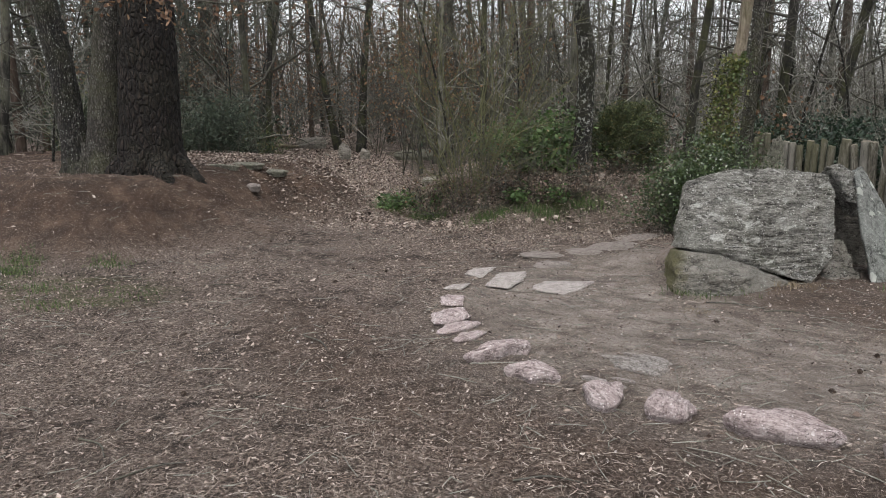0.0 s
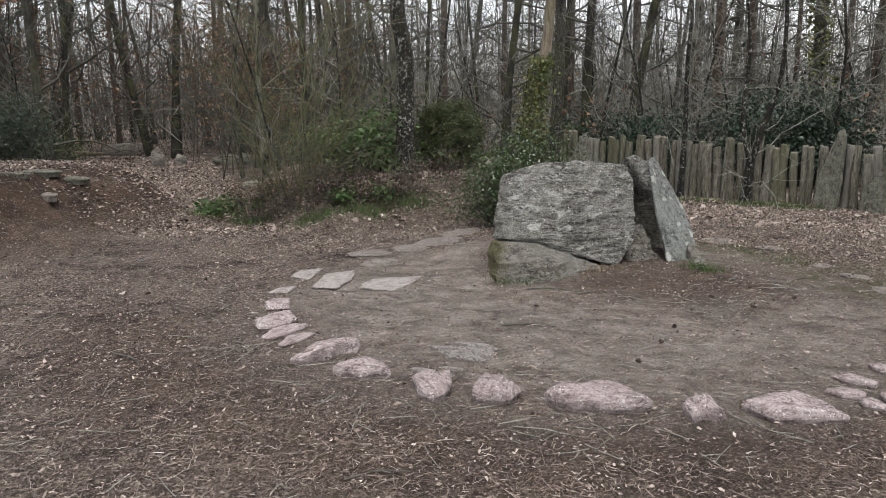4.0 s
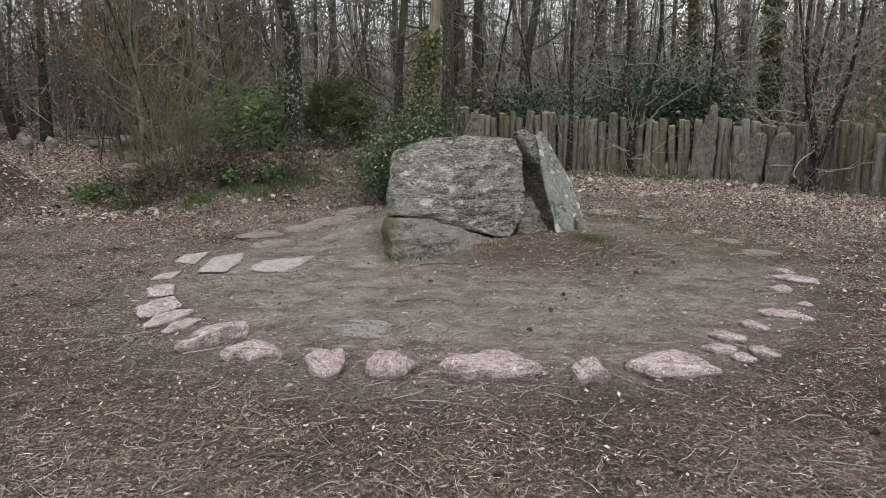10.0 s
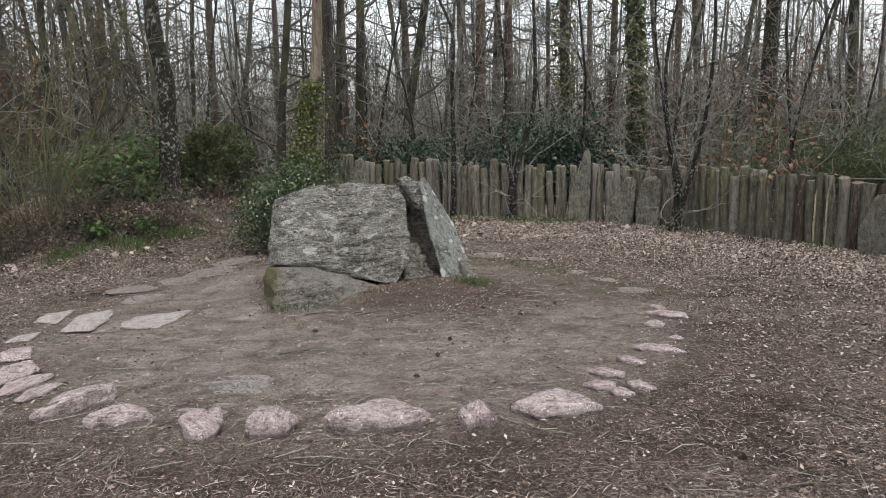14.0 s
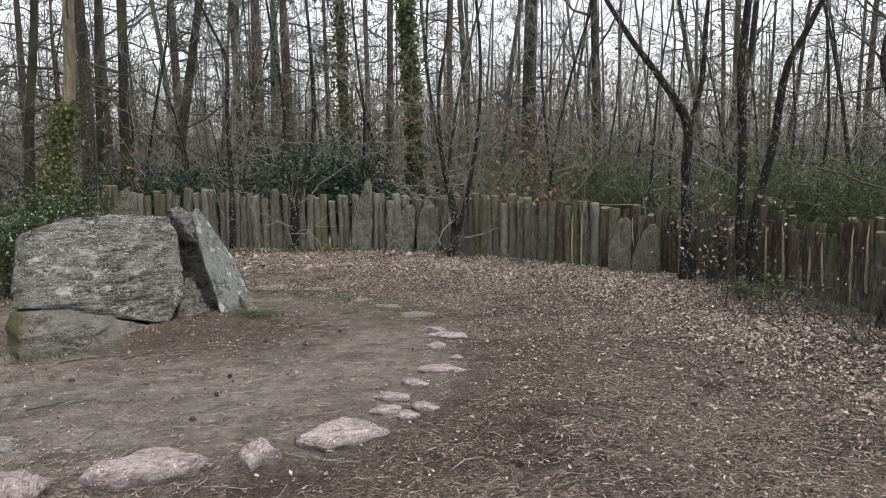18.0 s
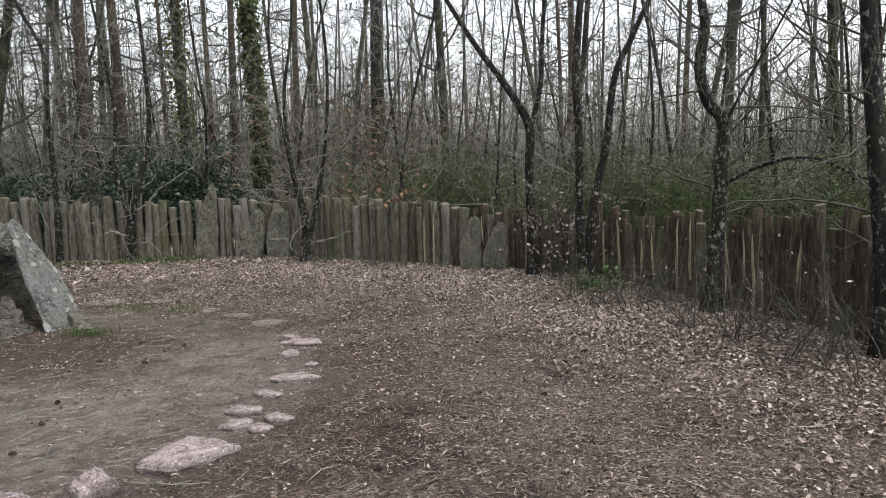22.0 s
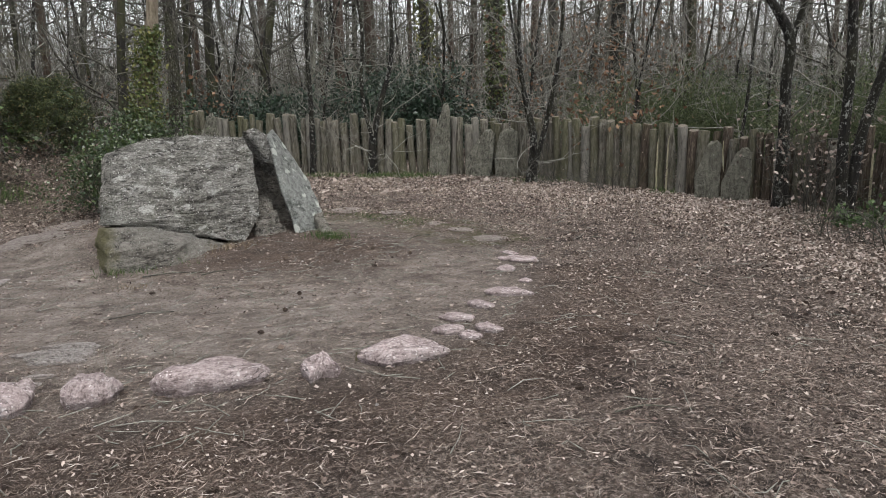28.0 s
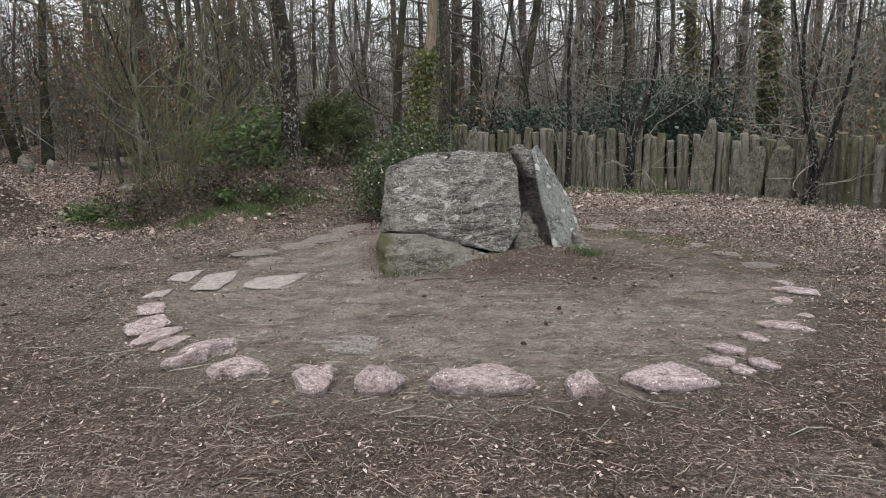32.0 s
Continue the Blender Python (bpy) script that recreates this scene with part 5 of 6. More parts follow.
single_tree("many_stemmed_tree", "bare many-stemmed tree growing against the fence", [[(5.1, 9.69, 0, 0.069), (5.12, 9.68, 0.76, 0.05), (4.98, 9.75, 1.45, 0.036), (4.93, 9.78, 2.45, 0.027), (5.06, 9.71, 3.44, 0.02)],
    [(5.14, 9.67, 0.25, 0.045), (5.31, 9.58, 1.02, 0.036), (5.44, 9.51, 1.88, 0.028), (5.49, 9.48, 2.96, 0.023)], [(5.16, 9.65, 0.3, 0.03), (4.91, 9.53, 1.19, 0.022), (4.69, 9.43, 2.08, 0.018), (4.57, 9.43, 2.98, 0.015)]], LICHEN_BARK, 48, 16, 1.4, 0.12, 6, 2, 0.45, 1.5, PALE_TWIG, 0.005)
single_tree("forked_tree", "dark bare tree forking above the fence", [[(6.55, 6.33, 0, 0.076), (6.54, 6.34, 0.69, 0.067), (6.52, 6.36, 1.4, 0.059), (6.52, 6.36, 1.89, 0.057), (6.32, 6.56, 2.39, 0.042), (6.05, 6.8, 2.88, 0.035), (5.78, 7.02, 3.43, 0.028)],
    [(6.52, 6.36, 1.8, 0.039), (6.62, 6.26, 2.37, 0.032), (6.64, 6.22, 3.23, 0.025)]], LICHEN_BARK, 49, 18, 1.3, 0.27, 7, 2, 0.4, 1.4, PALE_TWIG, 0.008)
single_tree("twin_tree", "twin-stemmed mossy tree blotched with lichen", [[(6.45, 5.4, 0, 0.073), (6.41, 5.46, 0.75, 0.051), (6.41, 5.46, 1.6, 0.047), (6.38, 5.49, 2.36, 0.044), (6.4, 5.47, 2.93, 0.04), (6.42, 5.44, 3.29, 0.036)],
    [(6.47, 5.38, 0.08, 0.055), (6.5, 5.34, 0.88, 0.049), (6.6, 5.24, 1.6, 0.044), (6.65, 5.16, 2.36, 0.037), (6.76, 5.02, 2.78, 0.032), (6.9, 4.85, 3.26, 0.028)]], LICHEN_BARK, 50, 18, 1.5, 0.27, 8, 2, 0.35, 1.4, None, 0.008)
single_tree("crooked_tree", "crooked bare tree with spreading low limbs", [[(6.24, 3.68, 0, 0.088), (6.25, 3.65, 0.7, 0.067), (6.26, 3.64, 1.24, 0.065), (6.27, 3.63, 1.77, 0.064), (6.19, 3.75, 1.98, 0.055), (6.15, 3.81, 2.3, 0.05), (6.17, 3.78, 2.66, 0.046), (6.15, 3.82, 2.97, 0.04)],
    [(6.26, 3.64, 1.2, 0.021), (6.3, 3.24, 1.39, 0.016), (6.21, 2.78, 1.44, 0.013), (6.12, 2.22, 1.25, 0.008)], [(6.26, 3.64, 1.71, 0.016), (6.3, 3.43, 2.13, 0.013), (6.39, 3.15, 2.69, 0.009)]], LICHEN_BARK, 51, 20, 1.4, 0.27, 5.5, 2, 0.4, 1.5, TWIG, 0.008)
single_tree("dark_tree", "tall dark lichen-flecked trunk beside the fence", [[(5.67, 1.98, 0, 0.088), (5.65, 2.03, 0.79, 0.07), (5.62, 2.09, 1.4, 0.062), (5.6, 2.15, 2, 0.058), (5.58, 2.2, 2.59, 0.054)]], LICHEN_BARK, 52, 18, 1.6, 0.27, 7, 2, 0.35, 1.5, None, 0.008)


# ---------------------------------------------------------------- woods trees with a place of their own
for x, y, k, sc, turn in ((3.91, 17.5, 6, 1.0, 10), (3.05, 17.7, 1, 1.0, 50), (8.8, 15.7, 0, 0.95, 120), (11.4, 14.0, 4, 1.3, 200), (12.6, 11.2, 1, 1.1, 20), (-14.4, 19.4, 2, 1.05, 70),
        (-13.4, 18.7, 0, 1.0, 15), (-12.6, 23.2, 2, 1.1, 150), (-15.6, 17.0, 0, 1.1, 260), (0.9, 16.2, 0, 1.1, 300), (-0.9, 15.6, 1, 1.2, 33), (1.9, 18.2, 2, 0.9, 80),
        (-3.8, 17.3, 4, 1.1, 140), (-5.6, 18.5, 0, 1.0, 180), (-2.6, 16.2, 3, 1.2, 210), (5.2, 19.5, 7, 1.1, 90), (-10.2, 13.6, 4, 1.0, 20), (-12.2, 12.6, 5, 1.2, 60), (-12.9, 9.4, 1, 1.2, 130),
        (13.8, 8.0, 4, 1.1, 60), (12.4, 5.2, 1, 1.1, 110), (-18.6, 29.5, 7, 1.2, 80), (-20.0, 24.5, 6, 1.1, 120), (-21.5, 31.0, 6, 1.2, 240), (-14.0, 24.0, 2, 1.0, 240), (-18.2, 21.6, 2, 1.1, 20), (11.0, 3.0, 5, 1.2, 10), (13.5, 2.0, 0, 1.0, 210), (-3.3, 23.8, 6, 1.0, 20), (-1.4, 26.0, 7, 1.1, 60), (0.8, 21.5, 7, 0.9, 100), (3.0, 24.8, 6, 1.1, 140), (4.2, 21.1, 7, 1.0, 180), (7.0, 26.0, 6, 1.1, 220), (8.8, 22.9, 7, 1.0, 260), (-4.0, 19.6, 7, 0.9, 300), (-6.5, 24.0, 6, 1.0, 340), (10.5, 25.0, 6, 1.1, 30), (-14.2, 14.6, 7, 0.9, 15), (-13.8, 17.0, 7, 1.0, 75), (-16.6, 19.8, 6, 1.0, 135), (-17.6, 17.0, 7, 1.1, 195), (-18.4, 24.6, 6, 1.0, 255), (-13.4, 9.6, 7, 0.8, 45), (-15.6, 11.2, 7, 1.0, 105), (-17.5, 13.4, 6, 1.0, 165), (-20.5, 19.0, 7, 1.1, 225), (-10.0, 25.5, 6, 1.0, 285)):
    if k >= 6:
        tree_thing("pine_tree", "tall pine with dark green needles in the woods", pines[k - 6], x, y, turn, sc, "woods pines")
    else:
        tree_thing("bare_tree", "slender bare broadleaf tree in the winter woods", kinds[k], x, y, turn, sc, "woods trees")


sap = []
for sd in (301, 302, 303):
    tr_, cr_ = forest_tree(sd, 6.5, 0.036, 0.06, 18, 1.6)
    cr_.materials[0] = PALE_TWIG
    tr_.materials[0] = LICHEN_BARK
    sap.append((tr_, cr_))
rs = random.Random(31)
for a_, d_ in ((-9, 14.5), (-5, 15.5), (-1, 16.5), (4, 15.2), (8, 16.2), (11, 14.6), (14, 15.4), (17, 16.8), (20, 14.8), (23, 16.0), (27, 14.2), (31, 15.2), (36, 13.4), (40, 14.6), (45, 12.6), (49, 13.8), (54, 11.6), (59, 12.8), (64, 10.8), (69, 11.6), (75, 10.4), (-16, 15.0), (-21, 15.8), (-12, 19.0), (-6, 20.5), (-2, 18.6), (3, 20.0), (7, 19.0), (10, 21.0), (13, 18.2), (16, 20.4), (19, 18.8), (22, 20.6), (25, 18.0), (29, 19.4), (33, 17.6), (38, 18.4), (42, 16.8), (47, 17.6), (51, 16.0), (57, 16.6), (62, 15.0), (67, 15.8), (35, 12.0), (43, 11.9), (52, 12.4), (57, 11.4)):
    tree_thing("sapling", "thin sapling with pale lichened twigs behind the fence", sap[rs.randrange(3)], d_ * math.sin(radians(a_)), d_ * math.cos(radians(a_)), rs.uniform(0, 360), rs.uniform(0.8, 1.2), "saplings")


def ivy_on(root, path, radius, count, seed, size=0.06, spread_=0.12, material=None):
    """Ivy leaves round a trunk, standing off it unevenly."""
    rng = np.random.default_rng(seed)
    f = rng.random(count)
    p, r = fine_path([q[:3] for q in path], [q[3] for q in path], 60)
    k = (f * 59).astype(int)
    a = rng.uniform(0, 6.283, count)
    off = r[k] + np.abs(rng.normal(0, spread_, count)) * (0.5 + 0.5 * np.sin(k * 0.7 + seed) ** 2)
    pos = p[k] + np.stack([np.cos(a) * off, np.sin(a) * off, rng.normal(0, 0.05, count)], 1)
    s = Soup()
    s.leaves(pos - np.array(root.location), rng.uniform(0.6, 1.2, count) * size, rng, 0.0, 1.2, 0.2)
    piece("ivy", s.mesh("ivy", material or IVY_LEAF), root, "glossy green ivy leaves")


path = [(7.54, 16.3, 0.0, 0.2), (7.5, 16.3, 2.0, 0.19), (7.38, 16.3, 4.2, 0.17), (7.3, 16.3, 6.2, 0.15)]
ivy_on(single_tree("ivy_tree", "tall trunk wrapped in green ivy behind the fence", [path], GREY_BARK, 61, 10, 1.8, 0.4, 11), path, 0.2, 2600, 1, 0.09, 0.07)
path = [(6.0, 16.95, 0.0, 0.14), (5.95, 16.95, 2.0, 0.13), (5.9, 17.0, 4.2, 0.11), (5.9, 17.0, 6.0, 0.1)]
ivy_on(single_tree("ivy_tree", "slim mossy trunk with thin yellow-green ivy", [path], GREY_BARK, 62, 14, 1.8, 0.3, 11), path, 0.14, 1500, 2, 0.08, 0.16, YELLOW_LEAF)
path = [(10.03, 14.95, 0.0, 0.19), (10.0, 14.95, 2.5, 0.17), (10.05, 14.9, 5.5, 0.15)]
single_tree("mossy_tree", "pale grey trunk with a patch of moss", [path], LICHEN_BARK, 63, 16, 2.0, 0.25, 12)

# the broken snag with its ivy
path = [(-0.32, 10.6, 0.2, 0.10), (-0.23, 10.65, 1.36, 0.085), (-0.07, 10.65, 2.07, 0.082), (0.01, 10.65, 2.75, 0.075)]
snag = single_tree("ivy_snag", "pale dead trunk stripped of bark with yellow-green ivy", [path], BARE_WOOD, 45, 8, 1.0, 0.45, 4.2, 2, 0.3, 1.2)
ivy_on(snag, [(-0.35, 10.4, 0.3, 0.12), (-0.22, 10.45, 1.3, 0.12), (-0.12, 10.5, 2.3, 0.05)], 0.1, 1700, 3, 0.038, 0.12, YELLOW_LEAF)
ivy_on(snag, [(-0.3, 10.4, 0.9, 0.1), (-0.15, 10.45, 1.7, 0.08), (-0.02, 10.5, 2.3, 0.04)], 0.1, 1000, 4, 0.04, 0.1)
path = [(0.1, 11.6, 0.1, 0.10), (0.18, 11.6, 1.8, 0.09), (0.2, 11.7, 3.2, 0.08)]
single_tree("grey_tree", "grey mossy trunk behind the dead snag", [path], GREY_BARK, 64, 12, 1.6, 0.3, 9)


# ---------------------------------------------------------------- shrubs
def shrub(name, label, x, y, height, width, stems, seed, bark, leaf=None, leaf_n=0, leaf_size=0.03, out=0.5, thick=0.009, twigs=5, base=0.25, level=1, low=0.15, droop=0.0, flatleaf=0.0, long=1.6, around=0.06):
    """A bush of many stems from one foot, with leaves on the outer twigs."""
    rng = np.random.default_rng(seed)
    s, tips = Soup(), []
    for i in range(stems):
        a, r = rng.uniform(0, 6.283), base * math.sqrt(rng.random())
        o = rng.uniform(0.1, 1) * out
        d = np.array([math.cos(a) * o, math.sin(a) * o, 1.0])
        L = height * rng.uniform(0.55, 1.08)
        grow(s, (math.cos(a) * r, math.sin(a) * r * 0.8, -0.05), d / np.linalg.norm(d), L, thick * rng.uniform(0.6, 1.2), level, rng, 3, 5, 0.03, 0.8, (twigs, twigs), droop, tips)
    root = tagged(new(name), label, "bush")
    root.location = (x, y, gz(x, y))
    piece("woody_growth", s.mesh("woody_growth", bark), root)
    if leaf:
        t = np.array(tips)
        t = t[rng.integers(0, len(t), leaf_n)]
        t = t + rng.normal(0, around, t.shape)
        t = t[t[:, 2] > low * 0.3]
        s = Soup()
        s.leaves(t, rng.uniform(0.6, 1.25, len(t)) * leaf_size, rng, flatleaf, long, 0.25)
        piece("foliage", s.mesh("foliage", leaf), root)
    return root


def evergreen_mass(name, label, x, y, radius, height, sprays, needles, seed, leaf, size):
    """A rounded evergreen bush: branches from one foot, each ending in a feathery spray that nods at the tip."""
    rng = np.random.default_rng(seed)
    wood, green = Soup(), Soup()
    d = rng.normal(size=(sprays, 3))
    d /= np.linalg.norm(d, axis=1)[:, None]
    d[:, 2] = np.where(d[:, 2] < -0.55, -d[:, 2], d[:, 2])
    lump = 0.82 + 0.2 * np.sin(d[:, 0] * 5 + 2 * np.sin(d[:, 2] * 4)) * np.cos(d[:, 1] * 4.3) + rng.normal(0, 0.05, sprays)
    reach = np.where(rng.random(sprays) < 0.35, rng.uniform(0.45, 0.8, sprays), 1.0) * lump
    tip = d * reach[:, None] * [radius, radius, height * 0.52] + [0, 0, height * 0.52]
    root = np.stack([rng.normal(0, 0.1, sprays), rng.normal(0, 0.1, sprays), rng.uniform(-0.05, 0.3, sprays) * height], 1)
    wood.rods(root, tip, 0.008, 0.003)
    k = np.repeat(np.arange(sprays), needles)
    f = rng.random(len(k))[:, None]
    way = (tip - root) / (np.linalg.norm(tip - root, axis=1)[:, None] + 1e-9)
    p = tip[k] + way[k] * (f - 0.75) * 0.24 - np.array([0, 0, 0.07]) * f ** 2 + rng.normal(0, 0.03, (len(k), 3))
    p = p[p[:, 2] > 0.02]
    green.leaves(p, rng.uniform(0.6, 1.3, len(p)) * size, rng, 0.0, 4.2, 0.2)
    ob = tagged(new(name), label, "bush")
    ob.location = (x, y, gz(x, y) - 0.2)
    piece("woody_growth", wood.mesh("woody_growth", UNDERWOOD), ob)
    piece("foliage", green.mesh("foliage", leaf), ob)


shrub("broom_bush", "tall bare broom bush of thin olive stems", -3.62, 10.0, 3.9, 1.2, 15, 71, BROOM_STEM, None, 0, out=0.30, thick=0.012, twigs=5, base=0.22, level=2)
shrub("broom_bush", "arching olive shoots round the tall broom", -3.6, 9.95, 2.0, 1.2, 42, 70, BROOM_STEM, None, 0, out=0.75, thick=0.0065, twigs=6, base=0.3, droop=0.3)
shrub("bare_shrub", "tangle of bare grey-brown twigs on the bank", -2.9, 10.2, 1.3, 1.4, 50, 73, TWIG, OAK_LEAF, 150, 0.022, 0.9, 0.007, 6, 0.7, droop=0.25)
shrub("bare_shrub", "low tangle of dead stems and bracken", -3.9, 9.9, 0.6, 1.4, 30, 74, TWIG, OAK_LEAF, 200, 0.022, 1.3, 0.006, 6, 0.8, droop=0.35)
shrub("bare_shrub", "dark dead undergrowth beside the evergreen", -1.3, 11.0, 0.8, 1.2, 44, 75, TWIG, OAK_LEAF, 150, 0.022, 1.2, 0.006, 6, 0.8, droop=0.3)
shrub("bramble_bush", "light green bramble bush on the bank", -2.95, 11.1, 0.95, 1.2, 60, 77, STEM, GREEN_LEAF, 3600, 0.055, 1.0, 0.007, 6, 0.6, droop=0.15, flatleaf=0.5)
shrub("bramble_bush", "low green brambles trailing down the bank", -4.6, 10.1, 0.30, 0.8, 50, 78, STEM, GREEN_LEAF, 1500, 0.045, 1.5, 0.005, 5, 0.5, droop=0.2, flatleaf=0.5, around=0.04)
shrub("bramble_bush", "low green brambles trailing down the bank", -2.55, 9.7, 0.28, 0.8, 40, 79, STEM, GREEN_LEAF, 1100, 0.045, 1.5, 0.005, 5, 0.4, droop=0.2, flatleaf=0.5, around=0.04)
for i, (x, y) in enumerate(((-2.3, 9.95), (-3.7, 10.2), (-1.7, 10.4), (-4.3, 10.2), (-3.9, 9.75), (-2.9, 10.0), (-3.3, 9.7), (-2.6, 9.75))):
    shrub("dead_bracken", "heap of dead bracken and dark twigs on the bank", x, y, 0.38, 1.0, 30, 140 + i, SCRUB if i % 2 else TWIG, BRACKEN, 760, 0.026, 1.5, 0.006, 6, 0.45, droop=0.3, flatleaf=0.3, around=0.05)
shrub("iris_clump", "clump of bright green strap leaves by the trunk", -2.45, 10.55, 0.35, 0.4, 10, 80, STEM, GRASS, 150, 0.05, 0.6, 0.004, 3, 0.15, long=4.5)
evergreen_mass("yew_bush", "dense dark evergreen bush with browned tips", -1.55, 11.35, 0.66, 1.36, 480, 95, 81, YEW_LEAF, 0.011)
shrub("holly_bush", "glossy green holly bush behind the boulder", -0.40, 9.35, 0.85, 0.7, 56, 82, TWIG, HOLLY_LEAF, 9500, 0.026, 0.30, 0.009, 7, 0.28, around=0.06)
shrub("holly_bush", "glossy green holly shoots below the snag", -0.22, 9.9, 1.15, 0.6, 42, 83, TWIG, HOLLY_LEAF, 7500, 0.026, 0.22, 0.009, 6, 0.22, around=0.06)
shrub("evergreen_bush", "dark glossy evergreen bush behind the fence", 4.5, 14.6, 1.7, 1.6, 70, 84, UNDERWOOD, DARK_LEAF, 17000, 0.046, 0.6, 0.012, 7, 0.6, around=0.09)
shrub("evergreen_bush", "dark glossy evergreen bush behind the fence", 5.3, 15.2, 1.4, 1.3, 50, 85, UNDERWOOD, DARK_LEAF, 10000, 0.046, 0.6, 0.012, 7, 0.5, around=0.09)
shrub("evergreen_bush", "dark low evergreen bush behind the fence", 2.2, 15.0, 1.3, 1.4, 50, 86, UNDERWOOD, DARK_LEAF, 10000, 0.046, 0.7, 0.012, 7, 0.6, around=0.09)
shrub("evergreen_bush", "dark low evergreen bush behind the fence", 1.1, 15.6, 1.3, 1.2, 44, 87, UNDERWOOD, DARK_LEAF, 7000, 0.046, 0.6, 0.012, 7, 0.5, around=0.09)
for x, y, sc in ((-10.6, 8.6, 0.62), (-11.6, 9.8, 0.7), (-10.2, 10.6, 0.6), (-13.0, 11.0, 0.8), (-10.6, 13.4, 0.7), (-11.8, 14.6, 0.8), (-12.6, 16.4, 0.9)):
    tree_thing("sapling", "thin sapling with pale lichened twigs under the oaks", sap[rs.randrange(3)], x, y, rs.uniform(0, 360), sc, "saplings")
for i, (x, y, h) in enumerate(((-9.6, 11.6, 1.0), (-11.2, 14.2, 1.3), (-11.4, 10.6, 1.0), (-12.4, 11.6, 1.4), (-10.6, 12.6, 1.7), (-13.2, 12.4, 1.6))):
    shrub("evergreen_bush", "dark green conifer scrub behind the mound", x, y, h, 1.0, 40, 170 + i, UNDERWOOD, YEW_LEAF if i % 2 else PINE_LEAF, 6000, 0.022, 0.6, 0.008, 7, 0.5, low=0.03, long=4.2, around=0.12)
G = "green broom bush with fine whip-like stems"
for i, (x, y, h) in enumerate(((7.6, 11.2, 1.45), (8.4, 10.4, 1.6), (8.9, 9.6, 1.4), (8.6, 7.6, 1.35), (9.1, 6.6, 1.6), (9.0, 5.5, 1.5), (9.2, 4.2, 1.6), (8.8, 3.0, 1.5), (8.4, 1.9, 1.5))):
    shrub("green_broom_bush", G, x, y, h, 1.0, 80, 90 + i, BROOM_LEAF, BROOM_LEAF, 6500, 0.012, 0.55, 0.006, 8, 0.45, long=9, around=0.07)
shrub("beech_shrub", "young beech holding pale withered leaves", 6.62, 6, 1.25, 0.8, 26, 101, TWIG, DEAD_LEAF, 420, 0.034, 0.6, 0.007, 6, 0.25)
shrub("beech_shrub", "young beech holding copper withered leaves", 6.18, 9.71, 1.7, 0.8, 26, 102, TWIG, OAK_LEAF, 380, 0.05, 0.5, 0.008, 6, 0.25)
shrub("beech_shrub", "young beech holding pale withered leaves", 0.6, 15.0, 1.8, 0.8, 16, 103, TWIG, OAK_LEAF, 260, 0.06, 0.5, 0.008, 6, 0.25)
for i, (x, y, h) in enumerate(((-7.2, 18.6, 4.5), (-8.2, 22.5, 5.0), (-15.2, 17.6, 4.2), (-17.4, 20.6, 4.5), (-11.6, 27.0, 5.0), (-15.0, 15.6, 5.5), (-16.4, 21.4, 6.0), (-10.6, 23.6, 5.5), (-6.4, 20.4, 5.0), (-9.4, 28.5, 6.0), (-16.8, 25.4, 6.0), (-13.8, 28.4, 6.5), (-18.5, 35.5, 8.0), (-20.6, 37.0, 8.5), (-16.4, 36.6, 8.0), (-22.6, 38.0, 8.5), (7.6, 14.0, 3.4), (9.4, 13.4, 3.2))):
    shrub("young_beech", "young beech holding red-brown withered leaves", x, y, h, 1.5, 14, 130 + i, TWIG, OAK_LEAF, 1700 if x < 0 else 600, 0.06, 0.35, 0.016, 6, 0.4, level=2, around=0.15)
B = "bare thorny scrub tangled against the fence"
for i, (x, y, h) in enumerate(((5.47, 9.16, 0.9), (5.85, 8.38, 0.8), (5.97, 4.2, 0.7), (5.78, 3.14, 0.9), (5.6, 2.57, 0.8), (5.37, 1.82, 0.9), (6.14, 4.88, 0.5), (5.08, 1.09, 0.9))):
    shrub("bare_shrub", B, x, y, h, 1.0, 34, 110 + i, TWIG, DEAD_LEAF, 60, 0.02, 1.2, 0.005, 6, 0.5, droop=0.2)
shrub("holly_bush", "low mossy green shoots at the foot of the twin tree", 6.34, 5.12, 0.25, 0.3, 14, 120, STEM, GREEN_LEAF, 420, 0.04, 1.0, 0.004, 4, 0.18)


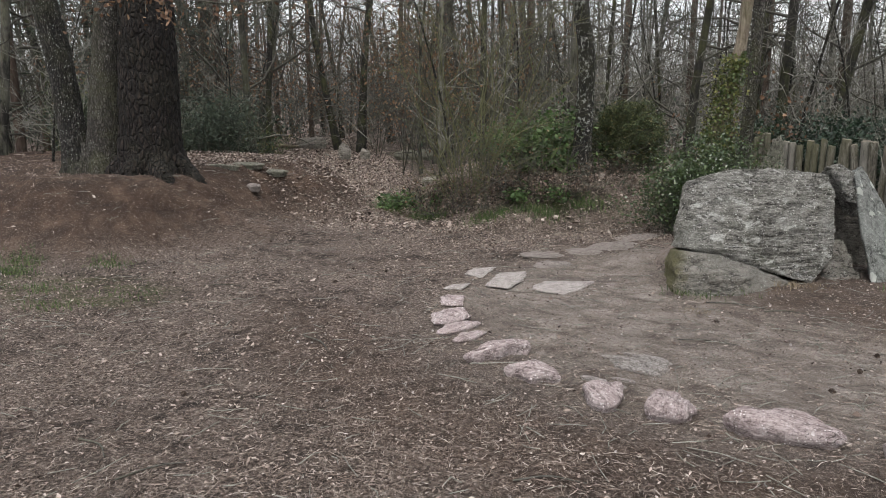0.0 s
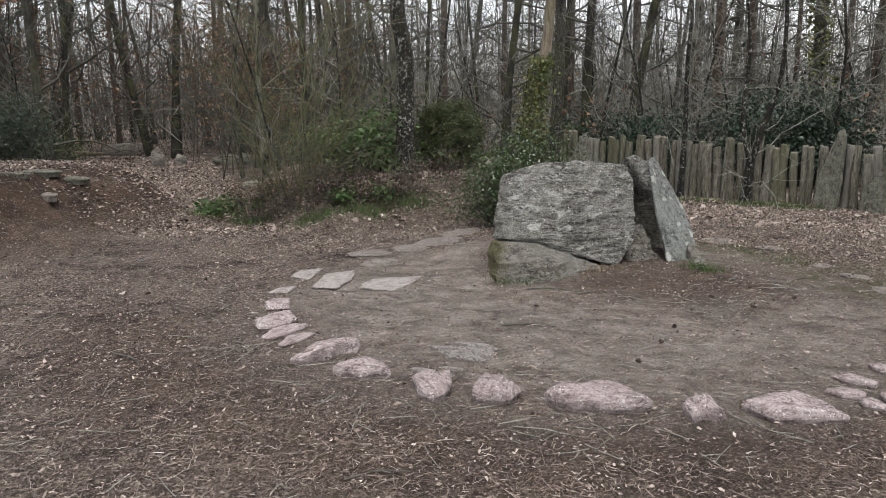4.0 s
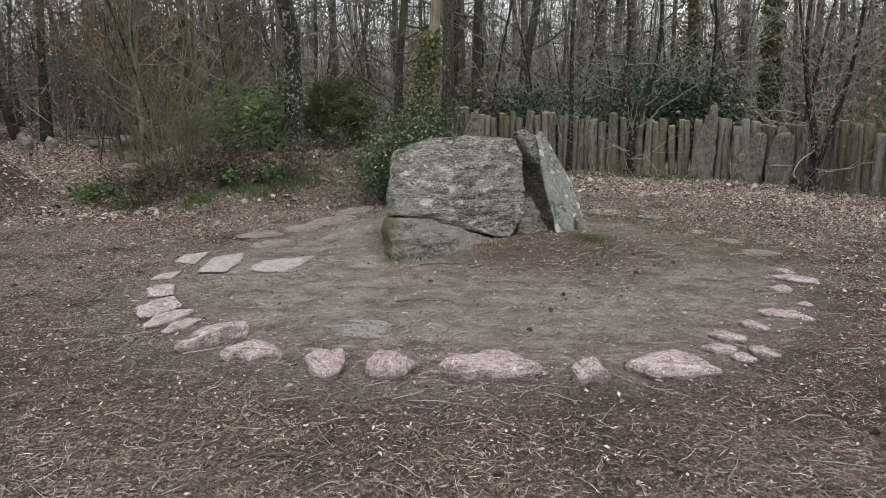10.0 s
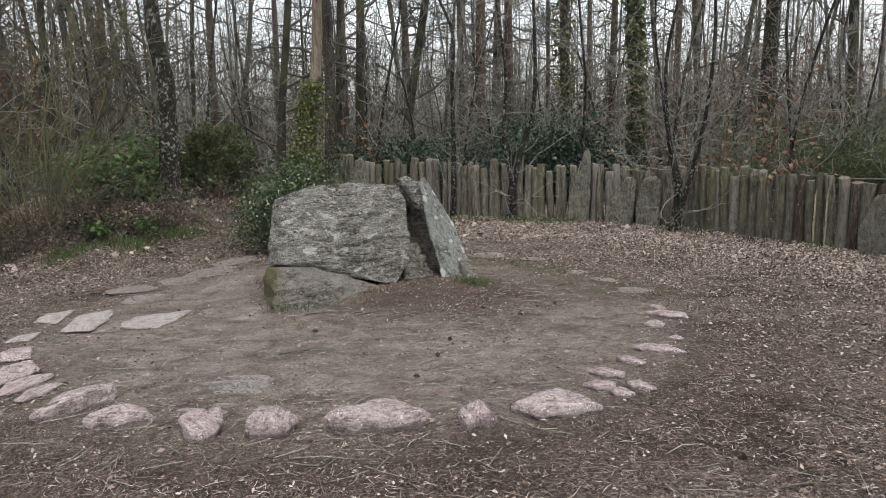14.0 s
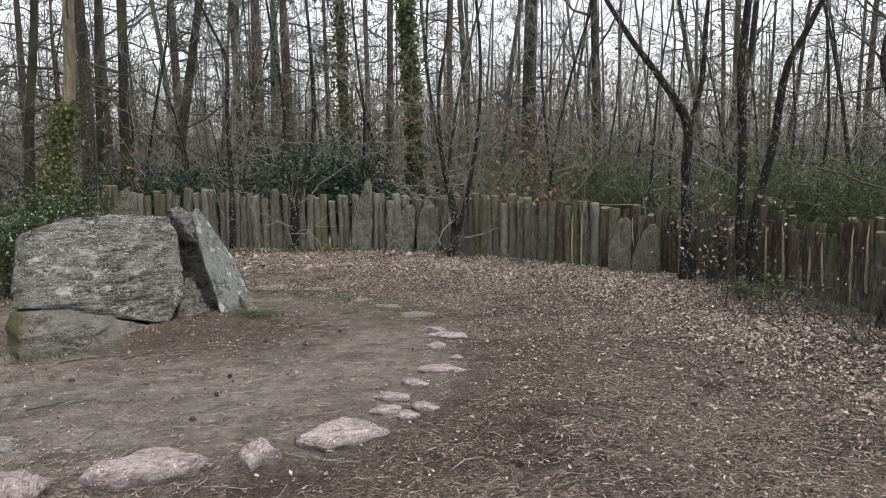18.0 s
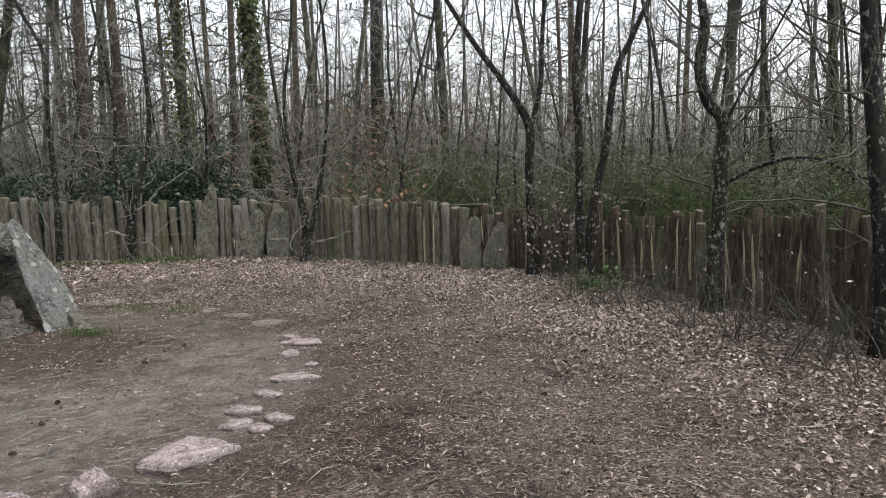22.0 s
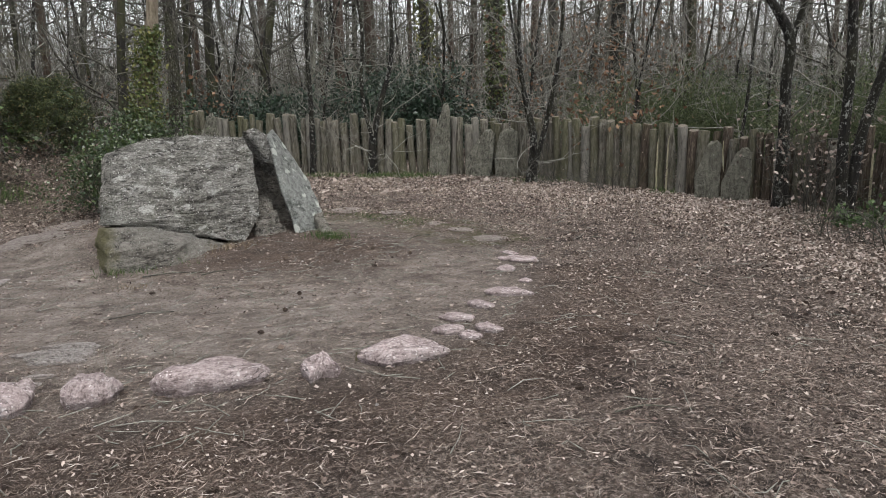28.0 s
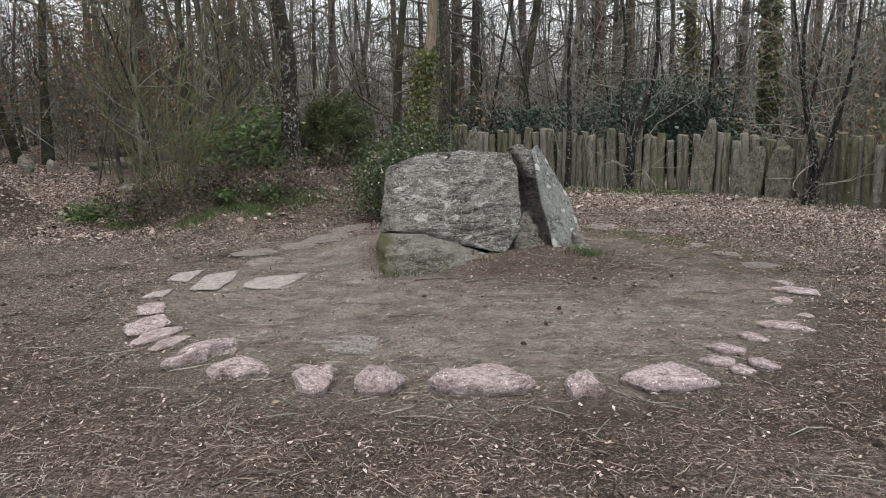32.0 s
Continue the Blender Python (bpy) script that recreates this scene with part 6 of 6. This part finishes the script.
# ---------------------------------------------------------------- undergrowth between the trees
def thicket(n, near, far, seed):
    rng = np.random.default_rng(seed)
    a, d = rng.uniform(-1.5, 1.95, n), near + (far - near) * rng.random(n) ** 0.9
    x, y = d * np.sin(a), d * np.cos(a)
    keep = np.array([not inside(p, q) for p, q in zip(x, y)]) & ((a < 0.8) | (rng.random(n) < 0.55))
    x, y = x[keep], y[keep]
    n = len(x)
    base = np.stack([x, y, ground_z(x, y) - 0.1], 1)
    h = rng.gamma(3.5, 0.95, n) + 0.7
    mid = base + np.stack([rng.normal(0, 0.13, n) * h, rng.normal(0, 0.13, n) * h, h * 0.55], 1)
    top = mid + np.stack([rng.normal(0, 0.16, n) * h, rng.normal(0, 0.16, n) * h, h * 0.5], 1)
    s, lf = Soup(), Soup()
    s.rods(base, mid, 0.018, 0.012)
    s.rods(mid, top, 0.012, 0.005)
    k = np.repeat(np.arange(n), 6)
    f = rng.random((len(k), 1))
    o = np.where(f < 0.5, base[k] + (mid - base)[k] * f * 2, mid[k] + (top - mid)[k] * (f * 2 - 1))
    e = o + rng.normal(0, 0.32, o.shape) * h[k][:, None] ** 0.5 + [0, 0, 0.15]
    s.rods(o, e, 0.008, 0.003)
    brown = rng.random(n) < 0.16
    t = np.repeat(e[brown[k]], 4, axis=0)
    lf.leaves(t + rng.normal(0, 0.12, t.shape), rng.uniform(0.04, 0.07, len(t)), rng, 0, 1.6)
    return s, lf


und = tagged(new("undergrowth"), "grey-brown leafless thicket under the trees", "undergrowth", kind="stuff")
s1, l1 = thicket(4600, 14.5, 70, 8)
piece("stems", s1.mesh("thicket_stems", UNDERWOOD), und)
piece("leaves", l1.mesh("thicket_leaves", OAK_LEAF), und)


def evergreen_layer(n, seed):
    """Low evergreens, far off among the trees."""
    rng = np.random.default_rng(seed)
    a, r = rng.uniform(-1.5, 1.95, n), 21 + 45 * rng.random(n)
    x, y = r * np.sin(a), r * np.cos(a)
    keep = np.array([not inside(p, q) for p, q in zip(x, y)])
    x, y = x[keep], y[keep]
    h, w = rng.uniform(0.7, 2.6, len(x)), rng.uniform(0.5, 1.3, len(x))
    k = np.repeat(np.arange(len(x)), 110)
    p = rng.normal(0, 0.5, (len(k), 3)) * np.stack([w, w, h * 0.55], 1)[k]
    p = p + np.stack([x, y, ground_z(x, y) + h * 0.5], 1)[k]
    p = p[p[:, 2] > ground_z(p[:, 0], p[:, 1])]
    s = Soup()
    s.leaves(p, rng.uniform(0.08, 0.17, len(p)), rng, 0.2, 1.7, 0.2)
    return s


piece("evergreens", evergreen_layer(230, 18).mesh("evergreens", DARK_LEAF), und)


# ---------------------------------------------------------------- litter on the ground
def fence_gap(x, y):
    """Distance to the line of the fence."""
    best = np.full(x.shape, 99.0)
    for (ax, ay), (bx, by) in zip(line, line[1:]):
        dx, dy = bx - ax, by - ay
        t = np.clip(((x - ax) * dx + (y - ay) * dy) / (dx * dx + dy * dy), 0, 1)
        best = np.minimum(best, np.hypot(x - ax - t * dx, y - ay - t * dy))
    return best


def ring_r(x, y):
    return np.hypot((x - 0.1) / 2.75, (y - 5.9) / 2.7)


def scattered(n, seed, density, x0=-12, x1=9, y0=0.8, y1=16):
    rng = np.random.default_rng(seed)
    x, y = rng.uniform(x0, x1, n), rng.uniform(y0, y1, n)
    keep = rng.random(n) < density(x, y)
    return x[keep], y[keep], rng


def leaf_density(x, y):
    f = fence_gap(x, y)
    d = 0.10 + 0.90 * (1 - blend(0.8, 4.4, f)) * (ring_r(x, y) > 1.03)
    left = 1 - blend(0.9, 1.25, bank_r(x, y))
    pathw = (1 - blend(1.0, 2.6, np.abs(x + 5.6 + (y - 9) * 0.62))) * (y > 9)
    d = np.maximum(d, 1.0 * left)
    d = np.maximum(d, 0.75 * pathw)
    d = np.maximum(d, 0.75 * (1 - blend(0.3, 1.2, np.abs(ring_r(x, y) - 1.28) * 5)) * (y > 7.6))
    d = np.where(ring_r(x, y) < 1, 0.03, d)
    d = np.where(mound_r(x, y) < 1.1, 0.10, d)
    patchy = 0.72 + 0.28 * wave(x, y, 2.3) * wave(x, y, 0.9, 2)
    bare = 1 - 0.75 * (1 - blend(0.03, 0.12, np.abs(ring_r(x, y) - 1.0))) * (y < 6)
    return d * patchy * bare


def laid(x, y, size, rng, flat, long, fold, lift=0.012, full=False):
    s = Soup()
    z = ground_z(x, y) + rng.uniform(0.002, lift, len(x))
    s.leaves(np.stack([x, y, z], 1), size, rng, flat, long, fold, full)
    return s


x, y, r = scattered(720000, 201, leaf_density, -12, 9, -2.2, 16)
for near, lab in ((True, "pale brown fallen leaves strewn over the ground"), (False, "pale brown fallen leaves along the fence and bank")):
    k = (np.hypot(x, y) < 5.0) == near
    tagged(new("leaf_litter", laid(x[k], y[k], (r.uniform(0.006, 0.015, k.sum()) + r.gamma(1.0, 0.003, k.sum())) * (0.75 if near else 1.0), r, 0.55, 2.1, 0.85, 0.024, near).mesh("leaf_litter", DEAD_LEAF)), lab, "leaf litter", kind="stuff")
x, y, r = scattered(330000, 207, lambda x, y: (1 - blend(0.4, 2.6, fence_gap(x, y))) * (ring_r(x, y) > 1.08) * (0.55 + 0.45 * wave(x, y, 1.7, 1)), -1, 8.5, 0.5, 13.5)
tagged(new("leaf_litter", laid(x, y, r.uniform(0.010, 0.020, len(x)) + r.gamma(1.0, 0.004, len(x)), r, 0.62, 1.9, 0.8, 0.034).mesh("drifted_leaf_litter", PALE_LEAF)), "paler leaves drifted against the fence", "leaf litter", kind="stuff")
x, y, r = scattered(60000, 202, lambda x, y: leaf_density(x, y) * 0.9, -30, 25, 9, 40)
tagged(new("leaf_litter", laid(x, y, r.uniform(0.05, 0.10, len(x)), r, 0.72, 1.6, 0.35, 0.03).mesh("far_leaf_litter", DEAD_LEAF)), "brown fallen leaves under the trees", "leaf litter", kind="stuff")


x, y, r = scattered(150000, 206, lambda x, y: (np.abs(x + 5.9 + (y - 9) * 0.60) < 2.8) * 0.9, -22, -2, 8.5, 32)
tagged(new("leaf_litter", laid(x, y, r.uniform(0.02, 0.05, len(x)) * (0.6 + y / 32), r, 0.75, 1.6, 0.35, 0.02).mesh("path_leaf_litter", DEAD_LEAF)), "pale fallen leaves covering the path into the woods", "leaf litter", kind="stuff")


def straw_density(x, y):
    d = 0.75 + 0.25 * wave(x, y, 1.3, 1)
    near = 1 - blend(2.0, 6.5, np.hypot(x, y - 0.8))
    d = d * (0.2 + 0.8 * near)
    d = np.where(ring_r(x, y) < 0.95, d * 0.75, d) * (1 - 0.75 * (1 - blend(0.03, 0.12, np.abs(ring_r(x, y) - 1.0))) * (y < 6))
    return np.where(mound_r(x, y) < 1.1, d * 0.3, d) * (0.75 + 0.25 * wave(x, y, 4.1, 3))


def strands(x, y, length, width, rng):
    """Bent needles and straws lying on the ground."""
    n = len(x)
    a = rng.uniform(0, 6.283, n)
    b = a + rng.normal(0, 0.28, n)
    z = ground_z(x, y) + rng.uniform(0.002, 0.012, n)
    m = np.stack([x, y, z + rng.uniform(0, 0.008, n)], 1)
    p = m - np.stack([np.cos(a), np.sin(a), rng.normal(0.02, 0.06, n)], 1) * (length * 0.5)[:, None]
    e = m + np.stack([np.cos(b), np.sin(b), rng.normal(-0.02, 0.08, n)], 1) * (length * 0.5)[:, None]
    w = np.stack([-np.sin(a), np.cos(a), rng.normal(0, 0.5, n)], 1) * (width * 0.5)[:, None]
    k = np.arange(n)[:, None] * 6
    s = Soup()
    s.add(np.stack([p - w * 0.6, p + w * 0.6, m + w, m - w, e + w * 0.5, e - w * 0.5], 1).reshape(-1, 3), np.concatenate([k + [0, 1, 2, 3], k + [3, 2, 4, 5]]))
    return s


x, y, r = scattered(660000, 203, straw_density, -6.5, 6.5, -2.2, 9)
tagged(new("needle_litter", strands(x, y, 0.018 + r.gamma(2.0, 0.014, len(x)), r.uniform(0.0012, 0.0032, len(x)), r).mesh("needle_litter", STRAW)), "dry pine needles and straw covering the ground", "needle litter", kind="stuff")
x, y, r = scattered(230000, 204, lambda x, y: np.where(mound_r(x, y) < 1.1, 0.45, 0.75) * (0.6 + 0.4 * wave(x, y, 2.7, 2)), -9, 8, -2.2, 11)
tagged(new("bark_chips", laid(x, y, 0.004 + r.gamma(1.6, 0.003, len(x)), r, 0.8, 1.8, 0.4, 0.012).mesh("bark_chips", DEAD_LEAF)), "pale bark chips and cone scales on the earth", "bark chips", kind="stuff")

s = Soup()
x, y, r = scattered(3200, 205, lambda x, y: np.where(ring_r(x, y) < 1.1, 1.0, 0.4), -8, 7, 1, 11)
a, L = r.uniform(0, 6.28, len(x)), r.gamma(3, 0.035, len(x)) + 0.04
p = np.stack([x, y, ground_z(x, y) + 0.008], 1)
e = p + np.stack([np.cos(a) * L, np.sin(a) * L, r.uniform(0, 0.02, len(x))], 1)
m = (p + e) / 2 + r.normal(0, 0.012, p.shape)
s.rods(p, m, 0.003, 0.003)
s.rods(m, e, 0.003, 0.002)
tagged(new("fallen_twigs", s.mesh("fallen_twigs", PALE_TWIG)), "thin fallen twigs on the ground", "twigs", kind="stuff")


def pebble_field(n, seed):
    rng = np.random.default_rng(seed)
    x, y = rng.uniform(-4, 4.5, n), rng.uniform(3, 9.5, n)
    s = Soup()
    for px, py in zip(x, y):
        k = rng.uniform(0.004, 0.013)
        v = np.array([(1, 0, -0.5), (0, 0.9, -0.5), (-1, 0, -0.5), (0, -0.9, -0.5), (0.6, 0, 0.5), (0, 0.6, 0.6), (-0.6, 0, 0.5), (0, -0.5, 0.4)]) * k * rng.uniform(0.75, 1.25, (8, 1))
        c, q = math.cos(px * 50), math.sin(px * 50)
        v = v @ np.array([[c, q, 0], [-q, c, 0], [0, 0, 1]]) + [px, py, gz(px, py) + k * 0.3]
        s.add(v, [(0, 1, 5, 4), (1, 2, 6, 5), (2, 3, 7, 6), (3, 0, 4, 7), (4, 5, 6, 7)])
    return s


tagged(new("pebbles", pebble_field(420, 9).mesh("pebbles", BEDROCK)), "small pale pebbles on the trodden earth", "pebbles", kind="stuff")


# ---------------------------------------------------------------- grass tufts and small things
def tuft(x, y, count, height, spread_, seed, material=None):
    rng = np.random.default_rng(seed)
    px, py = rng.normal(0, spread_, count), rng.normal(0, spread_ * 0.6, count)
    p = np.stack([px, py, ground_z(x + px, y + py) - gz(x, y) - 0.01], 1)
    lean_ = rng.normal(0, 0.45, (count, 2))
    h = height * rng.uniform(0.4, 1.1, count)[:, None]
    m = p + np.concatenate([lean_ * h * 0.35, h * 0.65], 1)
    e = m + np.concatenate([lean_ * h * 0.7, h * 0.35], 1)
    w = np.stack([rng.normal(size=count), rng.normal(size=count), np.zeros(count)], 1)
    w *= 0.0032 / (np.linalg.norm(w, axis=1)[:, None] + 1e-9)
    k = np.arange(count)[:, None] * 6
    grasses[1 if material else 0].add(np.stack([p - w, p + w, m + w * 0.8, m - w * 0.8, e + w * 0.15, e - w * 0.15], 1).reshape(-1, 3) + [x, y, gz(x, y)], np.concatenate([k + [0, 1, 2, 3], k + [3, 2, 4, 5]]))


grasses = (Soup(), Soup())
tuft(1.46, 6.84, 220, 0.09, 0.10, 1)
tuft(-0.15, 6.36, 160, 0.07, 0.16, 2)
tuft(-0.36, 6.28, 110, 0.07, 0.08, 3)
tuft(0.40, 6.56, 90, 0.07, 0.12, 4, DRY_GRASS)
tuft(0.62, 6.66, 60, 0.06, 0.10, 5, DRY_GRASS)
tuft(-0.28, 5.78, 60, 0.04, 0.07, 6, DRY_GRASS)
for i, (x, y, n) in enumerate(((3.35, 11.62, 420), (3.6, 11.45, 480), (3.9, 11.25, 420), (3.15, 11.75, 260), (2.3, 12.25, 220), (2.6, 12.1, 160), (5.25, 9.85, 260), (5.5, 9.5, 120), (6.25, 7.95, 200), (0.9, 12.9, 160))):
    tuft(x, y, n, 0.10, 0.16, 20 + i)
for i, (x, y, n) in enumerate(((-6.95, 4.9, 380), (-7.25, 5.3, 300), (-6.25, 5.55, 220), (-6.0, 4.5, 150), (-5.4, 4.1, 120), (-6.6, 4.3, 160), (-5.0, 4.6, 90))):
    tuft(x, y, n, 0.07, 0.16, 40 + i)
for i, (x, y) in enumerate(((-5.3, 10.9), (-5.5, 11.4), (-5.1, 10.4), (-3.1, 9.25), (-1.9, 9.75), (-2.44, 9.35), (-4.2, 9.6))):
    tuft(x, y, 420, 0.13, 0.18, 60 + i)
for i in range(26):
    r = random.Random(700 + i)
    a = r.uniform(0.1, 1.25)
    tuft(0.4 + 2.45 * math.sin(a) + r.gauss(0, 0.12), 6.3 + 2.3 * math.cos(a) + r.gauss(0, 0.1), 40, 0.035, 0.10, 80 + i)

tagged(new("grass", grasses[0].mesh("grass", GRASS)), "sparse tufts of green grass", "grass", kind="stuff")
tagged(new("dry_grass", grasses[1].mesh("dry_grass", DRY_GRASS)), "dry brown grass at the foot of the boulder", "grass", kind="stuff")

# flat slabs on the mound and by the path
SLAB = "flat grey stone slab lying on the edge of the mound"
flat_stone(-6.62, 9.2, 0.42, 0.26, 20, 0.05, 301, MENHIR, name="stone_slab", label=SLAB, group="mound slabs")
flat_stone(-6.9, 8.95, 0.55, 0.28, 15, 0.04, 302, MENHIR, name="stone_slab", label=SLAB, group="mound slabs")
flat_stone(-6.5, 8.45, 0.60, 0.16, -35, 0.06, 303, SUNK_ROCK, tilt=-4, name="stone_slab", label="pale narrow slab in the eroded end of the mound", group="mound slabs")
flat_stone(-7.0, 8.5, 0.5, 0.2, 12, 0.035, 304, MENHIR, name="stone_slab", label=SLAB, group="mound slabs")
flat_stone(-9.15, 20.4, 1.5, 0.7, 15, 0.28, 305, MENHIR, name="stone_slab", label="flat grey slab beside the leafy path", group="")
flat_stone(-5.35, 12.5, 0.40, 0.36, 60, 0.12, 306, LOW_ROCK, name="stone_slab", label="dark stone half sunk beside the path", group="")
flat_stone(-15.4, 24.4, 1.3, 0.6, 12, 0.42, 307, LOW_ROCK, name="stone_bench", label="dark stone block at the far end of the path", group="")
flat_stone(-11.5, 20.0, 0.5, 0.4, 70, 0.42, 308, LOW_ROCK, name="tree_stump", label="mossy low stump beside the far path", group="")
flat_stone(-10.9, 20.3, 0.4, 0.4, 20, 0.3, 309, LOW_ROCK, name="tree_stump", label="mossy low stump beside the far path", group="")


def stick(points, radius, name, label, material, category="stick", sides=6):
    s = Soup()
    p, r = fine_path(points, [radius, radius * 0.9, radius * 0.5][: len(points)] + [radius * 0.5] * max(0, len(points) - 3), 14)
    s.tube(p, r, sides)
    return tagged(new(name, s.mesh(name, material, True)), label, category)


def on_ground(x, y, up):
    return (x, y, gz(x, y) + up)


stick([on_ground(-17.3, 23.9, 0.1), on_ground(-16.4, 24.1, 0.1), on_ground(-15.9, 24.2, 0.09)], 0.09, "pale_log", "pale barkless log lying across the path", BARE_WOOD, "log", 10)
stick([on_ground(0.985, 3.69, -0.01), on_ground(0.99, 3.69, 0.05)], 0.006, "white_peg", "small white stick stuck upright in the earth", BARE_WOOD)
for i, (x, y, a, L, rad) in enumerate(((-2.9, 4.15, -35, 0.42, 0.007), (-0.2, 6.05, -8, 0.5, 0.006), (0.25, 5.9, 12, 0.3, 0.005), (2.2, 6.6, 30, 0.3, 0.006), (-3.1, 2.35, -20, 0.30, 0.006), (-2.6, 2.1, 50, 0.35, 0.005),
        (-0.9, 2.7, 15, 0.32, 0.005), (2.7, 3.2, 100, 0.15, 0.007), (1.9, 2.6, -15, 0.3, 0.004), (-0.35, 4.98, 5, 0.4, 0.005), (-4.6, 5.1, 20, 0.35, 0.005), (3.6, 4.0, 80, 0.3, 0.005))):
    c, s_ = math.cos(radians(a)), math.sin(radians(a))
    stick([on_ground(x, y, 0.01), on_ground(x + c * L * 0.5 - s_ * 0.04, y + s_ * L * 0.5 + c * 0.04, 0.014), on_ground(x + c * L, y + s_ * L, 0.01)], rad, "fallen_stick", "thin weathered stick lying on the ground", TWIG)


def pine_cone(x, y, seed):
    """A small open cone lying on its side."""
    r = random.Random(seed)
    s = Soup()
    n = 42
    for i in range(n):
        f = i / n
        a = i * 2.4
        rad = 0.016 * math.sin(math.pi * (0.12 + 0.85 * f)) + 0.002
        z = 0.055 * f
        o = np.array([z - 0.027, math.cos(a) * rad * 0.5, math.sin(a) * rad * 0.5])
        e = np.array([z - 0.022, math.cos(a) * rad * 1.25, math.sin(a) * rad * 1.25])
        w = np.array([0, -math.sin(a), math.cos(a)]) * 0.005
        s.add([o - w, o + w, e + w, e - w], [(0, 1, 2, 3)])
    s.tube([(-0.028, 0, 0), (0.028, 0, 0)], [0.008, 0.003], 5)
    ob = new("pine_cone", s.mesh("pine_cone", PINE_BARK))
    ob.matrix_world = pose(x, y, gz(x, y) + 0.014, r.uniform(0, 360), 0, r.uniform(0, 360)) @ Matrix.Scale(0.75, 4)
    tagged(ob, "small dark pine cone lying on the earth", "pine cone", "pine cones")


for i, (x, y) in enumerate(((0.75, 4.75), (1.6, 5.65), (1.75, 6.3), (2.45, 3.4), (0.55, 4.35), (-0.1, 5.5), (1.35, 5.95), (2.0, 5.95), (3.3, 3.1), (0.2, 2.6), (1.9, 2.9), (-3.0, 3.0), (0.9, 5.1))):
    pine_cone(x, y, 400 + i)

# withered oak leaves on the low bough at the mound
rng = np.random.default_rng(77)
bough = Soup()
tips = []
ends = [np.array(p) for p in ((-4.62, 4.25, 2.80), (-4.48, 4.5, 2.60), (-4.27, 4.72, 2.53), (-4.0, 4.98, 2.5), (-3.7, 5.23, 2.54))]
p, r = fine_path([(-7.3, 6.9, 4.3), (-6.2, 5.4, 3.7), (-5.1, 4.3, 3.1)] + ends, [0.05, 0.035, 0.02, 0.014, 0.011, 0.009, 0.007, 0.004], 40)
bough.tube(p, r, 6)
for i in range(26):
    grow(bough, along(p, rng.uniform(0.35, 1)), np.array([rng.normal(), rng.normal(), rng.normal(0, 0.4)]) / 1.5, rng.uniform(0.25, 0.6), 0.004, 1, rng, 3, 3, 0.0, 0.9, (3,), 0.0, tips)
base = np.array(oak.location)
for v in bough.v:
    v -= base.astype(np.float32)
bough.sticks = [tuple(np.r_[np.array(q[:3]) - base, np.array(q[3:6]) - base, q[6:]]) for q in bough.sticks]
piece("low_bough", bough.mesh("low_bough", TWIG), oak)
t = np.array(tips)
t = t[rng.integers(0, len(t), 420)] + rng.normal(0, 0.06, (420, 3))
lf = Soup()
lf.leaves(t - base, rng.uniform(0.018, 0.034, len(t)), rng, 0.0, 1.7, 0.3, True)
piece("withered_leaves", lf.mesh("withered_leaves", OAK_LEAF), oak, "orange-brown withered oak leaves")
